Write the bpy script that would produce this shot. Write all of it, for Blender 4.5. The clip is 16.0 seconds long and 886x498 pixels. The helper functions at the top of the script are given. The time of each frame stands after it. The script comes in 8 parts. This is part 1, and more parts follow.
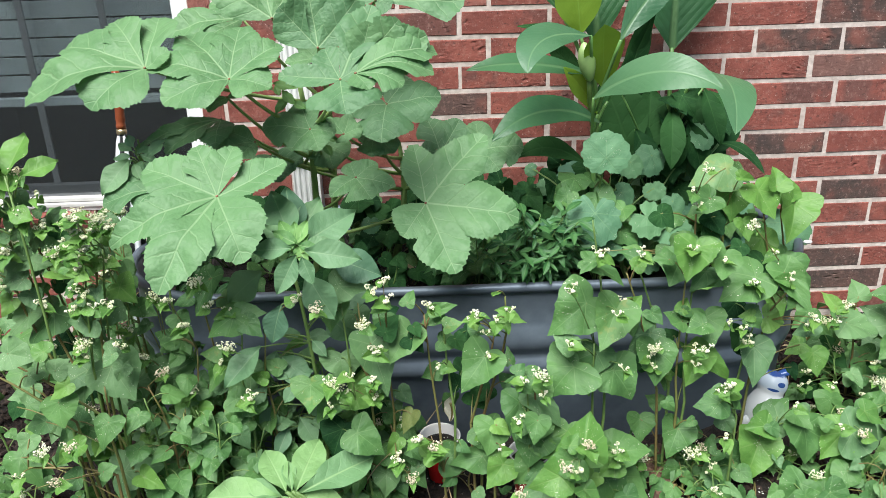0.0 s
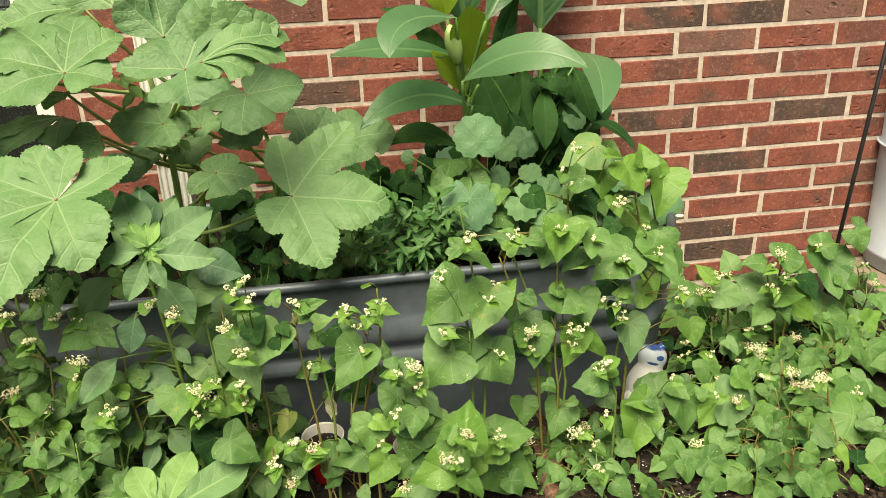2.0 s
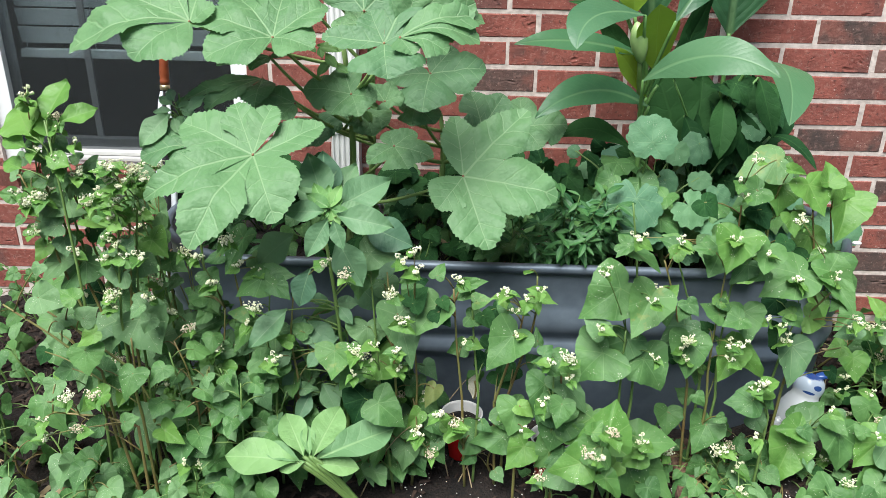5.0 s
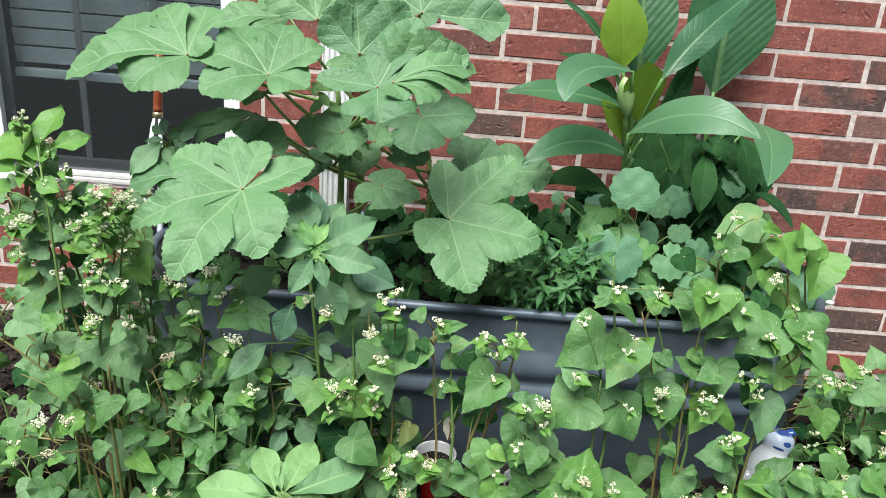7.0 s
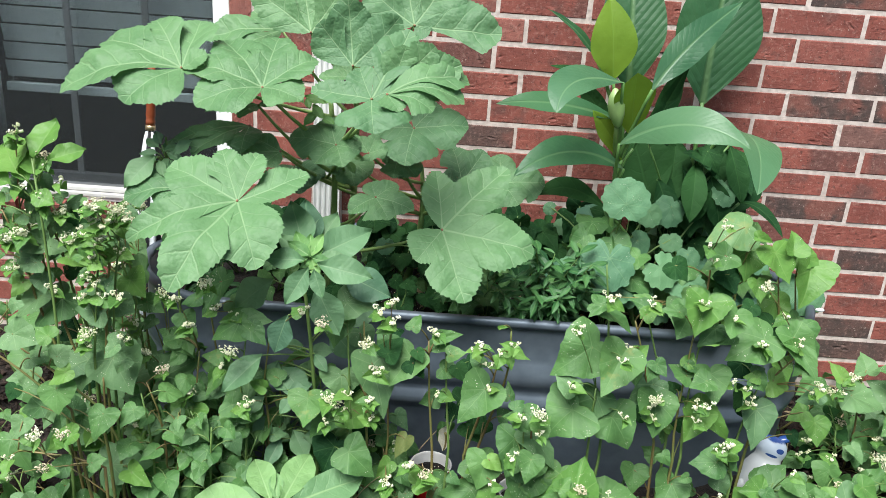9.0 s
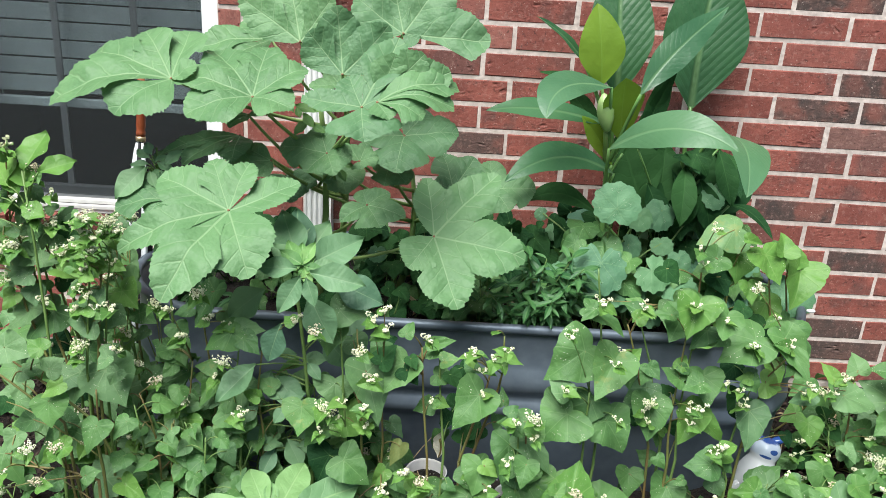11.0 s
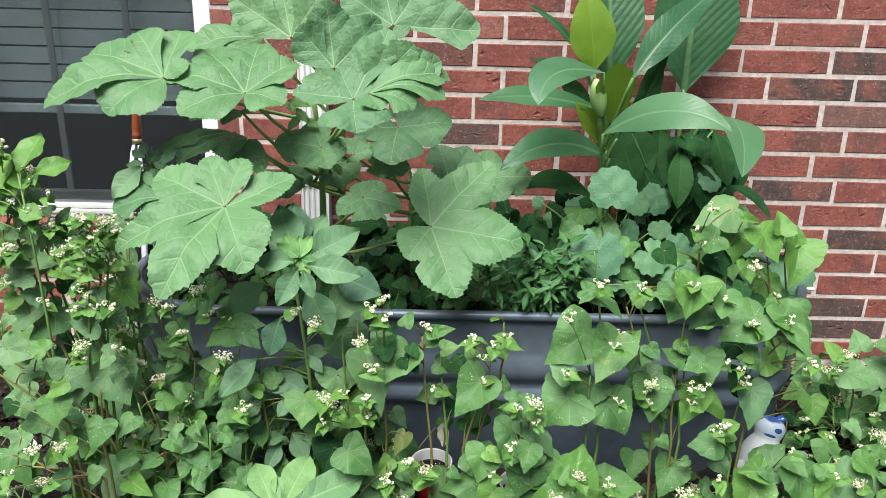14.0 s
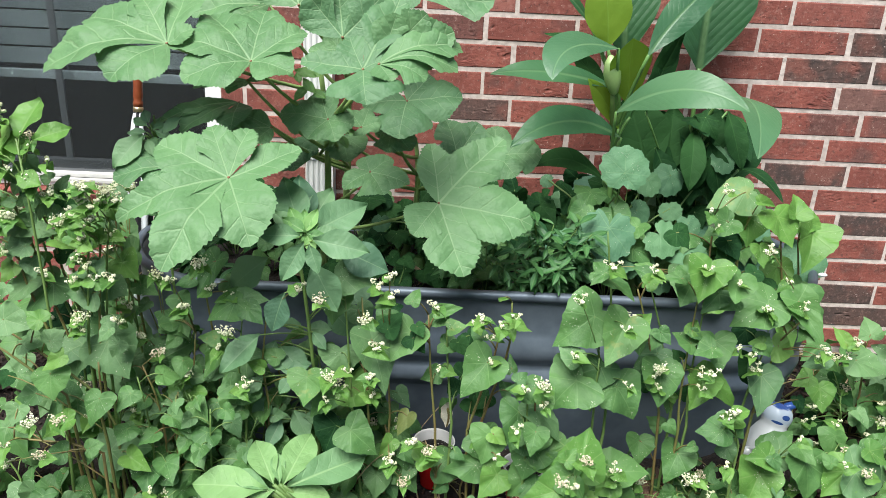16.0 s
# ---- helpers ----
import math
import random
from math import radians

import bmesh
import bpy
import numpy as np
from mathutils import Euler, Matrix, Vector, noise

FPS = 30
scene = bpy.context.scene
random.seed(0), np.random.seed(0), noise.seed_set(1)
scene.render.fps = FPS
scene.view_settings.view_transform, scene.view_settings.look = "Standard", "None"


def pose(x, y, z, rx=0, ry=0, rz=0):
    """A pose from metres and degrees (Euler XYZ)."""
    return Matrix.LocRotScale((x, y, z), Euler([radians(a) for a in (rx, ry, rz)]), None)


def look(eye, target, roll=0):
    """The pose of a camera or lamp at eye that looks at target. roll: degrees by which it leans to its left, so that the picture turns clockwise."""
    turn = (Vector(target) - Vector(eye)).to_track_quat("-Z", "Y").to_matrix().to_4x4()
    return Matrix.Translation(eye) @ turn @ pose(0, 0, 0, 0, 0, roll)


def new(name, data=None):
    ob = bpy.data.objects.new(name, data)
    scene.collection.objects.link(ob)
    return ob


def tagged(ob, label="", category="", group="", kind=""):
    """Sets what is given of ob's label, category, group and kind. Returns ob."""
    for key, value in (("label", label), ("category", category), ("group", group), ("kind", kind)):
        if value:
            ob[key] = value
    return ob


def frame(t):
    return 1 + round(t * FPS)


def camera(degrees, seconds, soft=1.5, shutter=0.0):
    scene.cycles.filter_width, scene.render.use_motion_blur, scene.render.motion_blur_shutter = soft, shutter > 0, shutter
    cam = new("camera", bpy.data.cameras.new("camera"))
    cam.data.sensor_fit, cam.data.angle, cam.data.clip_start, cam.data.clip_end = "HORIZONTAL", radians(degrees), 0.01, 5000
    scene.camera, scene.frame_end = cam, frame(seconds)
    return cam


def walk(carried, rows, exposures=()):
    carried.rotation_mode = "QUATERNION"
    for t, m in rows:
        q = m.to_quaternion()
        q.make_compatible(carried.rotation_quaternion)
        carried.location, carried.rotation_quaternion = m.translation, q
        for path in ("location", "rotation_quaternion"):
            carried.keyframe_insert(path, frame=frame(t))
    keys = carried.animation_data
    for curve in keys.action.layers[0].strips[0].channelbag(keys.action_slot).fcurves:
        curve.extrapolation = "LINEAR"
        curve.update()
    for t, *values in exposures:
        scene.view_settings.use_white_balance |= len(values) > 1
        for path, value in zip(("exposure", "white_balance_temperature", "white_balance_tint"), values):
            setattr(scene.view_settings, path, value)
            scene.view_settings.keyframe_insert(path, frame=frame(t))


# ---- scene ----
cam = camera(58.23, 16.0, soft=0.6)
PATH = [
    (0.0, -0.9485, -2.2953, 1.2483, 67.038, 1.588, -1.666),
    (0.5, -0.9389, -2.2822, 1.2450, 66.885, 2.517, -3.669),
    (1.0, -0.8997, -2.2730, 1.2325, 66.686, 2.635, -7.067),
    (1.5, -0.8676, -2.2565, 1.2322, 66.218, 2.235, -8.869),
    (2.0, -0.8611, -2.2571, 1.2275, 66.078, 1.977, -8.821),
    (2.5, -0.8710, -2.2642, 1.2328, 65.957, 1.659, -7.766),
    (3.0, -0.8788, -2.2766, 1.2302, 65.844, 1.413, -5.384),
    (3.5, -0.8977, -2.2678, 1.2196, 65.787, 1.040, -3.187),
    (4.0, -0.9252, -2.2665, 1.2195, 65.523, 0.693, -0.622),
    (4.2, -0.9435, -2.2677, 1.2172, 65.574, 0.578, 0.207),
    (6.3, -0.9357, -2.2916, 1.2438, 67.142, -2.822, 3.315),
    (6.5, -0.9405, -2.2933, 1.2501, 67.506, -3.292, 2.912),
    (7.0, -0.9432, -2.2871, 1.2492, 68.054, -3.966, 2.240),
    (7.5, -0.9438, -2.2898, 1.2477, 68.444, -4.256, 1.847),
    (8.0, -0.9502, -2.2922, 1.2465, 68.696, -4.184, 1.675),
    (10.5, -0.9553, -2.3028, 1.2466, 69.491, -3.347, 0.791),
    (11.0, -0.9533, -2.3018, 1.2452, 69.670, -3.283, 0.525),
    (11.5, -0.9552, -2.2998, 1.2461, 69.863, -3.092, 0.230),
    (12.0, -0.9510, -2.3005, 1.2438, 69.951, -2.758, 0.047),
    (12.5, -0.9359, -2.3062, 1.2387, 70.094, -2.105, -0.029),
    (13.0, -0.9285, -2.3098, 1.2360, 70.095, -1.619, -0.094),
    (13.5, -0.9276, -2.3149, 1.2300, 69.931, -1.308, 0.075),
    (14.0, -0.9359, -2.3147, 1.2285, 69.602, -1.284, 0.155),
    (14.5, -0.9445, -2.3073, 1.2262, 69.170, -1.510, 0.198),
    (15.0, -0.9413, -2.2959, 1.2157, 68.729, -1.874, 0.111),
    (15.5, -0.9462, -2.2903, 1.2123, 68.412, -2.207, 0.094),
    (16.0, -0.9566, -2.2792, 1.2116, 68.044, -2.465, 0.453),
]
LIGHT = [(0.0, 6250, 7), (0.5, 6250, 6), (1.0, 6700, 4), (1.5, 8200, 2), (2.0, 9100, 2), (2.5, 8250, 2), (3.0, 7100, 4), (3.5, 6400, 6), (4.0, 6200, 7), (16.0, 6300, 7)]
walk(cam, [(t, pose(x, y, z, rx, ry, rz)) for t, x, y, z, rx, ry, rz in PATH],
     exposures=[(t, 0.69, k, n) for t, k, n in LIGHT])

# ---- light ----
world = bpy.data.worlds.new("world")
scene.world = world
world.use_nodes = True
wt = world.node_tree
sky = wt.nodes.new("ShaderNodeTexSky")
sky.sky_type, sky.sun_disc = "NISHITA", False
sky.sun_elevation, sky.sun_rotation = radians(61), radians(204)
sky.air_density, sky.dust_density = 1.0, 3.0
wt.links.new(sky.outputs[0], wt.nodes["Background"].inputs[0])
wt.nodes["Background"].inputs[1].default_value = 0.059
sun_data = bpy.data.lights.new("sun", "SUN")
sun_data.energy, sun_data.angle, sun_data.color = 4.8, radians(38), (1.0, 0.97, 0.92)
sun = new("sun", sun_data)
sun.matrix_world = look((-1.5, -3.4, 6.7), (0, 0, 0))


# ---- materials ----
class Nodes:
    """A small helper to chain shader nodes."""

    def __init__(self, name):
        self.mat = bpy.data.materials.new(name)
        self.mat.use_nodes = True
        self.tree = self.mat.node_tree
        self.bsdf = self.tree.nodes["Principled BSDF"]
        self.out = self.tree.nodes["Material Output"]

    def node(self, kind, inputs=(), **props):
        n = self.tree.nodes.new(kind)
        for key, value in props.items():
            setattr(n, key, value)
        for key, value in dict(inputs).items():
            self.put(n.inputs[key], value)
        return n

    def put(self, socket, value):
        if isinstance(value, bpy.types.NodeSocket):
            self.tree.links.new(value, socket)
        elif isinstance(value, bpy.types.Node):
            self.tree.links.new(value.outputs[0], socket)
        else:
            socket.default_value = value

    def math(self, op, a, b=0.0, c=0.0):
        return self.node("ShaderNodeMath", {0: a, 1: b, 2: c}, operation=op).outputs[0]

    def mix(self, fac, a, b):
        n = self.tree.nodes.new("ShaderNodeMix")
        n.data_type = "RGBA"
        for s, v in ((n.inputs[0], fac), (n.inputs[6], a), (n.inputs[7], b)):
            if isinstance(v, tuple) and len(v) == 3:
                v = (*v, 1)
            self.put(s, v)
        return n.outputs[2]

    def noise(self, vector, scale, detail=4.0, rough=0.55):
        return self.node("ShaderNodeTexNoise", {"Vector": vector, "Scale": scale, "Detail": detail, "Roughness": rough}).outputs[0]

    def ramp(self, value, lo, hi):
        return self.node("ShaderNodeMapRange", {0: value, 1: lo, 2: hi}, interpolation_type="SMOOTHSTEP").outputs[0]

    def coords(self, which="Object", spread=0.0):
        v = self.node("ShaderNodeTexCoord").outputs[which]
        if spread:
            r = self.node("ShaderNodeObjectInfo").outputs["Random"]
            v = self.node("ShaderNodeVectorMath", {0: v, 1: self.node("ShaderNodeCombineXYZ", {0: self.math("MULTIPLY", r, spread), 1: self.math("MULTIPLY", r, spread * 1.7), 2: self.math("MULTIPLY", r, spread * 0.6)}).outputs[0]}, operation="ADD").outputs[0]
        return v

    def random(self):
        return self.node("ShaderNodeObjectInfo").outputs["Random"]

    def bump(self, height, strength=0.3, distance=0.01):
        self.put(self.bsdf.inputs["Normal"], self.node("ShaderNodeBump", {"Height": height, "Strength": strength, "Distance": distance}).outputs[0])

    def set(self, **values):
        for key, v in values.items():
            key = key.replace("_", " ")
            if isinstance(v, tuple) and len(v) == 3:
                v = (*v, 1)
            self.put(self.bsdf.inputs[key], v)
        return self


def leaf_material(name, base, other, vein, young, freq=9.0, slope=0.9, rib=0.02, gloss=0.5, specks=0.0, through_light=0.3, relief=0.5, grain=18.0, dots_scale=16.0, ridge=0.3, side_veins=0.45, vary=1.0, wander=0.12, shine=0.4):
    """A green leaf: u runs across from the rib, v along it."""
    m = Nodes(name)
    uv = m.node("ShaderNodeSeparateXYZ", {0: m.coords("UV")})
    u, v = uv.outputs[0], uv.outputs[1]
    u = m.math("ABSOLUTE", u)
    obj = m.coords("Object", 13.0)
    wobble = m.math("MULTIPLY", m.math("SUBTRACT", m.noise(obj, 5.0), 0.5), wander)
    phase = m.math("ADD", m.math("SUBTRACT", v, m.math("MULTIPLY", u, slope)), wobble)
    wave = m.math("PINGPONG", m.math("MULTIPLY", phase, freq), 0.5)
    side = m.math("MULTIPLY", m.ramp(wave, 0.07, 0.0), m.ramp(u, 0.5, 0.0))
    mid = m.ramp(m.math("ADD", u, m.math("MULTIPLY", v, rib * 0.5)), rib * 1.1, rib * 0.4)
    veins = m.math("MAXIMUM", mid, m.math("MULTIPLY", side, side_veins))
    col = m.mix(m.ramp(m.noise(obj, 2.2), 0.3, 0.7), base, other)
    col = m.mix(m.math("MULTIPLY", m.ramp(m.noise(obj, grain), 0.45, 0.8), 0.35), col, young)
    r = m.random()
    col = m.mix(m.math("MULTIPLY", m.ramp(r, 0.55, 1.0), 0.75 * vary), col, young)
    col = m.mix(m.math("MULTIPLY", m.ramp(r, 0.4, 0.0), 0.65 * vary), col, m.mix(1.0, col, (base[0] * 0.62, base[1] * 0.72, base[2] * 1.0)))
    col = m.mix(m.math("MULTIPLY", veins, 0.55), col, vein)
    if specks > 0.3:
        old = m.math("MULTIPLY", m.ramp(r, 0.982, 0.99), m.ramp(m.noise(obj, 5.0, 4.0), 0.54, 0.70))
        col = m.mix(m.math("MULTIPLY", old, 0.4), col, (0.29, 0.29, 0.08))
    if specks:
        dots = m.node("ShaderNodeTexVoronoi", {"Vector": obj, "Scale": dots_scale}).outputs[0]
        few = m.ramp(m.noise(obj, 2.6, 2.0), 0.62 - specks * 0.12, 0.66)
        col = m.mix(m.math("MULTIPLY", m.ramp(dots, 0.2, 0.14), few), col, (0.75, 0.78, 0.6))
    m.set(Base_Color=col, Roughness=m.math("ADD", gloss, m.math("MULTIPLY", m.noise(obj, 9.0), 0.15)))
    m.bsdf.inputs["Specular IOR Level"].default_value = shine
    height = m.math("ADD", m.math("MULTIPLY", veins, -0.6), m.math("MULTIPLY", m.math("ADD", m.math("ADD", m.noise(obj, 11.0, 3.0), m.math("MULTIPLY", m.node("ShaderNodeTexVoronoi", {"Vector": obj, "Scale": grain * 0.8}).outputs[0], -0.35)), m.math("MULTIPLY", wave, ridge)), 0.6))
    m.bump(height, relief * 0.6, 0.02)
    thin = m.node("ShaderNodeBsdfTranslucent", {0: m.mix(0.5, col, young)})
    both = m.node("ShaderNodeMixShader", {0: through_light, 1: m.bsdf.outputs[0], 2: thin.outputs[0]})
    m.put(m.out.inputs[0], both)
    return m.mat


def plain_material(name, a, b, scale=30.0, rough=0.6, metal=0.0, bump=0.2, distance=0.002, which="Object"):
    m = Nodes(name)
    v = m.coords(which, 7.0)
    n = m.noise(v, scale, 6.0)
    big = m.noise(v, scale * 0.13, 3.0)
    f = m.ramp(m.math("ADD", m.math("MULTIPLY", n, 0.6), m.math("MULTIPLY", big, 0.5)), 0.35, 0.75)
    m.set(Base_Color=m.mix(f, a, b), Roughness=m.math("ADD", rough - 0.08, m.math("MULTIPLY", big, 0.16)), Metallic=metal)
    m.bump(n, bump, distance)
    return m.mat


def brick_material(name, light, dark, patch):
    m = Nodes(name)
    v = m.coords("Object", 40.0)
    r = m.random()
    col = m.mix(m.ramp(m.noise(v, 11.0, 8.0, 0.7), 0.34, 0.68), dark, light)
    col = m.mix(m.ramp(m.noise(v, 6.0, 4.0), 0.52, 0.62), col, m.mix(0.8, col, patch))
    col = m.mix(m.math("MULTIPLY", m.ramp(r, 0.45, 0.0), 0.6), col, m.mix(0.6, col, dark))
    col = m.mix(m.math("MULTIPLY", m.ramp(r, 0.6, 1.0), 0.35), col, (0.37, 0.165, 0.135))
    sand = m.ramp(m.noise(v, 75.0, 4.0, 0.7), 0.50, 0.72)
    col = m.mix(m.math("MULTIPLY", sand, 0.32), col, (0.46, 0.28, 0.23))
    speck = m.ramp(m.noise(v, 190.0, 2.0), 0.68, 0.75)
    col = m.mix(m.math("MULTIPLY", speck, 0.6), col, (0.62, 0.50, 0.44))
    pit = m.ramp(m.noise(v, 110.0, 3.0), 0.42, 0.30)
    col = m.mix(m.math("MULTIPLY", pit, 0.6), col, (0.045, 0.02, 0.018))
    m.set(Base_Color=col, Roughness=0.82)
    bend_v = m.node("ShaderNodeVectorMath", {0: v, 1: m.node("ShaderNodeVectorMath", {0: m.node("ShaderNodeTexNoise", {"Vector": v, "Scale": 14.0, "Detail": 1.0}).outputs[1], "Scale": 0.05}, operation="SCALE").outputs[0]}, operation="ADD").outputs[0]
    flat = m.node("ShaderNodeMapping", {"Vector": bend_v, "Scale": (22.0, 4.0, 48.0)}).outputs[0]
    cuts = m.node("ShaderNodeTexVoronoi", {"Vector": flat, "Scale": 1.0, "Randomness": 1.0}).outputs[0]
    dent = m.math("MULTIPLY", m.ramp(m.math("ADD", cuts, m.math("MULTIPLY", m.noise(v, 40.0, 3.0), 0.35)), 0.46, 0.30), m.ramp(m.noise(v, 13.0, 1.0), 0.57, 0.66))
    lip = m.math("MULTIPLY", m.ramp(m.math("ABSOLUTE", m.math("SUBTRACT", cuts, 0.40)), 0.08, 0.0), m.ramp(m.noise(v, 13.0, 1.0), 0.57, 0.66))
    h = m.math("ADD", m.math("MULTIPLY", m.noise(v, 60.0, 8.0, 0.75), 0.8), m.math("SUBTRACT", m.math("MULTIPLY", lip, 0.10), m.math("MULTIPLY", dent, 0.5)))
    m.bump(h, 0.9, 0.006)
    m.put(m.bsdf.inputs["Base Color"], m.mix(m.math("MULTIPLY", dent, 0.25), col, dark))
    return m.mat


M_BRICK = brick_material("fired_brick_red", (0.295, 0.087, 0.064), (0.180, 0.049, 0.037), (0.120, 0.056, 0.048))
M_BRICK_DARK = brick_material("fired_brick_dark", (0.120, 0.066, 0.055), (0.058, 0.042, 0.038), (0.23, 0.080, 0.060))
M_MORTAR = plain_material("mortar", (0.42, 0.350, 0.315), (0.64, 0.555, 0.510), 70.0, 0.9, 0.0, 0.8, 0.004)
M_SOIL = plain_material("dark_mulch_soil", (0.004, 0.003, 0.0026), (0.026, 0.016, 0.012), 130.0, 0.95, 0.0, 1.0, 0.02)
M_CHIP = plain_material("bark_chip", (0.014, 0.009, 0.007), (0.05, 0.03, 0.021), 50.0, 0.9, 0.0, 0.6, 0.004)
M_PERLITE = plain_material("perlite_white", (0.6, 0.58, 0.54), (0.75, 0.73, 0.7), 80.0, 0.9)
M_VINYL = plain_material("white_vinyl", (0.74, 0.75, 0.75), (0.82, 0.82, 0.82), 14.0, 0.45, 0.0, 0.05)
M_PIPE = plain_material("white_painted_aluminium", (0.62, 0.63, 0.62), (0.78, 0.78, 0.77), 9.0, 0.5, 0.0, 0.08)
M_BLIND = plain_material("grey_blind_slat", (0.62, 0.68, 0.70), (0.74, 0.80, 0.81), 12.0, 0.6)
# the room's lack of light is put into this near-black colour
M_ROOM_SHADE = plain_material("room_shade_black", (0.006, 0.007, 0.008), (0.014, 0.015, 0.016), 3.0, 0.9)
M_TANK = plain_material("galvanised_steel", (0.088, 0.113, 0.145), (0.150, 0.182, 0.222), 16.0, 0.46, 0.4, 0.10, 0.003)
M_STEM = plain_material("green_stem", (0.100, 0.185, 0.048), (0.170, 0.270, 0.075), 40.0, 0.5)
M_STALK = plain_material("pale_okra_stalk", (0.190, 0.310, 0.085), (0.270, 0.390, 0.130), 40.0, 0.5)
M_STEM_RED = plain_material("reddish_stem", (0.19, 0.12, 0.05), (0.17, 0.22, 0.06), 30.0, 0.5)
M_PETAL = plain_material("white_petal", (0.58, 0.60, 0.36), (0.80, 0.80, 0.62), 60.0, 0.7)
M_PETAL_OLD = plain_material("faded_cream_petal", (0.52, 0.44, 0.30), (0.72, 0.66, 0.50), 60.0, 0.75)
M_RED = plain_material("red_plastic", (0.42, 0.012, 0.012), (0.55, 0.025, 0.02), 10.0, 0.3, 0.0, 0.03)
M_WHITE_IN = plain_material("white_plastic", (0.74, 0.72, 0.72), (0.82, 0.80, 0.80), 10.0, 0.35, 0.0, 0.03)
M_BARK = plain_material("rotting_bark", (0.025, 0.013, 0.009), (0.24, 0.14, 0.09), 46.0, 0.9, 0.0, 1.0, 0.02)
M_WOOD = plain_material("varnished_red_wood", (0.16, 0.035, 0.014), (0.27, 0.075, 0.03), 30.0, 0.25, 0.0, 0.05)
M_BRASS = plain_material("dull_brass", (0.45, 0.36, 0.2), (0.55, 0.46, 0.3), 30.0, 0.35, 0.8)
M_BLACK = plain_material("black_cloth", (0.012, 0.012, 0.014), (0.03, 0.03, 0.033), 60.0, 0.7)
M_CLOTH = plain_material("white_cloth", (0.62, 0.66, 0.70), (0.78, 0.80, 0.82), 60.0, 0.7)
M_POLE = plain_material("black_enamel", (0.010, 0.010, 0.012), (0.025, 0.025, 0.028), 30.0, 0.4)
M_BUCKET = plain_material("grey_weathered_plastic", (0.42, 0.49, 0.60), (0.52, 0.59, 0.68), 8.0, 0.5, 0.0, 0.05)
M_CONCRETE = plain_material("worn_concrete", (0.15, 0.12, 0.10), (0.28, 0.23, 0.19), 26.0, 0.9, 0.0, 0.6, 0.004)
M_DRY = plain_material("dry_straw", (0.30, 0.21, 0.11), (0.48, 0.38, 0.24), 40.0, 0.8)

M_OKRA = leaf_material("okra_leaf", (0.090, 0.200, 0.080), (0.134, 0.264, 0.112), (0.29, 0.43, 0.23), (0.148, 0.288, 0.122), 4.6, 0.75, 0.016, 0.48, 0.0, 0.2, 0.45, 26.0, 40.0, 0.22, 0.6, 0.5)
M_OKRA_CENTRE = plain_material("okra_leaf_centre", (0.22, 0.08, 0.05), (0.24, 0.17, 0.08), 50.0, 0.5)
M_BUCK = leaf_material("buckwheat_leaf", (0.062, 0.160, 0.043), (0.094, 0.212, 0.062), (0.18, 0.32, 0.12), (0.150, 0.305, 0.088), 5.0, 0.7, 0.014, 0.46, 0.42, 0.24, 0.3, 9.0, 19.0, 0.25, 0.25, 0.6, shine=0.38)
M_BUCK_PALE = leaf_material("pale_buckwheat_leaf", (0.105, 0.212, 0.082), (0.142, 0.270, 0.112), (0.22, 0.35, 0.16), (0.175, 0.320, 0.120), 5.0, 0.7, 0.014, 0.48, 0.42, 0.24, 0.3, 9.0, 19.0, 0.25, 0.25, 0.5, shine=0.38)
M_YOUNG = leaf_material("young_buckwheat_leaf", (0.10, 0.235, 0.045), (0.14, 0.30, 0.06), (0.2, 0.34, 0.1), (0.19, 0.36, 0.08), 5.0, 0.7, 0.02, 0.4, 0.5, 0.28, 0.3, 9.0, 20.0, 0.2, 0.3)
M_CANNA_BUD = plain_material("pale_canna_bud", (0.22, 0.36, 0.11), (0.34, 0.47, 0.20), 26.0, 0.45)
M_SHEATH = plain_material("canna_sheath", (0.095, 0.215, 0.055), (0.15, 0.29, 0.085), 20.0, 0.4)
M_AMAR = leaf_material("amaranth_leaf", (0.095, 0.198, 0.094), (0.130, 0.250, 0.125), (0.20, 0.32, 0.17), (0.165, 0.292, 0.140), 9.0, 0.8, 0.016, 0.46, 0.0, 0.18, 0.3, 8.0, 16.0, 0.3, 0.15)
M_AMAR_TOP = leaf_material("amaranth_tip_leaf", (0.13, 0.275, 0.085), (0.18, 0.35, 0.11), (0.26, 0.40, 0.17), (0.22, 0.40, 0.13), 9.0, 0.8, 0.02, 0.46, 0.0, 0.25, 0.3, 8.0, 16.0, 0.3, 0.15)
M_CANNA = leaf_material("canna_leaf", (0.036, 0.112, 0.046), (0.058, 0.155, 0.066), (0.12, 0.23, 0.10), (0.070, 0.165, 0.062), 17.0, 1.30, 0.016, 0.30, 0.0, 0.15, 0.3, 4.0, 16.0, 0.14, 0.12, 0.5, 0.02)
M_CANNA_RIDGED = leaf_material("ridged_canna_leaf", (0.026, 0.090, 0.032), (0.038, 0.116, 0.043), (0.14, 0.25, 0.10), (0.050, 0.135, 0.050), 14.0, 1.30, 0.030, 0.38, 0.0, 0.15, 0.5, 5.0, 16.0, 0.45, 0.12, 0.4, 0.02)
# canna green lightened for arching leaves: sheen on top put into the colour
M_CANNA_SHEEN = leaf_material("sheen_canna_leaf", (0.055, 0.150, 0.068), (0.080, 0.190, 0.090), (0.16, 0.29, 0.14), (0.10, 0.21, 0.095), 17.0, 1.30, 0.016, 0.34, 0.0, 0.18, 0.25, 4.0, 16.0, 0.14, 0.12, 0.5, 0.02)
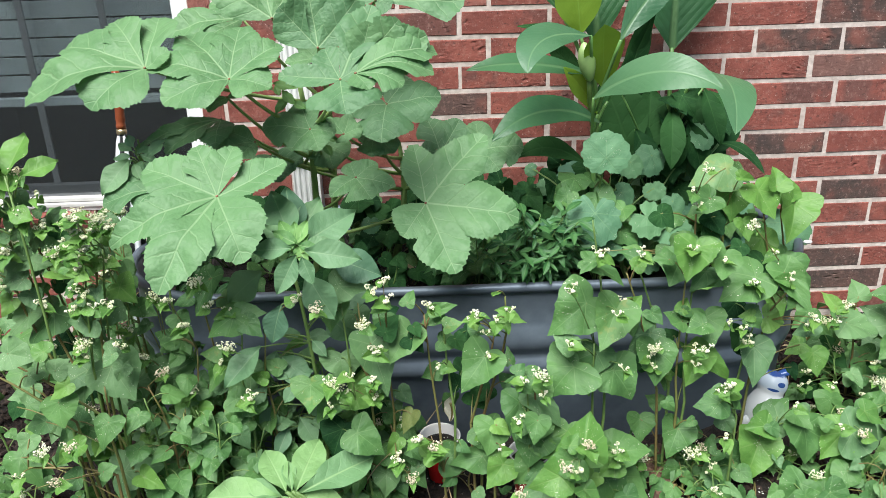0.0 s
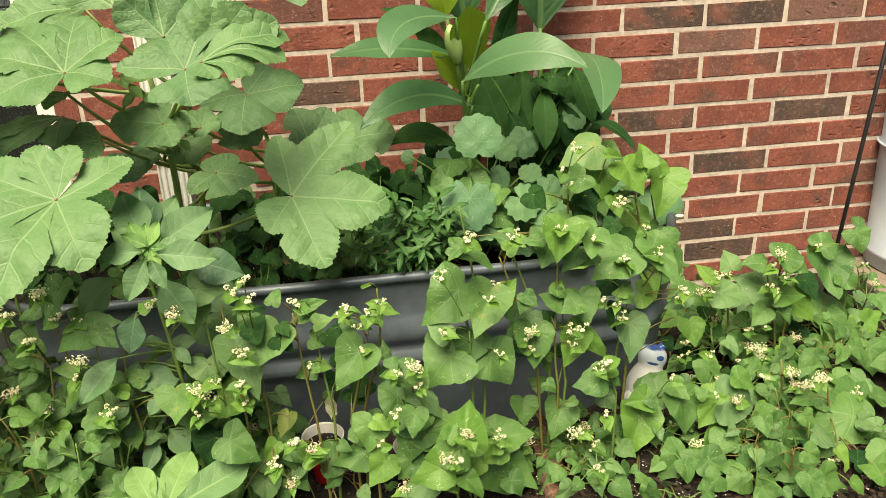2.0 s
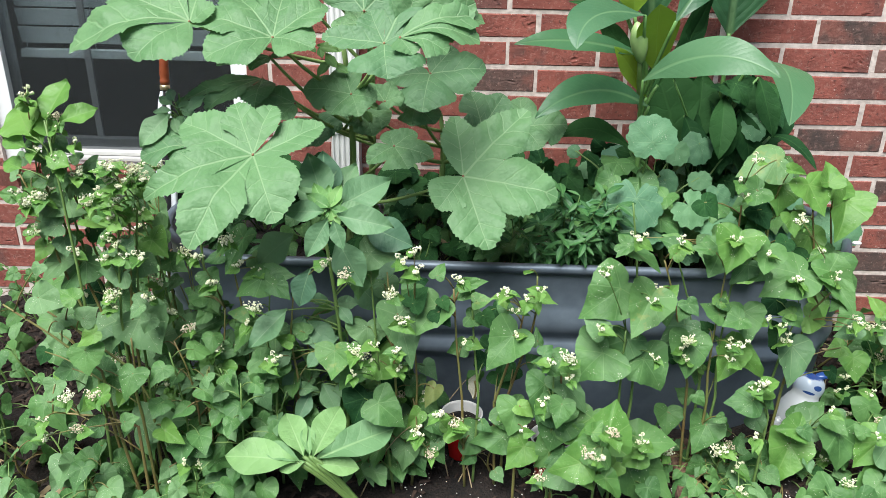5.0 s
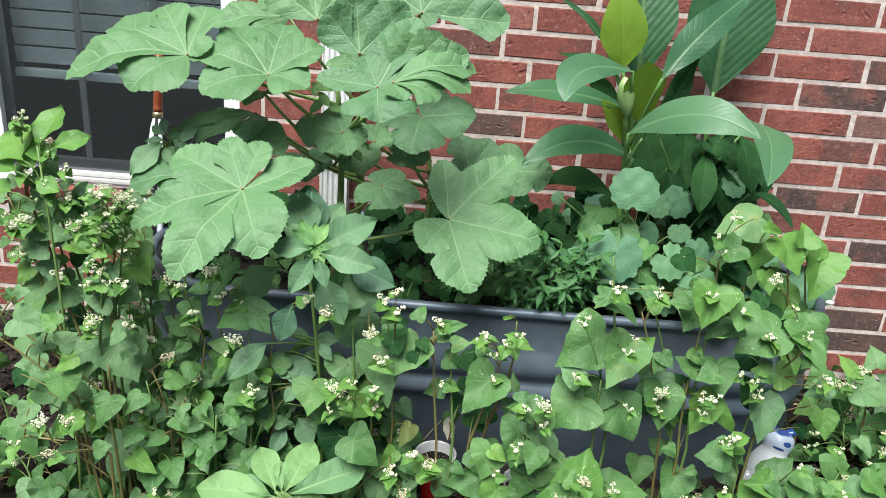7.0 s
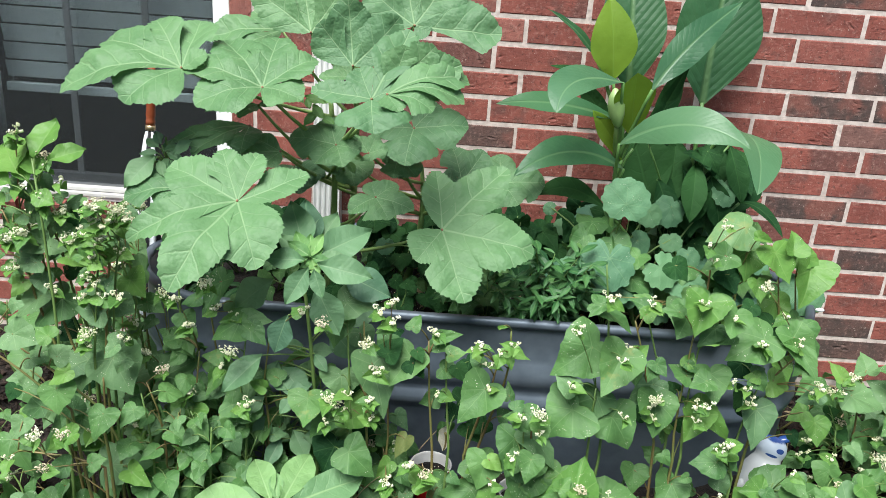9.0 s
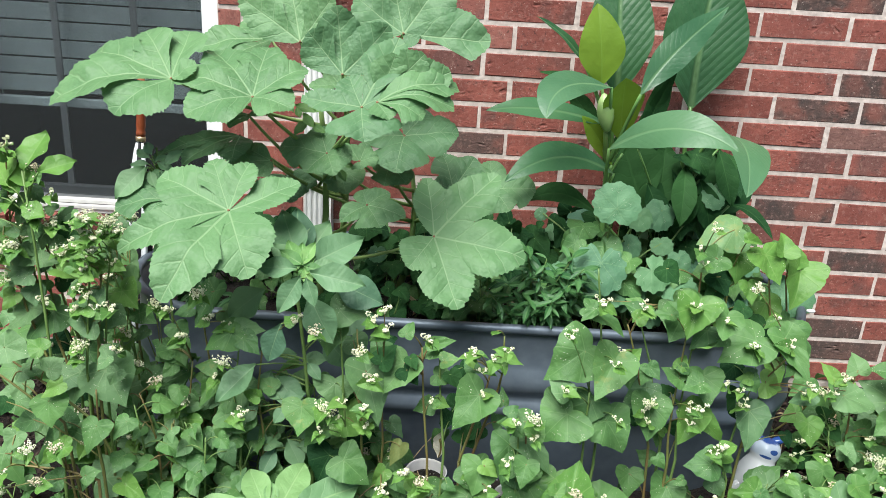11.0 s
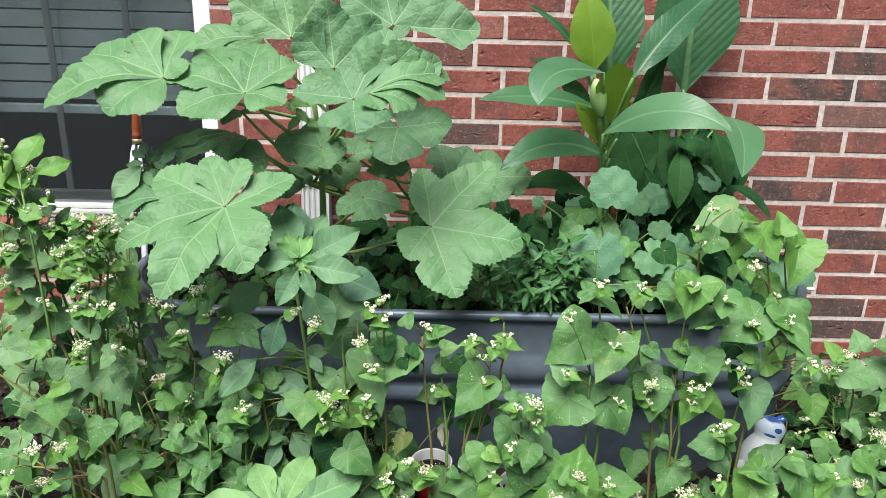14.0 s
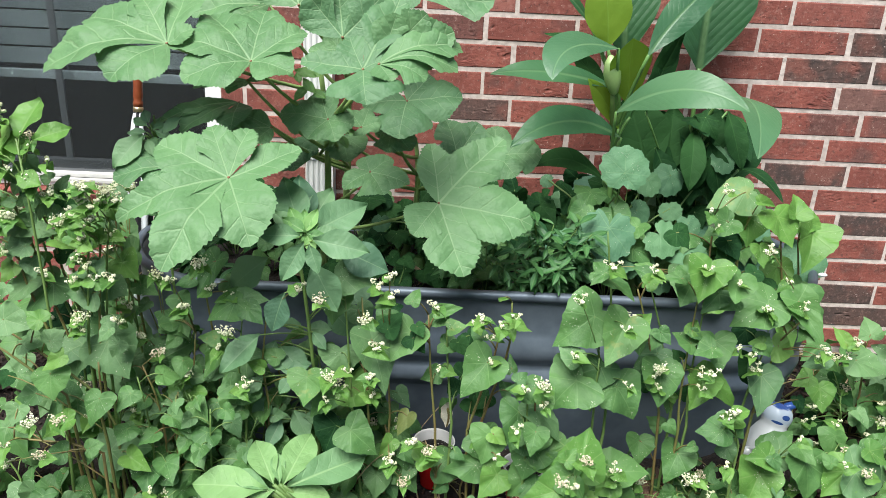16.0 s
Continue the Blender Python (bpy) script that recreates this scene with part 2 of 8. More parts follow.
M_CANNA_YOUNG = leaf_material("canna_young_leaf", (0.155, 0.275, 0.026), (0.20, 0.34, 0.036), (0.22, 0.38, 0.06), (0.20, 0.35, 0.045), 20.0, 1.30, 0.012, 0.45, 0.0, 0.4, 0.25, 5.0, 16.0, 0.06, 0.04, 0.3, 0.02, 0.3)
M_PALE = leaf_material("pale_young_leaf", (0.165, 0.305, 0.110), (0.20, 0.36, 0.135), (0.29, 0.44, 0.20), (0.24, 0.41, 0.15), 6.0, 0.8, 0.02, 0.5, 0.0, 0.2, 0.4, 10.0, 16.0, 0.3, 0.25)
M_NARROW = leaf_material("narrow_dark_leaf", (0.030, 0.110, 0.032), (0.050, 0.150, 0.042), (0.09, 0.20, 0.06), (0.07, 0.18, 0.055), 6.0, 0.8, 0.05, 0.42, 0.0, 0.15, 0.3, 10.0)
M_ROUND = leaf_material("crinkled_round_leaf", (0.080, 0.195, 0.095), (0.110, 0.240, 0.120), (0.16, 0.29, 0.14), (0.11, 0.24, 0.105), 7.0, 0.7, 0.016, 0.55, 0.1, 0.18, 0.35, 22.0, 40.0, 0.3, 0.35)
# a green darkened far down: the canopy's shade is put into the colour
M_SHADED_LEAF = leaf_material("shade_coloured_leaf", (0.013, 0.052, 0.015), (0.023, 0.078, 0.022), (0.05, 0.13, 0.04), (0.036, 0.105, 0.030), 5.0, 0.9, 0.016, 0.60, 0.0, 0.12, 0.4, 10.0, shine=0.12)


# ---- helpers for meshes ----
def part(name, bm, material, parent=None, label="", smooth=True):
    """Links a bmesh as one mesh object, under a thing or a part."""
    me = bpy.data.meshes.new(name)
    bmesh.ops.recalc_face_normals(bm, faces=bm.faces)
    bm.to_mesh(me)
    bm.free()
    return put_mesh(name, me, material, parent, label, smooth)


def put_mesh(name, me, material, parent=None, label="", smooth=True):
    if smooth and not me.materials:
        me.polygons.foreach_set("use_smooth", [True] * len(me.polygons))
    if not me.materials:
        me.materials.append(material)
    ob = new(name, me)
    ob.parent = parent
    if label:
        tagged(ob, label)
    return ob


def thing(name, label, category, group="", at=(0, 0, 0)):
    ob = new(name)
    ob.empty_display_size = 0.05
    ob.location = at
    return tagged(ob, label, category, group)


def box(bm, x0, x1, y0, y1, z0, z1, bevel=0.0):
    r = bmesh.ops.create_cube(bm, size=1.0, matrix=Matrix.LocRotScale(((x0 + x1) / 2, (y0 + y1) / 2, (z0 + z1) / 2), None, (x1 - x0, y1 - y0, z1 - z0)))
    if bevel:
        edges = list({e for v in r["verts"] for e in v.link_edges})
        bmesh.ops.bevel(bm, geom=edges, offset=bevel, segments=2, affect="EDGES", profile=0.7)
    return r["verts"]


def tube(bm, points, radii, sides=7, closed_ends=True):
    """A round bar along a line of points."""
    points = [Vector(p) for p in points]
    if not hasattr(radii, "__len__"):
        radii = [radii] * len(points)
    rings = []
    ref = Vector((0.31, 0.77, 0.55))
    for i, p in enumerate(points):
        d = (points[min(i + 1, len(points) - 1)] - points[max(i - 1, 0)]).normalized()
        a = d.cross(ref).normalized()
        b = d.cross(a)
        rings.append([bm.verts.new(p + radii[i] * (math.cos(2 * math.pi * k / sides) * a + math.sin(2 * math.pi * k / sides) * b)) for k in range(sides)])
    for r, s in zip(rings, rings[1:]):
        for k in range(sides):
            bm.faces.new((r[k], r[(k + 1) % sides], s[(k + 1) % sides], s[k]))
    if closed_ends:
        bm.faces.new(rings[0])
        bm.faces.new(rings[-1][::-1])


def bend(a, b, sag=0.0, n=5, side=(0, 0, 1)):
    """Points from a to b, bowed by sag along side."""
    a, b, side = Vector(a), Vector(b), Vector(side)
    return [a.lerp(b, i / n) + side * (sag * 4 * (i / n) * (1 - i / n)) for i in range(n + 1)]


def lathe(bm, profile, segs=32):
    """Turns (radius, height) pairs round z."""
    rings = [[bm.verts.new((r * math.cos(2 * math.pi * k / segs), r * math.sin(2 * math.pi * k / segs), z)) for k in range(segs)] for r, z in profile]
    for r, s in zip(rings, rings[1:]):
        for k in range(segs):
            bm.faces.new((r[k], r[(k + 1) % segs], s[(k + 1) % segs], s[k]))
    return rings


def polar_leaf(name, radius, veins, segs, rings, shape, material, jag=0.0, seed=0):
    """A leaf round its stalk at the origin, tip at (0, 1, 0). radius(angle) is its outline, veins the angles of its ribs, shape(x, y, across, along) its height."""
    rnd = random.Random(seed)
    bm = bmesh.new()
    uvl = bm.loops.layers.uv.new("leaf")
    data = {}

    def lay(x, y, ang, r):
        best = min(veins, key=lambda t: abs((ang - t + math.pi) % (2 * math.pi) - math.pi))
        d = (ang - best + math.pi) % (2 * math.pi) - math.pi
        across, along = r * math.sin(d), r * math.cos(d)
        v = bm.verts.new((x, y, shape(x, y, across, along)))
        data[v] = (across, along)
        return v

    grid = []
    for k in range(1, rings + 1):
        row = []
        for i in range(segs):
            ang = -math.pi + 2 * math.pi * i / segs
            r = radius(ang) * k / rings
            if k == rings and jag:
                r *= 1 + (jag if i % 2 else -jag) * rnd.uniform(0.5, 1.3)
            row.append(lay(r * math.sin(ang), r * math.cos(ang), ang, r))
        grid.append(row)
    c = bm.verts.new((0, 0, shape(0, 0, 0, 0)))
    data[c] = (0, 0)
    for i in range(segs):
        j = (i + 1) % segs
        bm.faces.new((c, grid[0][j], grid[0][i]))
        for a, b in zip(grid, grid[1:]):
            bm.faces.new((a[i], a[j], b[j], b[i]))
    for f in bm.faces:
        for l in f.loops:
            l[uvl].uv = data[l.vert]
    me = bpy.data.meshes.new(name)
    bm.to_mesh(me)
    bm.free()
    me.polygons.foreach_set("use_smooth", [True] * len(me.polygons))
    me.materials.append(material)
    return me


def blade_leaf(name, width, n, m, shape, material, wave=0.0, seed=0):
    """A long leaf on its midrib from the origin to (0, 1, 0): width(v) is its half width, shape(u, v) its height at u from -1 to 1."""
    rnd = random.Random(seed)
    bm = bmesh.new()
    uvl = bm.loops.layers.uv.new("leaf")
    data, grid = {}, []
    ph = rnd.uniform(0, 6)
    for i in range(n + 1):
        v = i / n
        row = []
        for k in range(-m, m + 1):
            u = k / m
            w = width(v) * u
            z = shape(u, v) + wave * abs(u) ** 2 * math.sin(v * 17 + ph + (2 if u > 0 else 0))
            vert = bm.verts.new((w, v + (rnd.uniform(-1, 1) * 0.006 if abs(k) == m else 0), z))
            data[vert] = (w, v)
            row.append(vert)
        grid.append(row)
    for a, b in zip(grid, grid[1:]):
        for k in range(2 * m):
            bm.faces.new((a[k], a[k + 1], b[k + 1], b[k]))
    for f in bm.faces:
        for l in f.loops:
            l[uvl].uv = data[l.vert]
    me = bpy.data.meshes.new(name)
    bm.to_mesh(me)
    bm.free()
    me.polygons.foreach_set("use_smooth", [True] * len(me.polygons))
    me.materials.append(material)
    return me


FACING = Vector((0, -0.55, 0.83))


def leaf_matrix(p, q, roll=0.0, wide=1.0, facing=FACING):
    """The pose of a leaf with its stalk at p and its tip at q, turned about its rib by roll degrees."""
    p, q = Vector(p), Vector(q)
    y = (q - p).normalized()
    z = (facing - y * facing.dot(y)).normalized()
    z.rotate(Matrix.Rotation(radians(roll), 3, y))
    x = y.cross(z)
    s = (q - p).length
    m = Matrix((x, y, z)).transposed().to_4x4() @ Matrix.Diagonal((s * wide, s, s, 1))
    m.translation = p
    return m


def hang_leaf(me, m, parent, name="leaf", label=""):
    ob = new(name, me)
    ob.parent = parent
    ob.matrix_world = m
    ob.matrix_basis = m if parent is None else Matrix.Translation(-parent.location) @ m
    if label:
        tagged(ob, label)
    return ob


# ---- the house wall ----
BL, BH, GAP = 0.254, 0.0762, 0.0120   # brick and course with their joints
ROW0 = 0.96                          # middle height of the course numbered 0
WIN = (-2.366, -1.594, 0.440, 1.95)  # window opening: left, right, bottom, top


def wall_back():
    bm = bmesh.new()
    x0, x1, z0, z1 = WIN
    for a, b, c, d in ((-7.0, x0, -0.1, 2.9), (x1, 6.0, -0.1, 2.9), (x0, x1, -0.1, z0 - 0.075), (x0, x1, z1, 2.9)):
        box(bm, a, b, 0.0022, 0.16, c, d)
    return tagged(part("wall_north", bm, M_MORTAR, smooth=False), "red brick house wall with pale mortar joints", "wall", kind="structure")


wall = wall_back()


def brick_mesh(name, length, seed, material):
    rnd = random.Random(seed)
    bm = bmesh.new()
    h, l, d = (BH - GAP) / 2, length / 2, 0.03
    vs = box(bm, -l, l, 0.0, d, -h, h)
    front = [e for e in bm.edges if all(v.co.y < 0.001 for v in e.verts)]
    bmesh.ops.bevel(bm, geom=front, offset=0.0026, segments=1, affect="EDGES")
    for v in bm.verts:
        v.co += Vector((rnd.uniform(-1, 1) * 0.0018, rnd.uniform(-1, 1) * 0.0012, rnd.uniform(-1, 1) * 0.0014))
    me = bpy.data.meshes.new(name)
    bmesh.ops.recalc_face_normals(bm, faces=bm.faces)
    bm.to_mesh(me)
    bm.free()
    me.materials.append(material)
    return me


DARK = {(1, 0), (1, 2), (3, -4), (7, 1), (10, 1), (11, 1), (-3, 1), (-5, -2), (6, -7), (0, 1), (1, 1), (2, 1), (5, 0), (5, 2), (-3, 0)}


# ---- window ----
def window():
    x0, x1, z0, z1 = WIN
    w = thing("window_1", "white vinyl window with insect screen and half-lowered grey blinds", "window", at=((x0 + x1) / 2, 0.05, z0))
    w["kind"] = "structure"
    o = w.location

    def p(name, boxes, mat, label="", bevel=0.003):
        bm = bmesh.new()
        for b in boxes:
            box(bm, b[0] - o.x, b[1] - o.x, b[2] - o.y, b[3] - o.y, b[4] - o.z, b[5] - o.z, bevel)
        return part(name, bm, mat, w, label, smooth=False)

    f = 0.05
    p("window_frame", [(x0, x0 + f, 0.018, 0.10, z0, z1)], M_VINYL)
    p("window_frame", [(x1 - f, x1, 0.018, 0.10, z0, z1)], M_VINYL)
    p("window_frame", [(x0 + f, x1 - f, 0.018, 0.10, z1 - f, z1)], M_VINYL)
    p("window_frame", [(x0 + f, x1 - f, 0.018, 0.10, z0, z0 + 0.012)], M_VINYL)
    p("window_sill", [(x0 + f, x1 - f, 0.010, 0.10, z0 + 0.014, z0 + 0.026), (x0 + f, x1 - f, 0.022, 0.10, z0 + 0.028, z0 + 0.04)], plain_material("grimy_vinyl", (0.46, 0.45, 0.43), (0.62, 0.61, 0.59), 20.0, 0.5), "ribbed grimy sill track")
    g = (x0 + f, x1 - f)
    p("sash_rail", [(g[0], g[1], 0.045, 0.075, z0 + 0.04, z0 + 0.075)], plain_material("grey_sash", (0.16, 0.17, 0.18), (0.22, 0.23, 0.24), 9.0, 0.5))
    p("sash_rail", [(g[0], g[1], 0.045, 0.075, 1.19, 1.235)], M_VINYL)
    for k in (1, 2):
        x = g[0] + (g[1] - g[0]) * k / 3 + 0.006 + 0.004 * k
        p("muntin", [(x - 0.010, x + 0.010, 0.062, 0.07, z0 + 0.075, z1 - f)], plain_material("grey_muntin", (0.30, 0.32, 0.33), (0.40, 0.42, 0.43), 9.0, 0.5))
    glass = Nodes("window_glass")
    glass.set(Base_Color=(0.9, 0.95, 0.95), Roughness=0.03)
    glass.bsdf.inputs["Transmission Weight"].default_value = 1.0
    glass.bsdf.inputs["IOR"].default_value = 1.1
    pane = p("pane", [(g[0], g[1], 0.071, 0.074, z0 + 0.06, z1 - f)], glass.mat, bevel=0)
    pane.visible_shadow = False
    scr = Nodes("insect_screen")
    scr.set(Base_Color=(0.022, 0.026, 0.027), Roughness=0.7)
    clear = scr.node("ShaderNodeBsdfTransparent", {0: (0.9, 0.92, 0.93, 1)})
    scr.put(scr.out.inputs[0], scr.node("ShaderNodeMixShader", {0: 0.62, 1: scr.bsdf.outputs[0], 2: clear.outputs[0]}))
    p("insect_screen", [(g[0], g[1], 0.0405, 0.0415, z0 + 0.05, z1 - f)], scr.mat, bevel=0)
    # blinds hang behind the pane
    z = 0.757
    rail = p("blind_rail", [(g[0] + 0.01, g[1] - 0.01, 0.105, 0.135, z - 0.012, z + 0.012)], M_BLIND)
    while z < z1:
        z += 0.053
        bm = bmesh.new()
        box(bm, g[0] + 0.01 - o.x, g[1] - 0.01 - o.x, -0.0015, 0.0015, -0.0248, 0.0248, 0.001)
        bm.transform(Matrix.Translation((0, 0.12 - o.y, z - o.z)) @ Matrix.Rotation(radians(12), 4, "X"))
        part("blind_slat", bm, M_BLIND, rail, smooth=False)
    # tilt cords
    for k in (0.06, 0.37, 0.70, 0.94):
        x = g[0] + (g[1] - g[0]) * k - o.x
        bm = bmesh.new()
        tube(bm, [(x, 0.045, 0.328), (x + 0.003, 0.045, z1 - o.z - 0.1)], 0.0012, 5)
        part("cord", bm, M_BLIND, rail)
    # room behind, a box whose near-black colour stands for the unlit inside
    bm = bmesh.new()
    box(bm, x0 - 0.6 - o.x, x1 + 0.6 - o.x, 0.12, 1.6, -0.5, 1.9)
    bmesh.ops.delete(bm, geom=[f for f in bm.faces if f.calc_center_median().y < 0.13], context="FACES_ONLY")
    part("room_behind", bm, M_ROOM_SHADE, w, "room behind the glass, its shade put into a near-black colour", smooth=False)
    return w


window()


def downspout():
    t = thing("downspout", "white ribbed metal downspout fixed to the brick wall", "downspout", at=(-1.303, -0.035, 0.03))
    bm = bmesh.new()
    n, prof = 5, []
    w, d = 0.039, 0.028
    for k in range(4 * n + 1):
        x = -w + 2 * w * k / (4 * n)
        prof.append((x, -d + (0.004 if (k % 4) in (2, 3) else 0.0)))
    prof += [(w, d), (-w, d)]
    lo = [bm.verts.new((x, y, 0)) for x, y in prof]
    hi = [bm.verts.new((x, y, 2.7)) for x, y in prof]
    for i in range(len(prof)):
        j = (i + 1) % len(prof)
        bm.faces.new((lo[i], lo[j], hi[j], hi[i]))
    part("pipe", bm, M_PIPE, t, smooth=False)
    for z in (0.55, 1.75):
        bm = bmesh.new()
        box(bm, -0.052, 0.052, -0.031, -0.029, z, z + 0.03, 0.0008)
        part("strap", bm, M_PIPE, t, smooth=False)
    return t


downspout()


# ---- ground ----
def ground():
    bm = bmesh.new()
    xs = [-80, -20, -6] + [-3.2 + 0.06 * i for i in range(95)] + [6, 20, 80]
    ys = [-80, -20, -5] + [-2.6 + 0.06 * i for i in range(45)] + [0.3, 20, 80]
    vs = [[bm.verts.new((x, y, (0.022 * noise.noise((x * 5, y * 5, 0)) + 0.012 * noise.noise((x * 17, y * 17, 3)) - 0.01 + 0.085 * math.exp(-((x + 0.15) ** 2 + (y + 0.67) ** 2) / 0.011)) if abs(x) < 4 and -3 < y < 0.1 else -0.02)) for x in xs] for y in ys]
    for a, b in zip(vs, vs[1:]):
        for i in range(len(xs) - 1):
            bm.faces.new((a[i], a[i + 1], b[i + 1], b[i]))
    return tagged(part("ground", bm, M_SOIL), "dark mulched garden soil", "ground", kind="structure")


ground()


# ---- stock tank ----
TX0, TX1, TY0, TY1, TZ = -1.735, 0.03, -0.625, -0.02, 0.44


def stadium(inset, n=18):
    """Outline of the tank, inset from its rim."""
    r = (TY1 - TY0) / 2
    yc = (TY0 + TY1) / 2
    rr = r - inset
    out = [(TX1 - r + rr * math.sin(math.pi * k / n), yc - rr * math.cos(math.pi * k / n)) for k in range(n + 1)]
    out += [(TX0 + r - rr * math.sin(math.pi * k / n), yc + rr * math.cos(math.pi * k / n)) for k in range(n + 1)]
    return out


def tank():
    t = thing("stock_tank", "grey galvanised steel stock tank planter with ribbed sides", "planter", at=((TX0 + TX1) / 2, (TY0 + TY1) / 2, 0))
    off = Matrix.Translation(-t.location)
    bm = bmesh.new()
    prof = [(-0.03, 0.022), (0.10, 0.018), (0.155, 0.015), (0.18, 0.013), (0.192, 0.009), (0.203, 0.001), (0.212, -0.002), (0.222, 0.000), (0.236, 0.009), (0.244, 0.013), (0.252, 0.012), (0.262, 0.005), (0.274, -0.001), (0.288, -0.002), (0.300, 0.000), (0.324, 0.008), (0.336, 0.013), (0.38, 0.012), (0.42, 0.010), (0.425, 0.010), (0.425, 0.014), (0.30, 0.020), (0.1, 0.026)]
    rings = [[bm.verts.new((x, y, z)) for x, y in stadium(i)] for z, i in prof]
    n = len(rings[0])
    for a, b in zip(rings, rings[1:]):
        for k in range(n):
            bm.faces.new((a[k], a[(k + 1) % n], b[(k + 1) % n], b[k]))
    bm.transform(off)
    part("side", bm, M_TANK, t)
    bm = bmesh.new()
    line = stadium(0.008)
    rings = []
    for i, (x, y) in enumerate(line):
        a, b = Vector(line[i - 1]), Vector(line[(i + 1) % len(line)])
        d = (b - a).normalized()
        nrm = Vector((d.y, -d.x))
        rings.append([bm.verts.new((x + 0.012 * math.cos(q) * nrm.x, y + 0.012 * math.cos(q) * nrm.y, TZ - 0.008 + 0.012 * math.sin(q))) for q in [2 * math.pi * k / 10 for k in range(10)]])
    for i in range(len(rings)):
        a, b = rings[i], rings[(i + 1) % len(rings)]
        for k in range(10):
            bm.faces.new((a[k], a[(k + 1) % 10], b[(k + 1) % 10], b[k]))
    bm.transform(off)
    part("rolled_rim", bm, M_TANK, t)
    bm = bmesh.new()
    bmesh.ops.create_uvsphere(bm, u_segments=10, v_segments=6, radius=0.008, matrix=Matrix.Translation((TX1 - 0.012, -0.44, TZ + 0.005)) @ Matrix.Diagonal((1.5, 1, 0.6, 1)))
    bm.transform(off)
    part("plug", bm, M_WHITE_IN, t)
    return t


tank()


def tank_soil():
    bm = bmesh.new()
    outer = stadium(0.024)
    yc = (TY0 + TY1) / 2
    rings = [[bm.verts.new((x0 + (x - x0) * 1.0 if s == 1 else x * s + (1 - s) * ((TX0 + TX1) / 2), y * s + (1 - s) * yc, 0.355 + 0.02 * noise.noise((x * 9 * s, y * 9 * s, s * 4)))) for x, y in outer for x0 in (0,)] for s in (1, 0.85, 0.65, 0.45, 0.25, 0.1)]
    n = len(outer)
    for a, b in zip(rings, rings[1:]):
        for k in range(n):
            bm.faces.new((a[k], a[(k + 1) % n], b[(k + 1) % n], b[k]))
    bm.faces.new(rings[-1])
    return tagged(part("potting_soil", bm, M_SOIL), "dark potting soil filling the steel tank", "soil", kind="stuff")


tank_soil()


# ---- leaf shapes ----
def okra_mesh(seed, normal, lobes, size):
    """An okra leaf round its stalk: each lobe has its tip, its half width and how far its rib bows; size is the length that becomes 1."""
    rnd = random.Random(seed)
    ph = [rnd.uniform(0, 6) for _ in range(4)]
    z = Vector(normal).normalized()
    x = Vector((1, 0, 0)) - z * z.x
    x.normalize()
    y = z.cross(x)
    tips = [Vector((Vector(l[:3]).dot(x), Vector(l[:3]).dot(y), Vector(l[:3]).dot(z))) / size for l in lobes]
    angs = [math.atan2(t.y, t.x) for t in tips]
    bm = bmesh.new()
    uvl = bm.loops.layers.uv.new("leaf")
    n, m = 42, 6
    for k, (t, row) in enumerate(zip(tips, lobes)):
        half, bow = row[3] / size, row[4]
        long = t.length
        d = t / long
        side = Vector((0, 0, 1)).cross(d).normalized()
        after = min(((o - angs[k]) % (2 * math.pi) for o in angs if o != angs[k]), default=3.0)
        before = min(((angs[k] - o) % (2 * math.pi) for o in angs if o != angs[k]), default=3.0)
        peak = rnd.uniform(0.52, 0.62)
        twist = rnd.uniform(-0.12, 0.12)
        swing = rnd.uniform(-0.05, 0.05)
        grid = []
        for i in range(n + 1):
            v = i / n
            w = half * (math.sin(v / peak * math.pi / 2) ** 0.85 if v < peak else max(0.0, math.cos((v - peak) / (1 - peak) * math.pi / 2)) ** 0.72)
            line = []
            for j in range(-m, m + 1):
                u = j / m
                gap = after if u > 0 else before
                lim = v * long * math.tan(min(gap / 2, 1.25)) * (1.04 + 2.0 * max(0.0, v - 0.34)) + 0.002
                e = min(w * (1 + 0.05 * math.sin(7 * v + ph[1] + (2 if u > 0 else 0))), lim)
                free = w < lim
                across = e * u
                along = v * long
                if abs(j) == m and free and 0 < i < n:
                    tooth = (0.022 if i % 2 else -0.010) * rnd.uniform(0.5, 1.4)
                    across += math.copysign(tooth, u)
                    along += 0.010 if i % 2 else 0.0
                p = d * along + side * (across + swing * v * (1 - v)) + Vector((0, 0, 1)) * (bow * long * 4 * v * (1 - v))
                r = p.length
                p.z += 0.016 * (k % 3) * min(1.0, max(0.0, v - 0.3) * 4) + 0.26 * abs(across) * min(1.0, 3 * r) - 1.5 * max(0.0, abs(across) - 0.10) ** 2 + twist * across * v
                p.z += 0.045 * math.sin(6 * p.x + ph[0]) * math.sin(6 * p.y + ph[1]) * r + 0.020 * math.sin(15 * p.x + ph[2]) * math.sin(14 * p.y + ph[3]) * r
                p.z += 0.010 * math.sin((v - 0.75 * abs(across) / long) * 26) * min(1.0, 9 * abs(across)) * r
                vert = bm.verts.new(p)
                line.append((vert, (across / long, v)))
            grid.append(line)
        for p, q in zip(grid, grid[1:]):
            for j in range(2 * m):
                quad = (p[j], p[j + 1], q[j + 1], q[j])
                face = bm.faces.new([w[0] for w in quad])
                face.normal_update()
                if face.normal.z < 0:
                    face.normal_flip()
                uv = {w[0]: w[1] for w in quad}
                for l in face.loops:
                    l[uvl].uv = uv[l.vert]
    bmesh.ops.remove_doubles(bm, verts=bm.verts, dist=0.0004)
    me = bpy.data.meshes.new("okra_leaf")
    bm.to_mesh(me)
    bm.free()
    me.polygons.foreach_set("use_smooth", [True] * len(me.polygons))
    me.materials.append(M_OKRA)
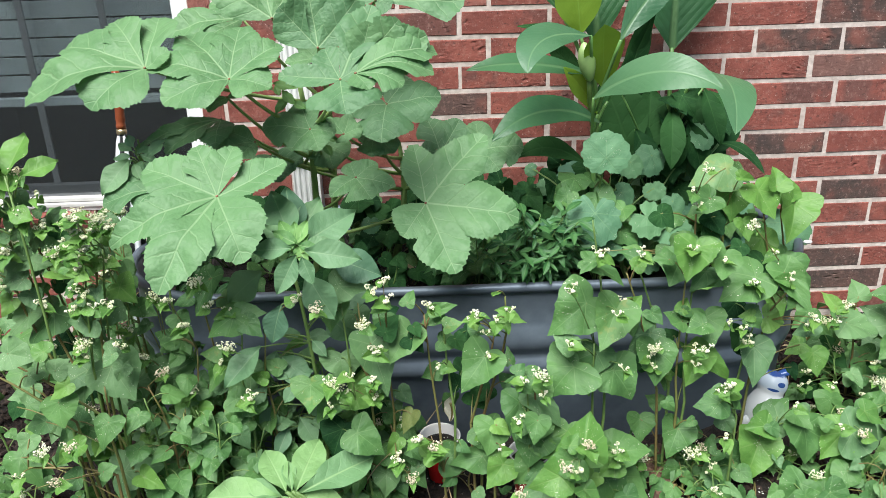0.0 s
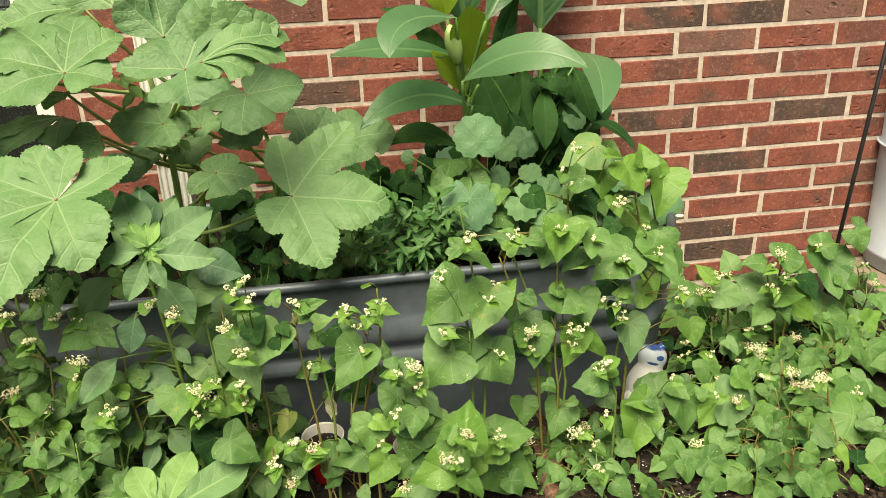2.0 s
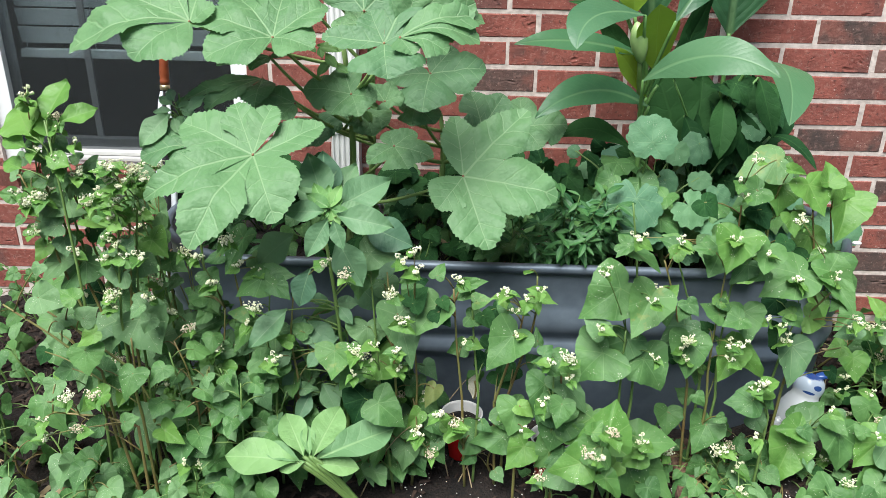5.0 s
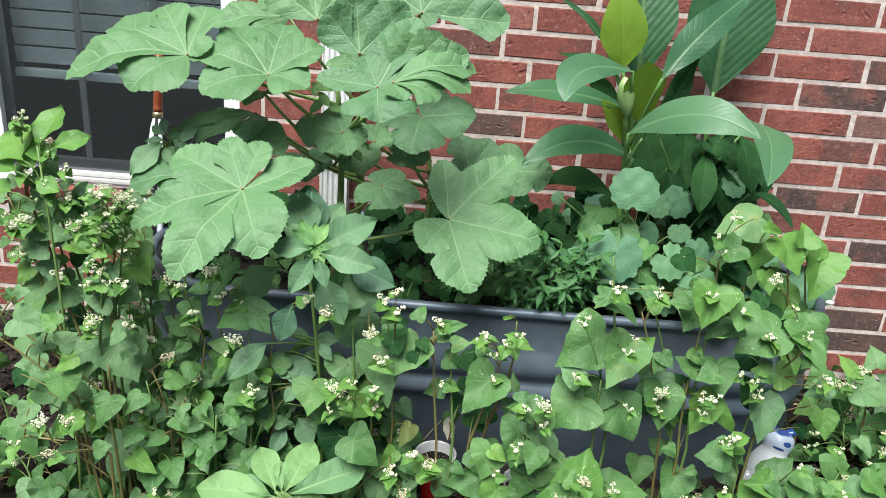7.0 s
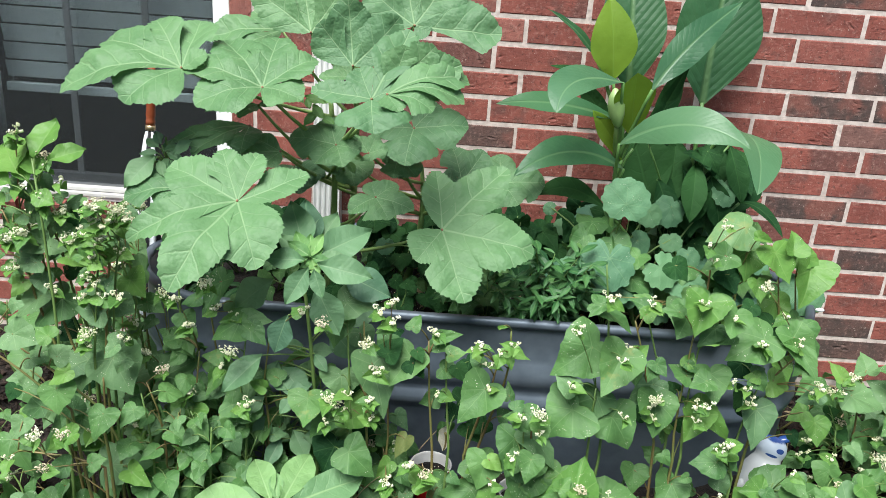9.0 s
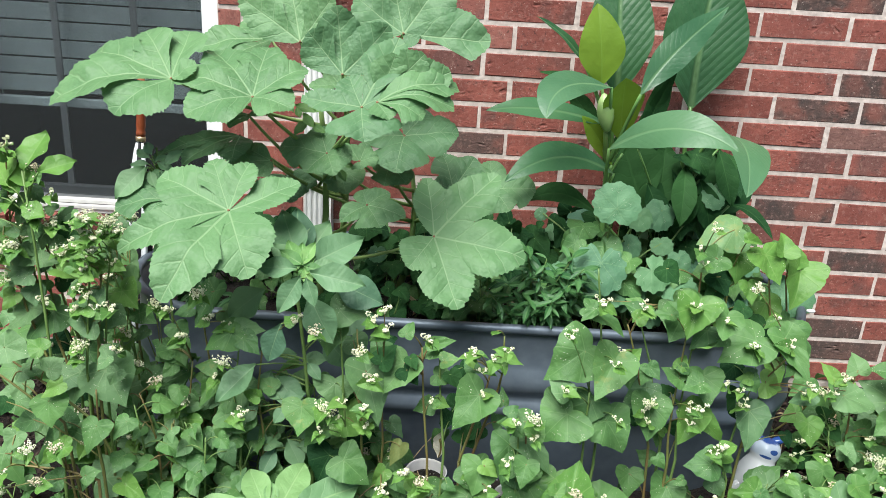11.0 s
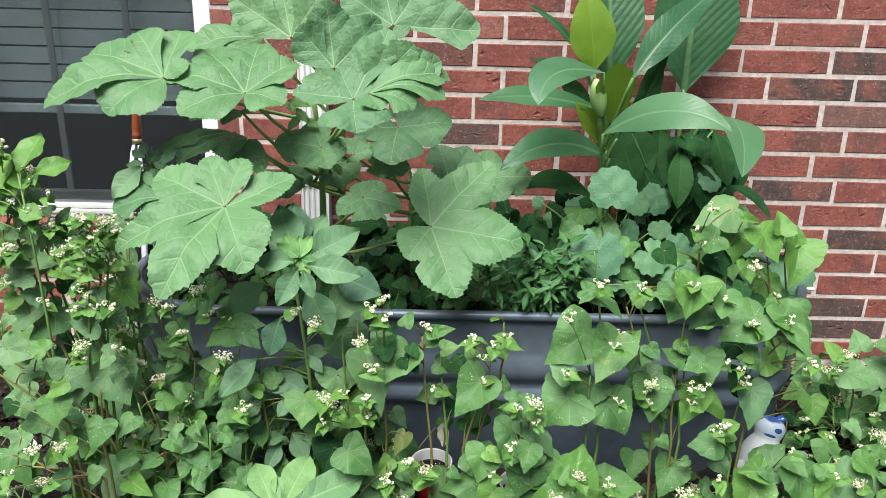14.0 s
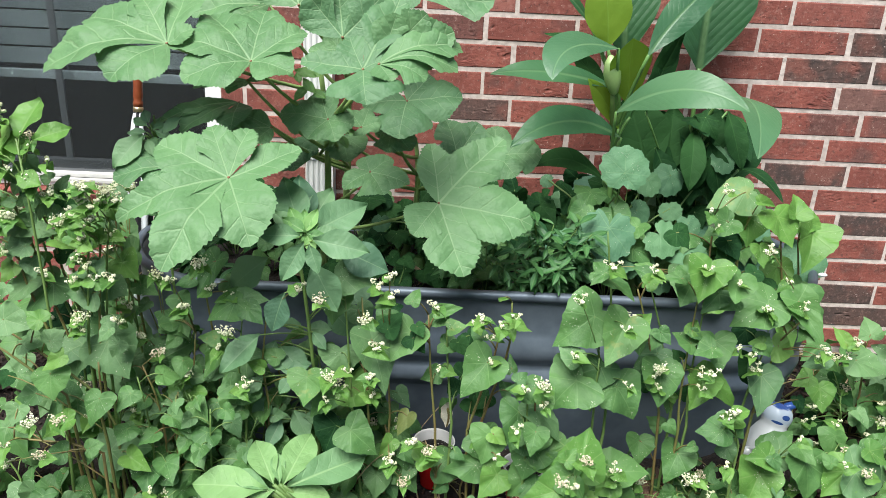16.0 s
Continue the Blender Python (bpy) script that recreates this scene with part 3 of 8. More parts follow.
    return me, Matrix((x, y, z)).transposed().to_4x4() @ Matrix.Scale(size, 4)


def heart(seed, wide, lobe, droop, fold, curl=0.0, material=M_BUCK):
    """A buckwheat leaf: a broad arrow with two rounded lobes at its foot."""
    rnd = random.Random(seed)
    ph = [rnd.uniform(0, 6) for _ in range(3)]

    heart_r = (1.0, 0.75, 0.65, 0.59, 0.55, 0.54, 0.53, 0.51, 0.48, 0.43, 0.37, 0.29, 0.20)
    arrow_r = (1.0, 0.69, 0.55, 0.48, 0.455, 0.455, 0.485, 0.545, 0.53, 0.45, 0.35, 0.25, 0.17)
    lobe *= 0.6
    ends = [x * (1 - lobe) + y * lobe for x, y in zip(heart_r, arrow_r)]

    def radius(a):
        f = abs(a) / math.pi * 12
        k = min(11, int(f))
        r = ends[k] + (ends[k + 1] - ends[k]) * ((f - k) if k else f ** 0.7)
        side = math.hypot(r * math.sin(a) * wide, r * math.cos(a))
        return side * (1 + 0.05 * math.sin(2 * a + ph[1]) + 0.016 * math.sin(5 * a + ph[2]) + 0.014 * math.sin(9 * a + ph[0]) + 0.012 * math.sin(15 * a + ph[1]))

    def shape(x, y, u, v):
        r2 = x * x + y * y
        return -droop * r2 + fold * abs(x) - curl * max(0.0, y) ** 3 + 0.10 * math.sin(6 * x + ph[0]) * math.sin(5 * y + ph[1]) * (0.3 + r2) + 0.085 * math.sin(6 * math.atan2(x, y) + ph[2]) * r2 + 0.04 * math.sin(13 * math.atan2(x, y) + ph[0]) * r2
    return polar_leaf("buckwheat_leaf", radius, [0, 0.75, -0.75, 2.0, -2.0], 48, 4, shape, material, 0.006, seed)


HEART = [heart(11, 1.01, 0.2, 0.18, 0.14), heart(12, 1.10, 0.5, 0.24, 0.08, 0.15), heart(13, 0.97, 0.8, 0.10, 0.24), heart(14, 1.15, 0.1, 0.28, 0.05), heart(15, 0.92, 0.9, 0.20, 0.18, 0.2), heart(16, 1.06, 0.6, 0.0, 0.28), heart(17, 1.01, 0.5, 0.38, -0.16), heart(18, 0.92, 0.7, 0.12, 0.36, 0.25),
         heart(19, 1.01, 0.8, 0.4, 0.12), heart(20, 1.20, 0.6, 0.1, 0.18, 0.25), heart(21, 0.87, 0.3, 0.25, 0.30), heart(22, 1.10, 1.0, 0.18, -0.12, 0.1)]
YOUNG = [heart(81, 0.9, 0.9, 0.2, 0.5, 0.2, M_YOUNG), heart(82, 1.1, 0.5, 0.3, 0.3, 0.0, M_YOUNG), heart(83, 0.8, 1.0, 0.0, 0.7, 0.3, M_YOUNG), heart(84, 1.15, 0.3, 0.2, 0.2, 0.1, M_YOUNG), heart(85, 1.0, 0.8, 0.35, 0.3, 0.0, M_YOUNG), heart(86, 1.1, 0.6, 0.1, 0.5, 0.2, M_YOUNG)]


def disc(seed, notch, droop, material, ruffle=0.03):
    rnd = random.Random(seed)
    ph = [rnd.uniform(0, 6) for _ in range(3)]

    def radius(a):
        return (0.62 + 0.33 * math.cos(a / 2) ** 2 + ruffle * math.sin(13 * a + ph[0])) * (1 - notch * math.exp(-((abs(a) - math.pi) / radians(18)) ** 2)) / 0.95

    def shape(x, y, u, v):
        return -droop * (x * x + y * y) + 0.035 * math.sin(8 * x + ph[1]) * math.sin(8 * y + ph[2]) + 0.05 * abs(u)
    return polar_leaf("round_leaf", radius, [0, 0.8, -0.8, 1.6, -1.6, 2.5, -2.5], 80, 7, shape, material, 0.012, seed)


ROUND = [disc(21, 0.3, 0.1, M_ROUND, 0.035), disc(22, 0.5, 0.25, M_ROUND), disc(23, 0.9, 0.15, M_ROUND, 0.05)]


def lance(name, seed, half, peak, droop, fold, material, n=14, m=4, wave=0.02, power=1.0, arch=0.0):
    """A plain pointed leaf, widest at peak along its length."""
    def width(v):
        if v < peak:
            return half * (0.06 + 0.94 * math.sin(v / peak * math.pi / 2) ** power)
        return half * math.cos((v - peak) / (1 - peak) * math.pi / 2) ** 0.9

    def shape(u, v):
        return -droop * v * v + fold * half * abs(u) + arch * 4 * v * (1 - v)
    return blade_leaf(name, width, n, m, shape, material, wave, seed)


# low canna leaves, both in the green that has shade mixed in
CANNA = {6: lance("canna_leaf", 37, 0.20, 0.5, 0.0, 0.2, M_SHADED_LEAF, 26, 6, 0.01, 1.0, 0.06), 9: lance("canna_leaf", 40, 0.24, 0.5, 0.0, 0.25, M_SHADED_LEAF, 20, 4, 0.012, 1.0, 0.08)}
AMAR = [lance("amaranth_leaf", 41, 0.225, 0.45, 0.15, 0.35, M_AMAR, 14, 4, 0.02, 1.3), lance("amaranth_leaf", 42, 0.28, 0.5, 0.3, 0.25, M_AMAR, 14, 4, 0.025, 1.3), lance("amaranth_leaf", 43, 0.19, 0.45, 0.1, 0.5, M_AMAR_TOP, 12, 4, 0.02, 1.3)]
WEED = [lance("weed_leaf", 45, 0.30, 0.5, 0.15, 0.3, M_YOUNG, 14, 4, 0.03, 1.2), lance("weed_leaf", 46, 0.36, 0.48, 0.25, 0.2, M_YOUNG, 14, 4, 0.03, 1.2)]
PALE = [lance("pale_leaf", 51, 0.20, 0.64, 0.15, 0.3, M_PALE, 14, 4, 0.02, 1.2), lance("pale_leaf", 52, 0.24, 0.6, 0.25, 0.2, M_PALE, 14, 4, 0.02, 1.2)]
NARROW = [lance("narrow_leaf", 61, 0.13, 0.45, 0.2, 0.3, M_NARROW, 8, 2, 0.0), lance("narrow_leaf", 62, 0.16, 0.5, 0.35, 0.3, M_NARROW, 8, 2, 0.0)]


def flower_mesh(seed, count, size, material, groups):
    """A flower head of a few small tufts of blossoms on short stalks."""
    rnd = random.Random(seed)
    bm = bmesh.new()
    for g in range(groups):
        a = 2 * math.pi * g / groups + rnd.uniform(-0.5, 0.5)
        c = Vector((math.cos(a), math.sin(a), rnd.uniform(-0.5, 0.8))) * (size * rnd.uniform(0.16, 0.42) if groups > 1 else 0.0)
        tube(bm, [(0, 0, -size * 0.4), c], 0.0007, 4)
        for i in range(count // groups):
            d = Vector((rnd.gauss(0, 1), rnd.gauss(0, 1), rnd.gauss(0, 0.8))).normalized()
            p = c + d * (size * 0.24 * rnd.random() ** 0.4)
            turn = d.to_track_quat("Z", "Y").to_matrix().to_4x4()
            bmesh.ops.create_icosphere(bm, subdivisions=1, radius=rnd.uniform(0.0012, 0.0026), matrix=Matrix.Translation(p) @ turn @ Matrix.Diagonal((1, 1, 0.55, 1)))
    me = bpy.data.meshes.new("flower_head")
    bm.to_mesh(me)
    bm.free()
    me.materials.append(material)
    return me


FLOWER = [flower_mesh(70, 45, 0.027, M_PETAL, 3), flower_mesh(71, 84, 0.042, M_PETAL, 6), flower_mesh(72, 20, 0.018, M_PETAL, 2), flower_mesh(73, 52, 0.034, M_PETAL_OLD, 4)]


def stems(name, lines, material, parent, label=""):
    """One mesh of stalks: each line is points and radii."""
    bm = bmesh.new()
    for pts, r0, r1 in lines:
        tube(bm, pts, [r0 + (r1 - r0) * i / (len(pts) - 1) for i in range(len(pts))], 6)
    bm.transform(Matrix.Translation(-parent.location))
    return part(name, bm, material, parent, label)


# ---- okra ----
def okra_plant(base, top, leaves, label):
    """leaves: place of the stalk's end, facing, lobes."""
    t = thing("okra_plant", label, "okra plant", "okra plants in the tank", at=base)
    base, top = Vector(base), Vector(top)
    trunk = bend(base, top, 0.02, 8, (1, 0, 0))
    stems("stem", [(trunk, 0.011, 0.006)], M_STALK, t)
    for i, (hub, normal, lobes) in enumerate(leaves):
        p = Vector(hub)
        size = max(Vector(l[:3]).length for l in lobes)
        me, turn = okra_mesh(i + int(abs(base.x) * 100), normal, lobes, size)
        leaf = hang_leaf(me, Matrix.Translation(p) @ turn, t)
        h = min(1.0, max(0.15, (p.z - 0.12 - base.z) / (top.z - base.z)))
        foot = trunk[int(h * 8)]
        stems("leaf_stalk", [(bend(foot, p - Vector(normal) * 0.002, -0.015, 6), 0.0052, 0.0030)], M_STALK, t)
        bm = bmesh.new()
        bmesh.ops.create_icosphere(bm, subdivisions=1, radius=0.0032 / size, matrix=Matrix.Translation((0, 0, 0.004)))
        part("leaf_centre", bm, M_OKRA_CENTRE, leaf, "reddish point where the stalk meets the leaf")
    return t


tall_okra = okra_plant((-1.255, -0.38, 0.35), (-1.235, -0.48, 0.93), (
    ((-1.356, -0.830, 0.755), (0.000, -0.600, 0.800), ((-0.150, 0.059, 0.044, 0.049, 0.04), (-0.052, 0.093, 0.069, 0.034, 0.05), (0.024, 0.090, 0.068, 0.031, 0.05), (0.127, 0.063, 0.047, 0.038, -0.02), (0.065, -0.120, -0.090, 0.065, 0.10), (-0.083, -0.169, -0.127, 0.056, 0.10), (-0.191, -0.082, -0.061, 0.034, 0.12))),
    ((-0.955, -0.630, 0.655), (0.050, -0.706, 0.706), ((-0.024, 0.102, 0.104, 0.037, 0.04), (0.140, 0.123, 0.113, 0.049, 0.04), (0.205, -0.023, -0.038, 0.067, 0.05), (0.059, -0.119, -0.123, 0.059, 0.06), (-0.052, -0.062, -0.058, 0.046, 0.05))),
    ((-1.342, -0.670, 0.949), (0.000, -0.507, 0.862), ((-0.111, 0.123, 0.073, 0.058, 0.08), (0.008, 0.137, 0.081, 0.050, 0.06), (0.101, 0.081, 0.047, 0.044, 0.10), (0.087, -0.028, -0.016, 0.054, 0.10), (-0.120, -0.063, -0.037, 0.066, 0.12), (-0.182, 0.032, 0.019, 0.038, 0.10))),
    ((-1.109, -0.760, 0.958), (0.000, -0.650, 0.760), ((-0.118, 0.006, 0.005, 0.025, 0.06), (-0.031, 0.055, 0.047, 0.031, 0.05), (0.062, 0.131, 0.112, 0.041, 0.06), (0.053, 0.019, 0.016, 0.039, 0.10), (0.013, -0.064, -0.055, 0.070, 0.08))),
    ((-1.079, -0.760, 0.969), (0.120, -0.499, 0.858), ((0.157, 0.074, 0.021, 0.039, 0.16), (0.150, 0.025, -0.007, 0.051, 0.16), (0.090, -0.024, -0.026, 0.047, 0.12), (0.027, -0.036, -0.024, 0.029, 0.06))),
    ((-1.077, -0.730, 0.975), (0.150, -0.968, 0.200), ((0.027, 0.021, 0.082, 0.034, -0.04), (0.084, 0.030, 0.084, 0.044, -0.06), (0.137, 0.032, 0.052, 0.050, -0.05))),
    ((-1.110, -0.580, 0.704), (0.000, -0.600, 0.800), ((-0.056, -0.037, -0.028, 0.026, 0.06), (-0.014, 0.032, 0.024, 0.025, 0.05), (0.048, 0.030, 0.022, 0.027, 0.05), (0.089, -0.024, -0.018, 0.030, 0.06), (0.036, -0.048, -0.036, 0.048, 0.08))),
    ((-1.506, -0.720, 0.737), (-0.100, -0.597, 0.796), ((-0.112, -0.012, -0.023, 0.044, 0.12), (-0.077, 0.050, 0.028, 0.034, 0.08), (-0.037, -0.035, -0.031, 0.034, 0.08))),
    ((-1.368, -0.600, 0.898), (0.000, -0.362, 0.932), ((-0.106, -0.034, -0.013, 0.017, 0.05), (-0.030, -0.051, -0.020, 0.020, 0.05), (0.046, 0.011, 0.004, 0.020, 0.05))),), "tall okra plant with broad lobed serrated green leaves")
for row in (
    (-1.279, -0.540, 0.911, -1.231, -0.545, 0.905),
    (-1.250, -0.540, 0.880, -1.277, -0.566, 0.851),
    (-1.260, -0.550, 0.894, -1.232, -0.569, 0.872),
    (-1.286, -0.520, 0.892, -1.303, -0.507, 0.907),
    (-1.250, -0.520, 0.894, -1.222, -0.507, 0.909),
    (-1.185, -0.500, 0.762, -1.166, -0.520, 0.739),
    (-1.190, -0.500, 0.767, -1.208, -0.522, 0.742),
    (-1.177, -0.500, 0.776, -1.148, -0.505, 0.771),
    (-1.271, -0.530, 0.882, -1.280, -0.511, 0.904),
    (-1.243, -0.530, 0.868, -1.212, -0.541, 0.856)):
    hang_leaf(AMAR[2], leaf_matrix(row[0:3], row[3:6], 8, 1.5), tall_okra, "young_leaf", "yellow-green unfolding young leaf")
stems("shoot", [(bend((-1.240, -0.470, 0.84), (-1.260, -0.540, 0.895), 0.01, 4), 0.004, 0.003), (bend((-1.242, -0.440, 0.70), (-1.184, -0.500, 0.766), 0.01, 4), 0.004, 0.003)], M_STEM, tall_okra)
okra_plant((-1.22, -0.25, 0.35), (-1.20, -0.36, 1.10), (
    ((-1.510, -0.660, 0.975), (-0.101, -0.504, 0.858), ((-0.235, -0.044, -0.054, 0.054, 0.14), (-0.181, 0.078, 0.024, 0.058, 0.12), (-0.089, 0.130, 0.066, 0.041, 0.10), (0.003, 0.136, 0.080, 0.050, 0.05), (-0.080, -0.098, -0.067, 0.077, 0.12), (0.047, 0.028, 0.022, 0.027, 0.05))),
    ((-1.171, -0.570, 0.991), (0.000, -0.960, 0.280), ((-0.077, 0.024, 0.083, 0.048, -0.08), (-0.019, 0.040, 0.139, 0.052, -0.12), (0.096, 0.030, 0.104, 0.046, -0.08))),
    ((-1.283, -0.450, 1.041), (0.000, -0.933, 0.361), ((-0.143, 0.034, 0.088, 0.046, -0.05), (-0.044, 0.066, 0.171, 0.069, -0.10), (0.069, 0.038, 0.098, 0.039, -0.06))),
    ((-1.046, -0.520, 1.079), (0.000, -0.902, 0.431), ((-0.108, 0.033, 0.070, 0.061, -0.05), (-0.039, 0.065, 0.136, 0.064, -0.06), (0.086, 0.057, 0.120, 0.066, -0.06), (0.191, -0.001, -0.003, 0.066, -0.02), (0.035, -0.006, -0.012, 0.026, 0.00))),
    ((-1.374, -0.330, 1.029), (0.000, -0.600, 0.800), ((-0.176, -0.034, -0.025, 0.042, 0.06), (-0.086, -0.070, -0.053, 0.036, 0.06), (-0.078, 0.042, 0.032, 0.032, 0.04))),
    ((-1.398, -0.560, 0.842), (0.000, -0.447, 0.894), ((-0.153, -0.080, -0.040, 0.020, 0.10), (-0.101, -0.097, -0.048, 0.033, 0.10), (0.003, -0.089, -0.044, 0.038, 0.08))),
    ((-1.205, -0.560, 0.813), (0.000, -0.600, 0.800), ((-0.107, 0.007, 0.005, 0.045, 0.08), (-0.025, 0.060, 0.045, 0.036, 0.05), (0.058, -0.015, -0.011, 0.036, 0.08), (-0.040, -0.046, -0.035, 0.041, 0.08), (0.022, -0.050, -0.037, 0.036, 0.08))),
    ((-1.321, -0.600, 0.799), (0.000, -0.600, 0.800), ((-0.095, -0.016, -0.012, 0.029, 0.08), (-0.068, 0.026, 0.019, 0.024, 0.05), (-0.029, -0.039, -0.030, 0.027, 0.08))),), "okra plant with cupped and drooping lobed leaves against the downspout")
okra_plant((-1.05, -0.26, 0.35), (-1.02, -0.28, 0.70), (
    ((-1.038, -0.450, 0.839), (0.000, -0.622, 0.783), ((-0.102, -0.013, -0.010, 0.038, 0.06), (-0.013, -0.088, -0.070, 0.072, 0.08), (0.128, 0.009, 0.007, 0.060, 0.06), (0.055, 0.059, 0.047, 0.041, 0.05))),
    ((-0.913, -0.360, 0.690), (0.000, -0.650, 0.760), ((-0.031, 0.083, 0.071, 0.041, 0.05), (0.052, 0.073, 0.063, 0.042, 0.05), (-0.052, 0.010, 0.009, 0.034, 0.05), (-0.015, -0.048, -0.041, 0.034, 0.05))),
    ((-0.812, -0.340, 0.689), (0.000, -0.650, 0.760), ((-0.007, 0.067, 0.057, 0.038, 0.05), (0.110, 0.006, 0.005, 0.055, 0.08), (0.044, -0.049, -0.042, 0.047, 0.08), (-0.033, -0.061, -0.052, 0.038, 0.08))),
    ((-1.136, -0.520, 0.789), (0.000, -0.707, 0.707), ((-0.028, 0.031, 0.031, 0.020, -0.08), (0.014, 0.037, 0.037, 0.021, -0.08), (0.044, 0.010, 0.010, 0.020, 0.05), (0.007, -0.015, -0.015, 0.021, 0.08))),
    ((-1.071, -0.440, 0.764), (0.000, -0.600, 0.800), ((0.047, -0.044, -0.033, 0.039, 0.06), (-0.008, -0.052, -0.039, 0.036, 0.06), (-0.039, -0.013, -0.010, 0.022, 0.05))),
    ((-1.195, -0.420, 0.943), (0.000, -0.600, 0.800), ((-0.072, -0.008, -0.006, 0.022, 0.05), (-0.037, 0.034, 0.026, 0.022, 0.05))),
    ((-1.195, -0.420, 0.740), (0.000, -0.600, 0.800), ((0.059, -0.031, -0.023, 0.042, 0.06), (0.025, -0.060, -0.045, 0.039, 0.06), (-0.051, -0.028, -0.021, 0.032, 0.05))),
    ((-1.322, -0.440, 0.724), (0.000, -0.600, 0.800), ((-0.038, -0.050, -0.037, 0.032, 0.06), (0.032, -0.066, -0.049, 0.042, 0.06), (0.079, -0.023, -0.017, 0.032, 0.06))),), "okra plant with shaded lobed leaves before the brick wall")


# ---- canna ----
TOWARDS = Vector((0, -0.8, 0.6))


def canna_mesh(a, b, c, left, right, normal, material, peak, fold, seed):
    """A canna leaf whose rib runs from a towards b and ends at c, in a space where its chord is 1 long."""
    rnd = random.Random(seed)
    ph = rnd.uniform(0, 6)
    n, m = 30, 6
    size = (c - a).length
    bm = bmesh.new()
    uvl = bm.loops.layers.uv.new("leaf")
    grid = []
    for i in range(n + 1):
        v = i / n
        p = (b - a) * (2 * v * (1 - v)) + (c - a) * (v * v)
        d = ((b - a) * (1 - v) + (c - b) * v).normalized()
        side = d.cross(normal).normalized()
        up = side.cross(d)
        w = 0.05 + 0.95 * math.sin(v / peak * math.pi / 2) ** 1.1 if v < peak else max(0.0, math.cos((v - peak) / (1 - peak) * math.pi / 2)) ** 0.85
        row = []
        for j in range(-m, m + 1):
            u = j / m
            e = (right if u > 0 else left) * w * u
            lift = fold * abs(e) - 0.5 * fold * e * e / max(left, right) + 0.006 * size * u * u * math.sin(v * 15 + ph + (2 if u > 0 else 0)) + 0.0012 * size * math.sin((v - 0.55 * abs(e) / size) * 95) * abs(u)
            vert = bm.verts.new((p + side * e + up * lift) / size)
            row.append((vert, (e / size, v)))
        grid.append(row)
    for p, q in zip(grid, grid[1:]):
        for j in range(2 * m):
            quad = (p[j], p[j + 1], q[j + 1], q[j])
            face = bm.faces.new([w[0] for w in quad])
            uv = {w[0]: w[1] for w in quad}
            for l in face.loops:
                l[uvl].uv = uv[l.vert]
    me = bpy.data.meshes.new("canna_leaf")
    bm.to_mesh(me)
    bm.free()
    me.polygons.foreach_set("use_smooth", [True] * len(me.polygons))
    me.materials.append(material)
    return me, size


def canna_plant(base, top, leaves, label, low=()):
    """leaves: the rib's start, its control point and its tip, half widths, facing, material, widest place, fold."""
    t = thing("canna_plant", label, "canna plant", "canna plants in the tank", at=base)
    stems("stem", [(bend(base, top, 0.01, 6, (1, 0, 0)), 0.010, 0.005)], M_SHEATH, t)

    def stalk(p, r):
        away = math.hypot(p.x - base[0], p.y - base[1])
        foot = Vector(base).lerp(Vector(top), min(1.0, max(0.02, (p.z - 0.05 - 1.2 * away - base[2]) / (top[2] - base[2]))))
        stems("leaf_stalk", [(bend(foot, p, 0.008, 5), r * 1.3, r)], M_SHEATH, t)

    for i, (a, b, c, left, right, normal, material, peak, fold) in enumerate(leaves):
        a, b, c = Vector(a), Vector(b), Vector(c)
        me, size = canna_mesh(a, b, c, left, right, Vector(normal), material, peak, fold, i)
        hang_leaf(me, Matrix.Translation(a) @ Matrix.Scale(size, 4), t)
        stalk(a, 0.0042)
    for row in low:
        p = Vector(row[0:3])
        hang_leaf(CANNA[int(row[7])], leaf_matrix(p, row[3:6], row[6], row[8], TOWARDS), t)
        stalk(p, 0.0028)
    return t


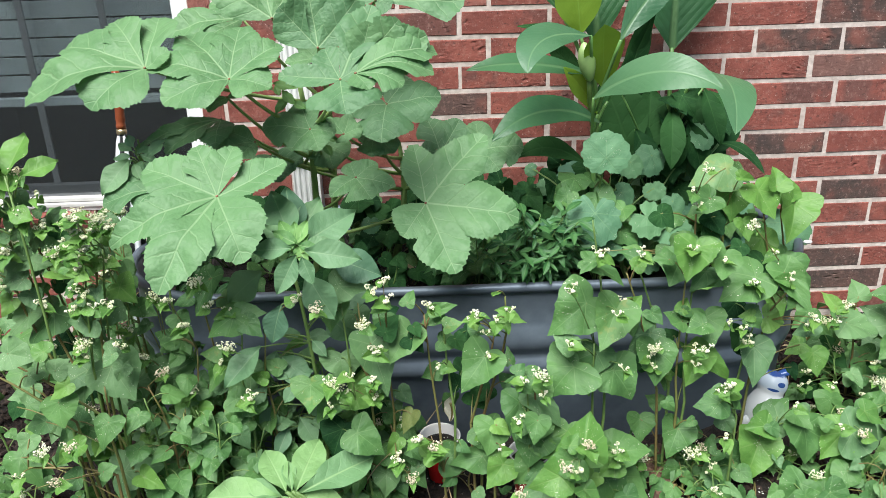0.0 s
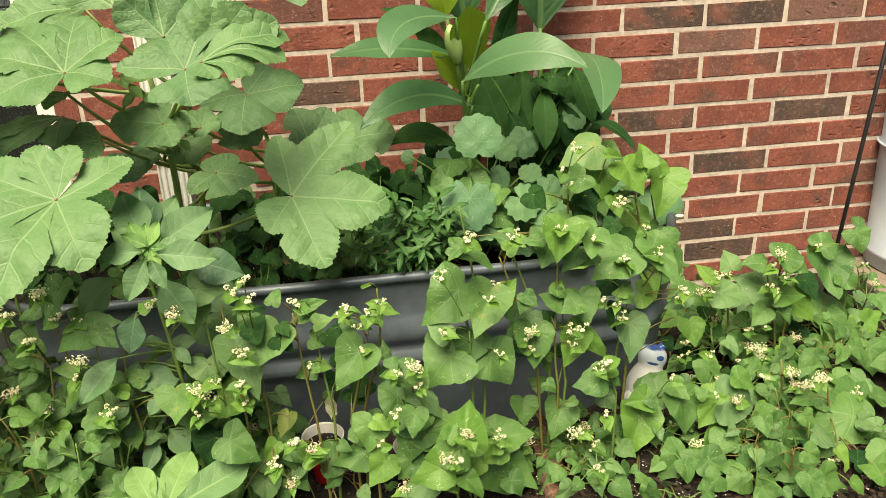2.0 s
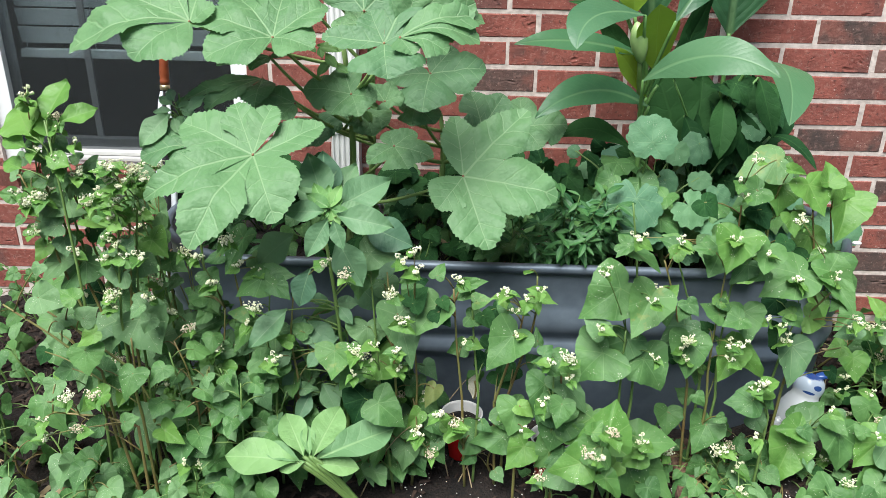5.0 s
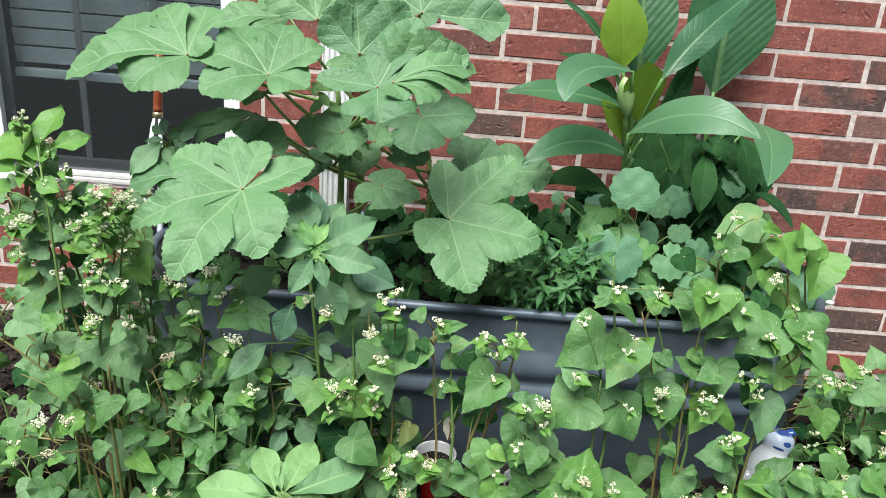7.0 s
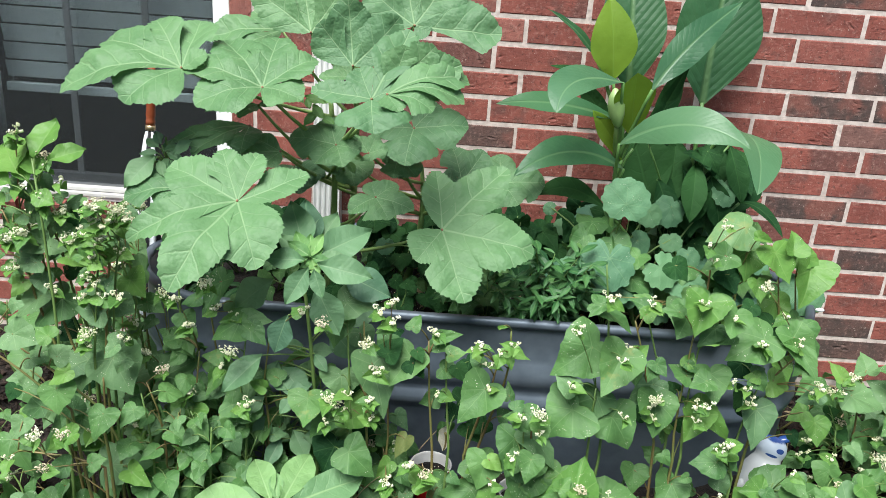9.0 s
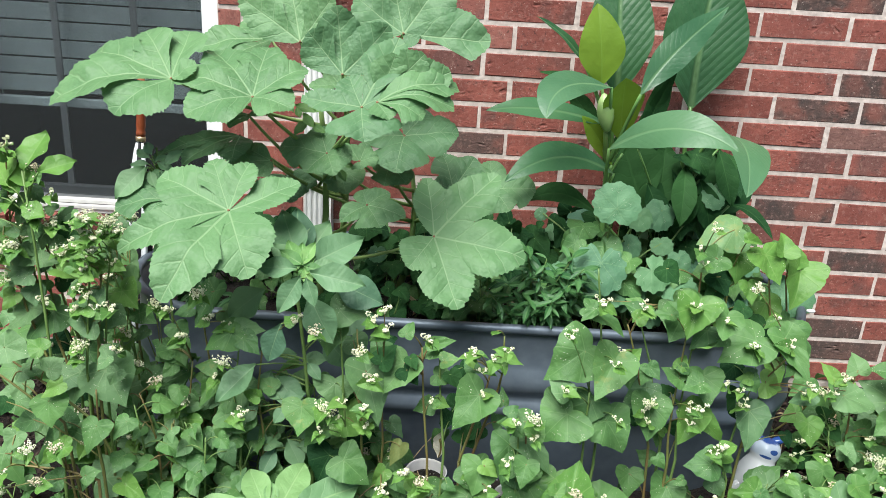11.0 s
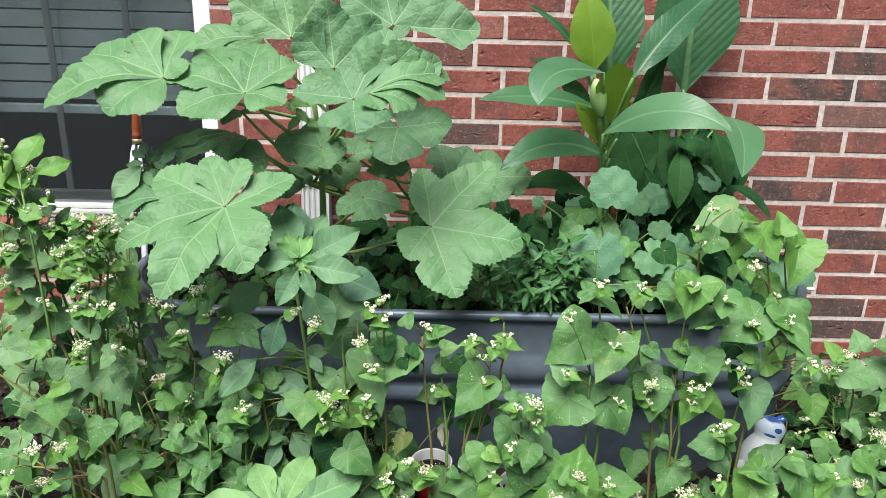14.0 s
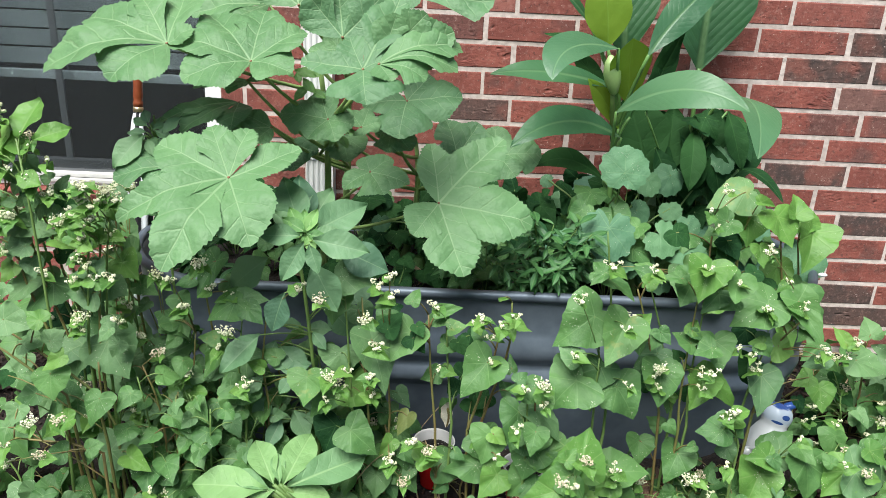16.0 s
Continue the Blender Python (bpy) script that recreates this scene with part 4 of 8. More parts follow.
canna_plant((-0.50, -0.22, 0.35), (-0.517, -0.26, 0.945), (
    ((-0.557, -0.280, 0.959), (-0.568, -0.300, 1.060), (-0.587, -0.260, 1.155), 0.058, 0.058, (0.000, -0.914, 0.406), M_CANNA_YOUNG, 0.42, 0.25),
    ((-0.500, -0.220, 0.919), (-0.513, -0.200, 1.109), (-0.515, -0.120, 1.264), 0.080, 0.089, (0.000, -0.954, 0.301), M_CANNA_RIDGED, 0.45, 0.15),
    ((-0.595, -0.240, 0.999), (-0.644, -0.260, 1.076), (-0.740, -0.300, 1.119), 0.011, 0.013, (-0.198, -0.693, 0.693), M_CANNA, 0.40, 0.30),
    ((-0.547, -0.360, 0.966), (-0.713, -0.480, 1.014), (-0.723, -0.560, 0.920), 0.043, 0.051, (-0.150, -0.699, 0.699), M_CANNA_SHEEN, 0.50, 0.10),
    ((-0.484, -0.270, 0.816), (-0.504, -0.300, 0.897), (-0.515, -0.360, 0.992), 0.054, 0.051, (0.000, -0.862, 0.507), M_CANNA_YOUNG, 0.72, 0.30),
    ((-0.474, -0.360, 0.954), (-0.419, -0.340, 1.057), (-0.252, -0.220, 1.164), 0.041, 0.041, (0.101, -0.858, 0.504), M_CANNA, 0.50, 0.08),
    ((-0.529, -0.340, 0.812), (-0.415, -0.480, 0.952), (-0.280, -0.540, 0.866), 0.052, 0.054, (0.080, -0.797, 0.598), M_CANNA_SHEEN, 0.50, 0.05),
    ((-0.519, -0.270, 0.858), (-0.706, -0.320, 0.920), (-0.846, -0.360, 0.894), 0.028, 0.031, (-0.100, -0.747, 0.657), M_CANNA, 0.50, 0.15),
    ((-0.500, -0.260, 0.752), (-0.540, -0.280, 0.825), (-0.600, -0.300, 0.884), 0.029, 0.023, (0.000, -0.862, 0.507), M_CANNA_YOUNG, 0.60, 0.25),
    ((-0.496, -0.280, 0.734), (-0.660, -0.360, 0.843), (-0.792, -0.440, 0.737), 0.039, 0.047, (-0.100, -0.747, 0.657), M_CANNA, 0.50, 0.08),
    # the next three leaves are darkened in colour to stand for shade
    ((-0.470, -0.240, 0.780), (-0.417, -0.260, 0.873), (-0.370, -0.280, 1.023), 0.020, 0.020, (0.207, -0.830, 0.518), M_SHADED_LEAF, 0.50, 0.30),
    ((-0.565, -0.240, 0.941), (-0.633, -0.260, 0.975), (-0.715, -0.280, 0.984), 0.014, 0.017, (-0.100, -0.597, 0.796), M_SHADED_LEAF, 0.50, 0.20),
    ((-0.530, -0.220, 0.833), (-0.580, -0.220, 0.885), (-0.639, -0.220, 0.948), 0.027, 0.027, (-0.105, -0.843, 0.527), M_SHADED_LEAF, 0.50, 0.20),), "canna plant with broad ribbed upright leaves and a pale bud")
canna_plant((-0.30, -0.15, 0.35), (-0.287, -0.16, 0.90), (
    ((-0.287, -0.160, 0.896), (-0.287, -0.140, 1.074), (-0.249, -0.080, 1.286), 0.107, 0.122, (0.050, -0.952, 0.301), M_CANNA_RIDGED, 0.50, 0.15),
    ((-0.241, -0.240, 0.842), (-0.196, -0.420, 0.904), (-0.234, -0.520, 0.756), 0.067, 0.062, (0.249, -0.848, 0.469), M_CANNA_SHEEN, 0.50, 0.15),
    # these two and the low leaves carry shade in their colour
    ((-0.520, -0.240, 0.611), (-0.635, -0.280, 0.710), (-0.714, -0.320, 0.658), 0.030, 0.033, (-0.100, -0.747, 0.657), M_SHADED_LEAF, 0.50, 0.10),
    ((-0.138, -0.170, 0.633), (-0.097, -0.220, 0.659), (-0.045, -0.280, 0.577), 0.022, 0.018, (0.309, -0.722, 0.619), M_SHADED_LEAF, 0.50, 0.20),), "tall canna plant with large dark paddle leaves against the bricks", (
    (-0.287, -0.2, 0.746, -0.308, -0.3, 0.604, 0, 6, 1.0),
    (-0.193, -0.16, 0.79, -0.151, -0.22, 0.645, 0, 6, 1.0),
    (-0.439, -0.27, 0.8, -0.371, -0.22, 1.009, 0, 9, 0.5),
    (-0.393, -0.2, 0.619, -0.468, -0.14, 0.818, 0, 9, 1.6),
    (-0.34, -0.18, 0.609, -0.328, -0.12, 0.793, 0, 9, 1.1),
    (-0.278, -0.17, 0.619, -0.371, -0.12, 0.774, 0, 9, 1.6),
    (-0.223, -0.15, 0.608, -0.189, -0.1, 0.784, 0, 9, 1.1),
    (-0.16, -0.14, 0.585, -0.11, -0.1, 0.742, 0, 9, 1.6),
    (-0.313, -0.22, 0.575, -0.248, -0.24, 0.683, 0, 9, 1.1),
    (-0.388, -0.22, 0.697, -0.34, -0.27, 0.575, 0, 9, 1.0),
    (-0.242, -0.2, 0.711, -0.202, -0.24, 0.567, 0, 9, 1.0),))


# ---- buckwheat ----
def bracts(rnd, p, t):
    """The small young leaves just under a flower head."""
    for i in range(rnd.choice((1, 2, 2, 3))):
        a = rnd.uniform(0, 6.28)
        d = Vector((math.cos(a), math.sin(a) - 0.3, rnd.uniform(-0.6, 0.3))).normalized()
        foot = p + Vector((0, 0, -0.008)) + d * 0.006
        hang_leaf(rnd.choice(YOUNG), leaf_matrix(foot, foot + d * rnd.uniform(0.015, 0.030), rnd.uniform(-40, 40)), t)


def buckwheat(rnd, x, y, h, lean, ground_z=0.0, spread=0.10, leaves=9, size=(0.030, 0.058), flowers=3):
    t = thing("buckwheat_plant", "buckwheat plant with heart-shaped leaves and small white flower clusters", "buckwheat plant", "buckwheat plants round the tank", at=(x, y, ground_z))
    foot = Vector((x, y, ground_z - 0.01))
    head = foot + Vector((lean[0], lean[1], h))
    line = bend(foot, head, rnd.uniform(-0.03, 0.03), 6, (1, 0.4, 0))
    stalks = [(line, 0.0035, 0.0015)]
    a = rnd.uniform(0, 6)
    for i in range(leaves):
        f = 0.28 + 0.72 * (i + 0.5) / leaves
        k = min(5, int(f * 6))
        at = line[k].lerp(line[k + 1], f * 6 - k)
        a += 2.4 + rnd.uniform(-0.4, 0.4)
        r = spread * (1.15 - 0.75 * f) * rnd.uniform(0.6, 1.2)
        out = Vector((math.cos(a), math.sin(a), 0))
        p = at + out * r + Vector((0, 0, rnd.uniform(0.0, 0.03)))
        s = rnd.uniform(*size) * (1.15 - 0.45 * f)
        d = (out + Vector((rnd.uniform(-0.5, 0.5), rnd.uniform(-0.7, 0.3), rnd.uniform(-1.0, -0.1)))).normalized()
        hang_leaf(rnd.choice(HEART if rnd.random() < 0.7 else PALE_HEART), leaf_matrix(p, p + d * s, rnd.uniform(-35, 35), 1.0, OPEN), t)
        stalks.append((bend(at, p, 0.01, 3), 0.0013, 0.001))
    for i in range(flowers):
        f = rnd.uniform(0.7, 1.0) if i else 1.0
        k = min(5, int(f * 6))
        at = line[k].lerp(line[k + 1], f * 6 - k)
        p = at + Vector((rnd.uniform(-0.03, 0.03), rnd.uniform(-0.04, 0.02), rnd.uniform(0.01, 0.04)))
        hang_leaf(rnd.choice(FLOWER), Matrix.Translation(p) @ Matrix.Rotation(rnd.uniform(0, 6), 4, "Z"), t, "flower_head")
        bracts(rnd, p, t)
        stalks.append((bend(at, p, 0.0, 2), 0.001, 0.0008))
    stems("stem", stalks, M_STEM if rnd.random() < 0.7 else M_STEM_RED, t)
    return t



def buckwheat_at(base, leaves, flowers, young=0.08):
    """A buckwheat plant whose larger leaves and flower heads have their own places."""
    t = thing("buckwheat_plant", "leafy buckwheat plant with arrow-shaped leaves and white flower heads", "buckwheat plant", "buckwheat plants round the tank", at=base)
    rnd = random.Random(len(leaves) * 31 + int(abs(base[0]) * 1000))
    base = Vector(base)
    tops = [Vector(r[0:3]) for r in leaves] + [Vector(r[0:3]) for r in flowers]
    head = max(tops, key=lambda v: v.z)
    head = base.lerp(head, 0.94)
    line = bend(base - Vector((0, 0, 0.01)), head, rnd.uniform(-0.02, 0.02), 8, (1, 0.3, 0))
    stalks = [(line, 0.0028, 0.0014)]

    def joint(p):
        away = math.hypot(p.x - base.x, p.y - base.y)
        f = min(0.98, max(0.08, (p.z - 0.03 - 0.7 * away - base.z) / max(0.05, head.z - base.z))) * 8
        k = min(7, int(f))
        return line[k].lerp(line[k + 1], f - k)

    for row in leaves:
        p, q = Vector(row[0:3]), Vector(row[3:6])
        hang_leaf(rnd.choice(YOUNG if rnd.random() < young else HEART), leaf_matrix(p, q, row[6]), t)
        stalks.append((bend(joint(p), p, 0.012, 4), 0.0016, 0.0011))
    for x, y, z, kind in flowers:
        p = Vector((x, y, z))
        hang_leaf(FLOWER[int(kind)], Matrix.Translation(p) @ Matrix.Rotation(rnd.uniform(0, 6), 4, "Z"), t, "flower_head")
        bracts(rnd, p, t)
        stalks.append((bend(joint(p), p, 0.008, 3), 0.0012, 0.0009))
    stems("stem", stalks, M_STEM_RED if rnd.random() < 0.35 else M_STEM, t)
    return t


OPEN = Vector((0, -0.68, 0.73))


OPEN = Vector((0, -0.68, 0.73))


def buckwheat_on(line, leaves, flowers):
    """A buckwheat plant on a stem given from its head to its foot; leaves: stalk's end, tip, roll, width, sort; flowers: place, sort."""
    line = [Vector(p) for p in line][::-1]
    base = line[0].copy()
    t = thing("buckwheat_plant", "leafy buckwheat plant with arrow-shaped leaves and white flower heads", "buckwheat plant", "buckwheat plants round the tank", at=base)
    rnd = random.Random(len(leaves) * 37 + int(abs(base.x) * 1000))
    line[0].z -= 0.01
    if len(line) < 2:
        line.append(base + Vector((0, 0, 0.05)))
    fine = []
    for a, b in zip(line, line[1:]):
        fine += [a.lerp(b, k / 4) for k in range(4)]
    fine.append(line[-1])
    stalks = [(fine, 0.0036, 0.0018)]

    def joint(p):
        low = [q for q in fine if q.z < p.z - 0.01] or fine[:1]
        return min(low, key=lambda q: (q - p).length + 0.5 * max(0.0, q.z - p.z + 0.05))

    for row in leaves:
        p, q = Vector(row[0:3]), Vector(row[3:6])
        # sort 2 is the heart leaf with shade put into its colour
        hang_leaf(rnd.choice((HEART, YOUNG, SHADED_HEART, WILTED, PALE_HEART)[row[8]]), leaf_matrix(p, q, row[6], row[7], OPEN), t)
        stalks.append((bend(joint(p), p, 0.010, 4), 0.0017, 0.0011))
    for x, y, z, kind in flowers:
        p = Vector((x, y, z))
        hang_leaf(FLOWER[kind], Matrix.Translation(p) @ Matrix.Rotation(rnd.uniform(0, 6), 4, "Z"), t, "flower_head")
        bracts(rnd, p, t)
        stalks.append((bend(joint(p), p, 0.008, 3), 0.0013, 0.0009))
    stems("stem", stalks, M_STEM_RED if rnd.random() < 0.6 else M_STEM, t)
    return t


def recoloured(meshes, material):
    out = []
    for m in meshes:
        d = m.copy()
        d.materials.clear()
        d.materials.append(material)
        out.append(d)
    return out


# copies of the heart leaves, coloured dark for shade inside the foliage
SHADED_HEART = recoloured(HEART[:4], M_SHADED_LEAF)
PALE_HEART = recoloured(HEART, M_BUCK_PALE)
WILTED = recoloured(HEART[6:7], plain_material("wilted_leaf", (0.16, 0.19, 0.05), (0.10, 0.15, 0.04), 30.0, 0.7))

buckwheat_on([(-1.809, -0.850, 0.711), (-1.777, -0.850, 0.620), (-1.765, -0.850, 0.532), (-1.729, -0.850, 0.397), (-1.730, -0.850, 0.252), (-1.703, -0.850, 0.000)], [
    (-1.816, -0.850, 0.706, -1.831, -0.837, 0.722, -2, 1.13, 4),
    (-1.812, -0.870, 0.625, -1.823, -0.881, 0.611, -3, 1.03, 0),
    (-1.789, -0.858, 0.747, -1.804, -0.872, 0.729, -2, 1.03, 4),
    (-1.805, -0.851, 0.656, -1.837, -0.845, 0.663, -7, 1.03, 1),
    (-1.800, -0.872, 0.603, -1.777, -0.878, 0.596, -9, 1.03, 1),
    (-1.796, -0.832, 0.697, -1.808, -0.856, 0.666, -5, 1.13, 0),
    (-1.768, -0.862, 0.759, -1.738, -0.874, 0.744, -6, 0.82, 0),
    (-1.780, -0.851, 0.678, -1.806, -0.835, 0.697, -3, 1.13, 1),
    (-1.770, -0.848, 0.768, -1.797, -0.843, 0.776, -6, 1.03, 0)], [
    (-1.788, -0.910, 0.697, 2),
    (-1.770, -0.910, 0.676, 1),
    (-1.762, -0.910, 0.677, 1),
    (-1.768, -0.910, 0.618, 0)])
buckwheat_on([(-1.782, -0.835, 0.711), (-1.750, -0.835, 0.620), (-1.738, -0.835, 0.532), (-1.702, -0.835, 0.397), (-1.703, -0.835, 0.252), (-1.689, -0.835, 0.000)], [
    (-1.784, -0.856, 0.561, -1.802, -0.876, 0.535, -13, 1.03, 1),
    (-1.752, -0.888, 0.674, -1.714, -0.893, 0.668, 8, 0.82, 4),
    (-1.737, -0.899, 0.711, -1.762, -0.901, 0.710, -4, 1.03, 4),
    (-1.777, -0.838, 0.617, -1.795, -0.872, 0.574, 9, 1.03, 4),
    (-1.761, -0.852, 0.656, -1.741, -0.835, 0.678, -11, 1.03, 4),
    (-1.738, -0.866, 0.736, -1.749, -0.880, 0.718, -8, 1.03, 4),
    (-1.742, -0.885, 0.628, -1.766, -0.903, 0.605, -7, 1.13, 4),
    (-1.716, -0.892, 0.772, -1.736, -0.877, 0.791, -5, 1.03, 4),
    (-1.728, -0.899, 0.625, -1.769, -0.907, 0.615, 0, 0.93, 4)], [
    (-1.730, -0.910, 0.885, 0),
    (-1.730, -0.910, 0.869, 2),
    (-1.731, -0.910, 0.781, 2),
    (-1.742, -0.910, 0.690, 0),
    (-1.740, -0.910, 0.690, 0)])
buckwheat_on([(-1.768, -0.820, 0.711), (-1.736, -0.820, 0.620), (-1.724, -0.820, 0.532), (-1.687, -0.820, 0.397), (-1.689, -0.820, 0.252), (-1.682, -0.820, 0.000)], [
    (-1.727, -0.860, 0.784, -1.706, -0.852, 0.794, -9, 1.03, 4),
    (-1.743, -0.843, 0.700, -1.770, -0.850, 0.691, 4, 1.03, 0),
    (-1.724, -0.881, 0.660, -1.781, -0.886, 0.653, -9, 0.93, 4),
    (-1.756, -0.849, 0.530, -1.801, -0.880, 0.491, -7, 0.82, 4),
    (-1.729, -0.881, 0.587, -1.719, -0.902, 0.560, 1, 1.24, 4),
    (-1.723, -0.860, 0.721, -1.705, -0.878, 0.697, 8, 0.93, 4),
    (-1.712, -0.865, 0.782, -1.689, -0.876, 0.767, -8, 1.03, 4),
    (-1.706, -0.883, 0.717, -1.715, -0.903, 0.692, -8, 1.03, 0),
    (-1.699, -0.893, 0.658, -1.668, -0.896, 0.655, 11, 1.03, 4)], [
    (-1.698, -0.910, 0.764, 1),
    (-1.682, -0.910, 0.841, 3),
    (-1.682, -0.910, 0.825, 2),
    (-1.684, -0.910, 0.754, 0),
    (-1.694, -0.910, 0.578, 0)])
buckwheat_on([(-1.755, -0.805, 0.711), (-1.723, -0.805, 0.620), (-1.710, -0.805, 0.532), (-1.674, -0.805, 0.397), (-1.676, -0.805, 0.252), (-1.676, -0.805, 0.000)], [
    (-1.721, -0.852, 0.625, -1.695, -0.846, 0.633, 7, 1.03, 4),
    (-1.729, -0.838, 0.571, -1.759, -0.826, 0.586, -3, 1.03, 1),
    (-1.718, -0.831, 0.689, -1.725, -0.855, 0.659, 5, 1.03, 4),
    (-1.664, -0.899, 0.761, -1.685, -0.894, 0.768, -7, 1.03, 4),
    (-1.684, -0.869, 0.685, -1.699, -0.860, 0.697, -9, 1.03, 4),
    (-1.719, -0.833, 0.520, -1.771, -0.873, 0.470, 7, 1.13, 0),
    (-1.748, -0.783, 0.426, -1.706, -0.796, 0.411, 10, 1.03, 2),
    (-1.673, -0.870, 0.725, -1.693, -0.858, 0.740, 2, 1.03, 0),
    (-1.667, -0.893, 0.637, -1.628, -0.901, 0.627, -2, 1.13, 1)], [
    (-1.665, -0.910, 0.737, 0),
    (-1.656, -0.910, 0.799, 2),
    (-1.659, -0.910, 0.739, 2),
    (-1.653, -0.910, 0.682, 1),
    (-1.650, -0.910, 0.684, 1)])
buckwheat_on([(-1.742, -0.790, 0.711), (-1.710, -0.790, 0.620), (-1.697, -0.790, 0.532), (-1.661, -0.790, 0.397), (-1.663, -0.790, 0.252), (-1.669, -0.790, 0.000)], [
    (-1.688, -0.832, 0.686, -1.654, -0.844, 0.671, 5, 1.03, 4),
    (-1.654, -0.898, 0.699, -1.670, -0.912, 0.682, 3, 1.03, 0),
    (-1.656, -0.876, 0.741, -1.646, -0.859, 0.763, -1, 0.82, 4),
    (-1.699, -0.806, 0.574, -1.732, -0.800, 0.581, 5, 1.13, 2),
    (-1.699, -0.850, 0.380, -1.643, -0.843, 0.389, -9, 1.03, 4),
    (-1.717, -0.796, 0.302, -1.674, -0.794, 0.303, 6, 1.13, 2),
    (-1.680, -0.886, 0.272, -1.750, -0.929, 0.219, -5, 1.13, 0),
    (-1.688, -0.882, 0.214, -1.653, -0.895, 0.198, 0, 1.24, 1),
    (-1.674, -0.841, 0.388, -1.689, -0.887, 0.330, -3, 1.13, 4),
    (-1.650, -0.874, 0.210, -1.687, -0.858, 0.230, -13, 1.03, 1)], [
    (-1.642, -0.910, 0.565, 0),
    (-1.639, -0.910, 0.485, 1),
    (-1.637, -0.910, 0.463, 0),
    (-1.646, -0.910, 0.263, 0),
    (-1.640, -0.910, 0.273, 2)])
buckwheat_on([(-1.599, -0.900, 0.671), (-1.613, -0.900, 0.596), (-1.632, -0.900, 0.428), (-1.634, -0.900, 0.275), (-1.626, -0.900, 0.000)], [
    (-1.648, -0.868, 0.721, -1.620, -0.890, 0.694, -12, 1.03, 2),
    (-1.623, -0.927, 0.657, -1.585, -0.941, 0.639, 11, 0.72, 1),
    (-1.659, -0.826, 0.676, -1.675, -0.846, 0.650, 3, 1.03, 4),
    (-1.618, -0.915, 0.682, -1.593, -0.930, 0.663, 13, 0.82, 1),
    (-1.617, -0.931, 0.618, -1.643, -0.938, 0.609, 0, 1.03, 0),
    (-1.635, -0.904, 0.553, -1.658, -0.893, 0.568, 1, 1.03, 1),
    (-1.623, -0.891, 0.695, -1.625, -0.917, 0.662, -14, 1.03, 0)], [
    (-1.610, -0.960, 0.716, 0),
    (-1.606, -0.960, 0.633, 2),
    (-1.586, -0.960, 0.750, 1),
    (-1.592, -0.960, 0.671, 2),
    (-1.583, -0.960, 0.749, 1)])
buckwheat_on([(-1.583, -0.885, 0.671), (-1.597, -0.885, 0.596), (-1.616, -0.885, 0.428), (-1.618, -0.885, 0.275), (-1.618, -0.885, 0.000)], [
    (-1.612, -0.878, 0.732, -1.597, -0.865, 0.750, 4, 1.03, 1),
    (-1.602, -0.895, 0.676, -1.572, -0.907, 0.661, -9, 1.03, 1),
    (-1.617, -0.891, 0.528, -1.672, -0.889, 0.530, -6, 1.13, 4),
    (-1.608, -0.889, 0.581, -1.649, -0.900, 0.567, 2, 0.93, 4),
    (-1.637, -0.840, 0.492, -1.615, -0.862, 0.464, 14, 1.03, 4),
    (-1.588, -0.903, 0.643, -1.608, -0.888, 0.662, -1, 1.03, 1),
    (-1.573, -0.948, 0.604, -1.566, -0.932, 0.624, 7, 1.03, 4)], [
    (-1.588, -0.960, 0.694, 2),
    (-1.579, -0.960, 0.768, 0),
    (-1.579, -0.960, 0.769, 0),
    (-1.586, -0.960, 0.675, 2),
    (-1.589, -0.960, 0.620, 0),
    (-1.572, -0.960, 0.736, 0)])
buckwheat_on([(-1.576, -0.870, 0.671), (-1.589, -0.870, 0.596), (-1.608, -0.870, 0.428), (-1.610, -0.870, 0.275), (-1.615, -0.870, 0.000)], [
    (-1.589, -0.892, 0.681, -1.616, -0.912, 0.656, 1, 1.03, 0),
    (-1.626, -0.901, 0.195, -1.624, -0.916, 0.176, -7, 1.24, 1),
    (-1.584, -0.917, 0.480, -1.563, -0.904, 0.497, -2, 1.03, 4),
    (-1.602, -0.886, 0.420, -1.553, -0.931, 0.363, 12, 1.30, 4),
    (-1.606, -0.927, 0.190, -1.526, -0.917, 0.202, 2, 1.24, 4),
    (-1.568, -0.947, 0.482, -1.587, -0.963, 0.462, 1, 1.03, 4),
    (-1.600, -0.845, 0.523, -1.562, -0.854, 0.512, -3, 1.24, 4),
    (-1.564, -0.921, 0.438, -1.579, -0.939, 0.416, -2, 1.03, 4)], [
    (-1.570, -0.960, 0.709, 2),
    (-1.570, -0.960, 0.708, 2),
    (-1.566, -0.960, 0.735, 0),
    (-1.577, -0.960, 0.596, 2),
    (-1.546, -0.960, 0.596, 0),
    (-1.543, -0.960, 0.510, 0)])
buckwheat_on([(-1.816, -0.980, 0.495), (-1.740, -0.980, 0.436), (-1.649, -0.980, 0.354), (-1.639, -0.980, 0.239), (-1.607, -0.980, 0.000)], [
    (-1.724, -1.013, 0.530, -1.670, -1.021, 0.520, 5, 1.24, 4),
    (-1.781, -0.937, 0.366, -1.790, -0.954, 0.344, 1, 1.24, 2),
    (-1.721, -0.997, 0.586, -1.729, -1.012, 0.567, 10, 1.24, 4),
    (-1.764, -0.904, 0.389, -1.775, -0.930, 0.357, -9, 1.13, 4),
    (-1.719, -0.976, 0.459, -1.682, -0.972, 0.465, -11, 1.03, 4),
    (-1.721, -0.948, 0.452, -1.683, -0.959, 0.438, 8, 1.03, 0)], [])
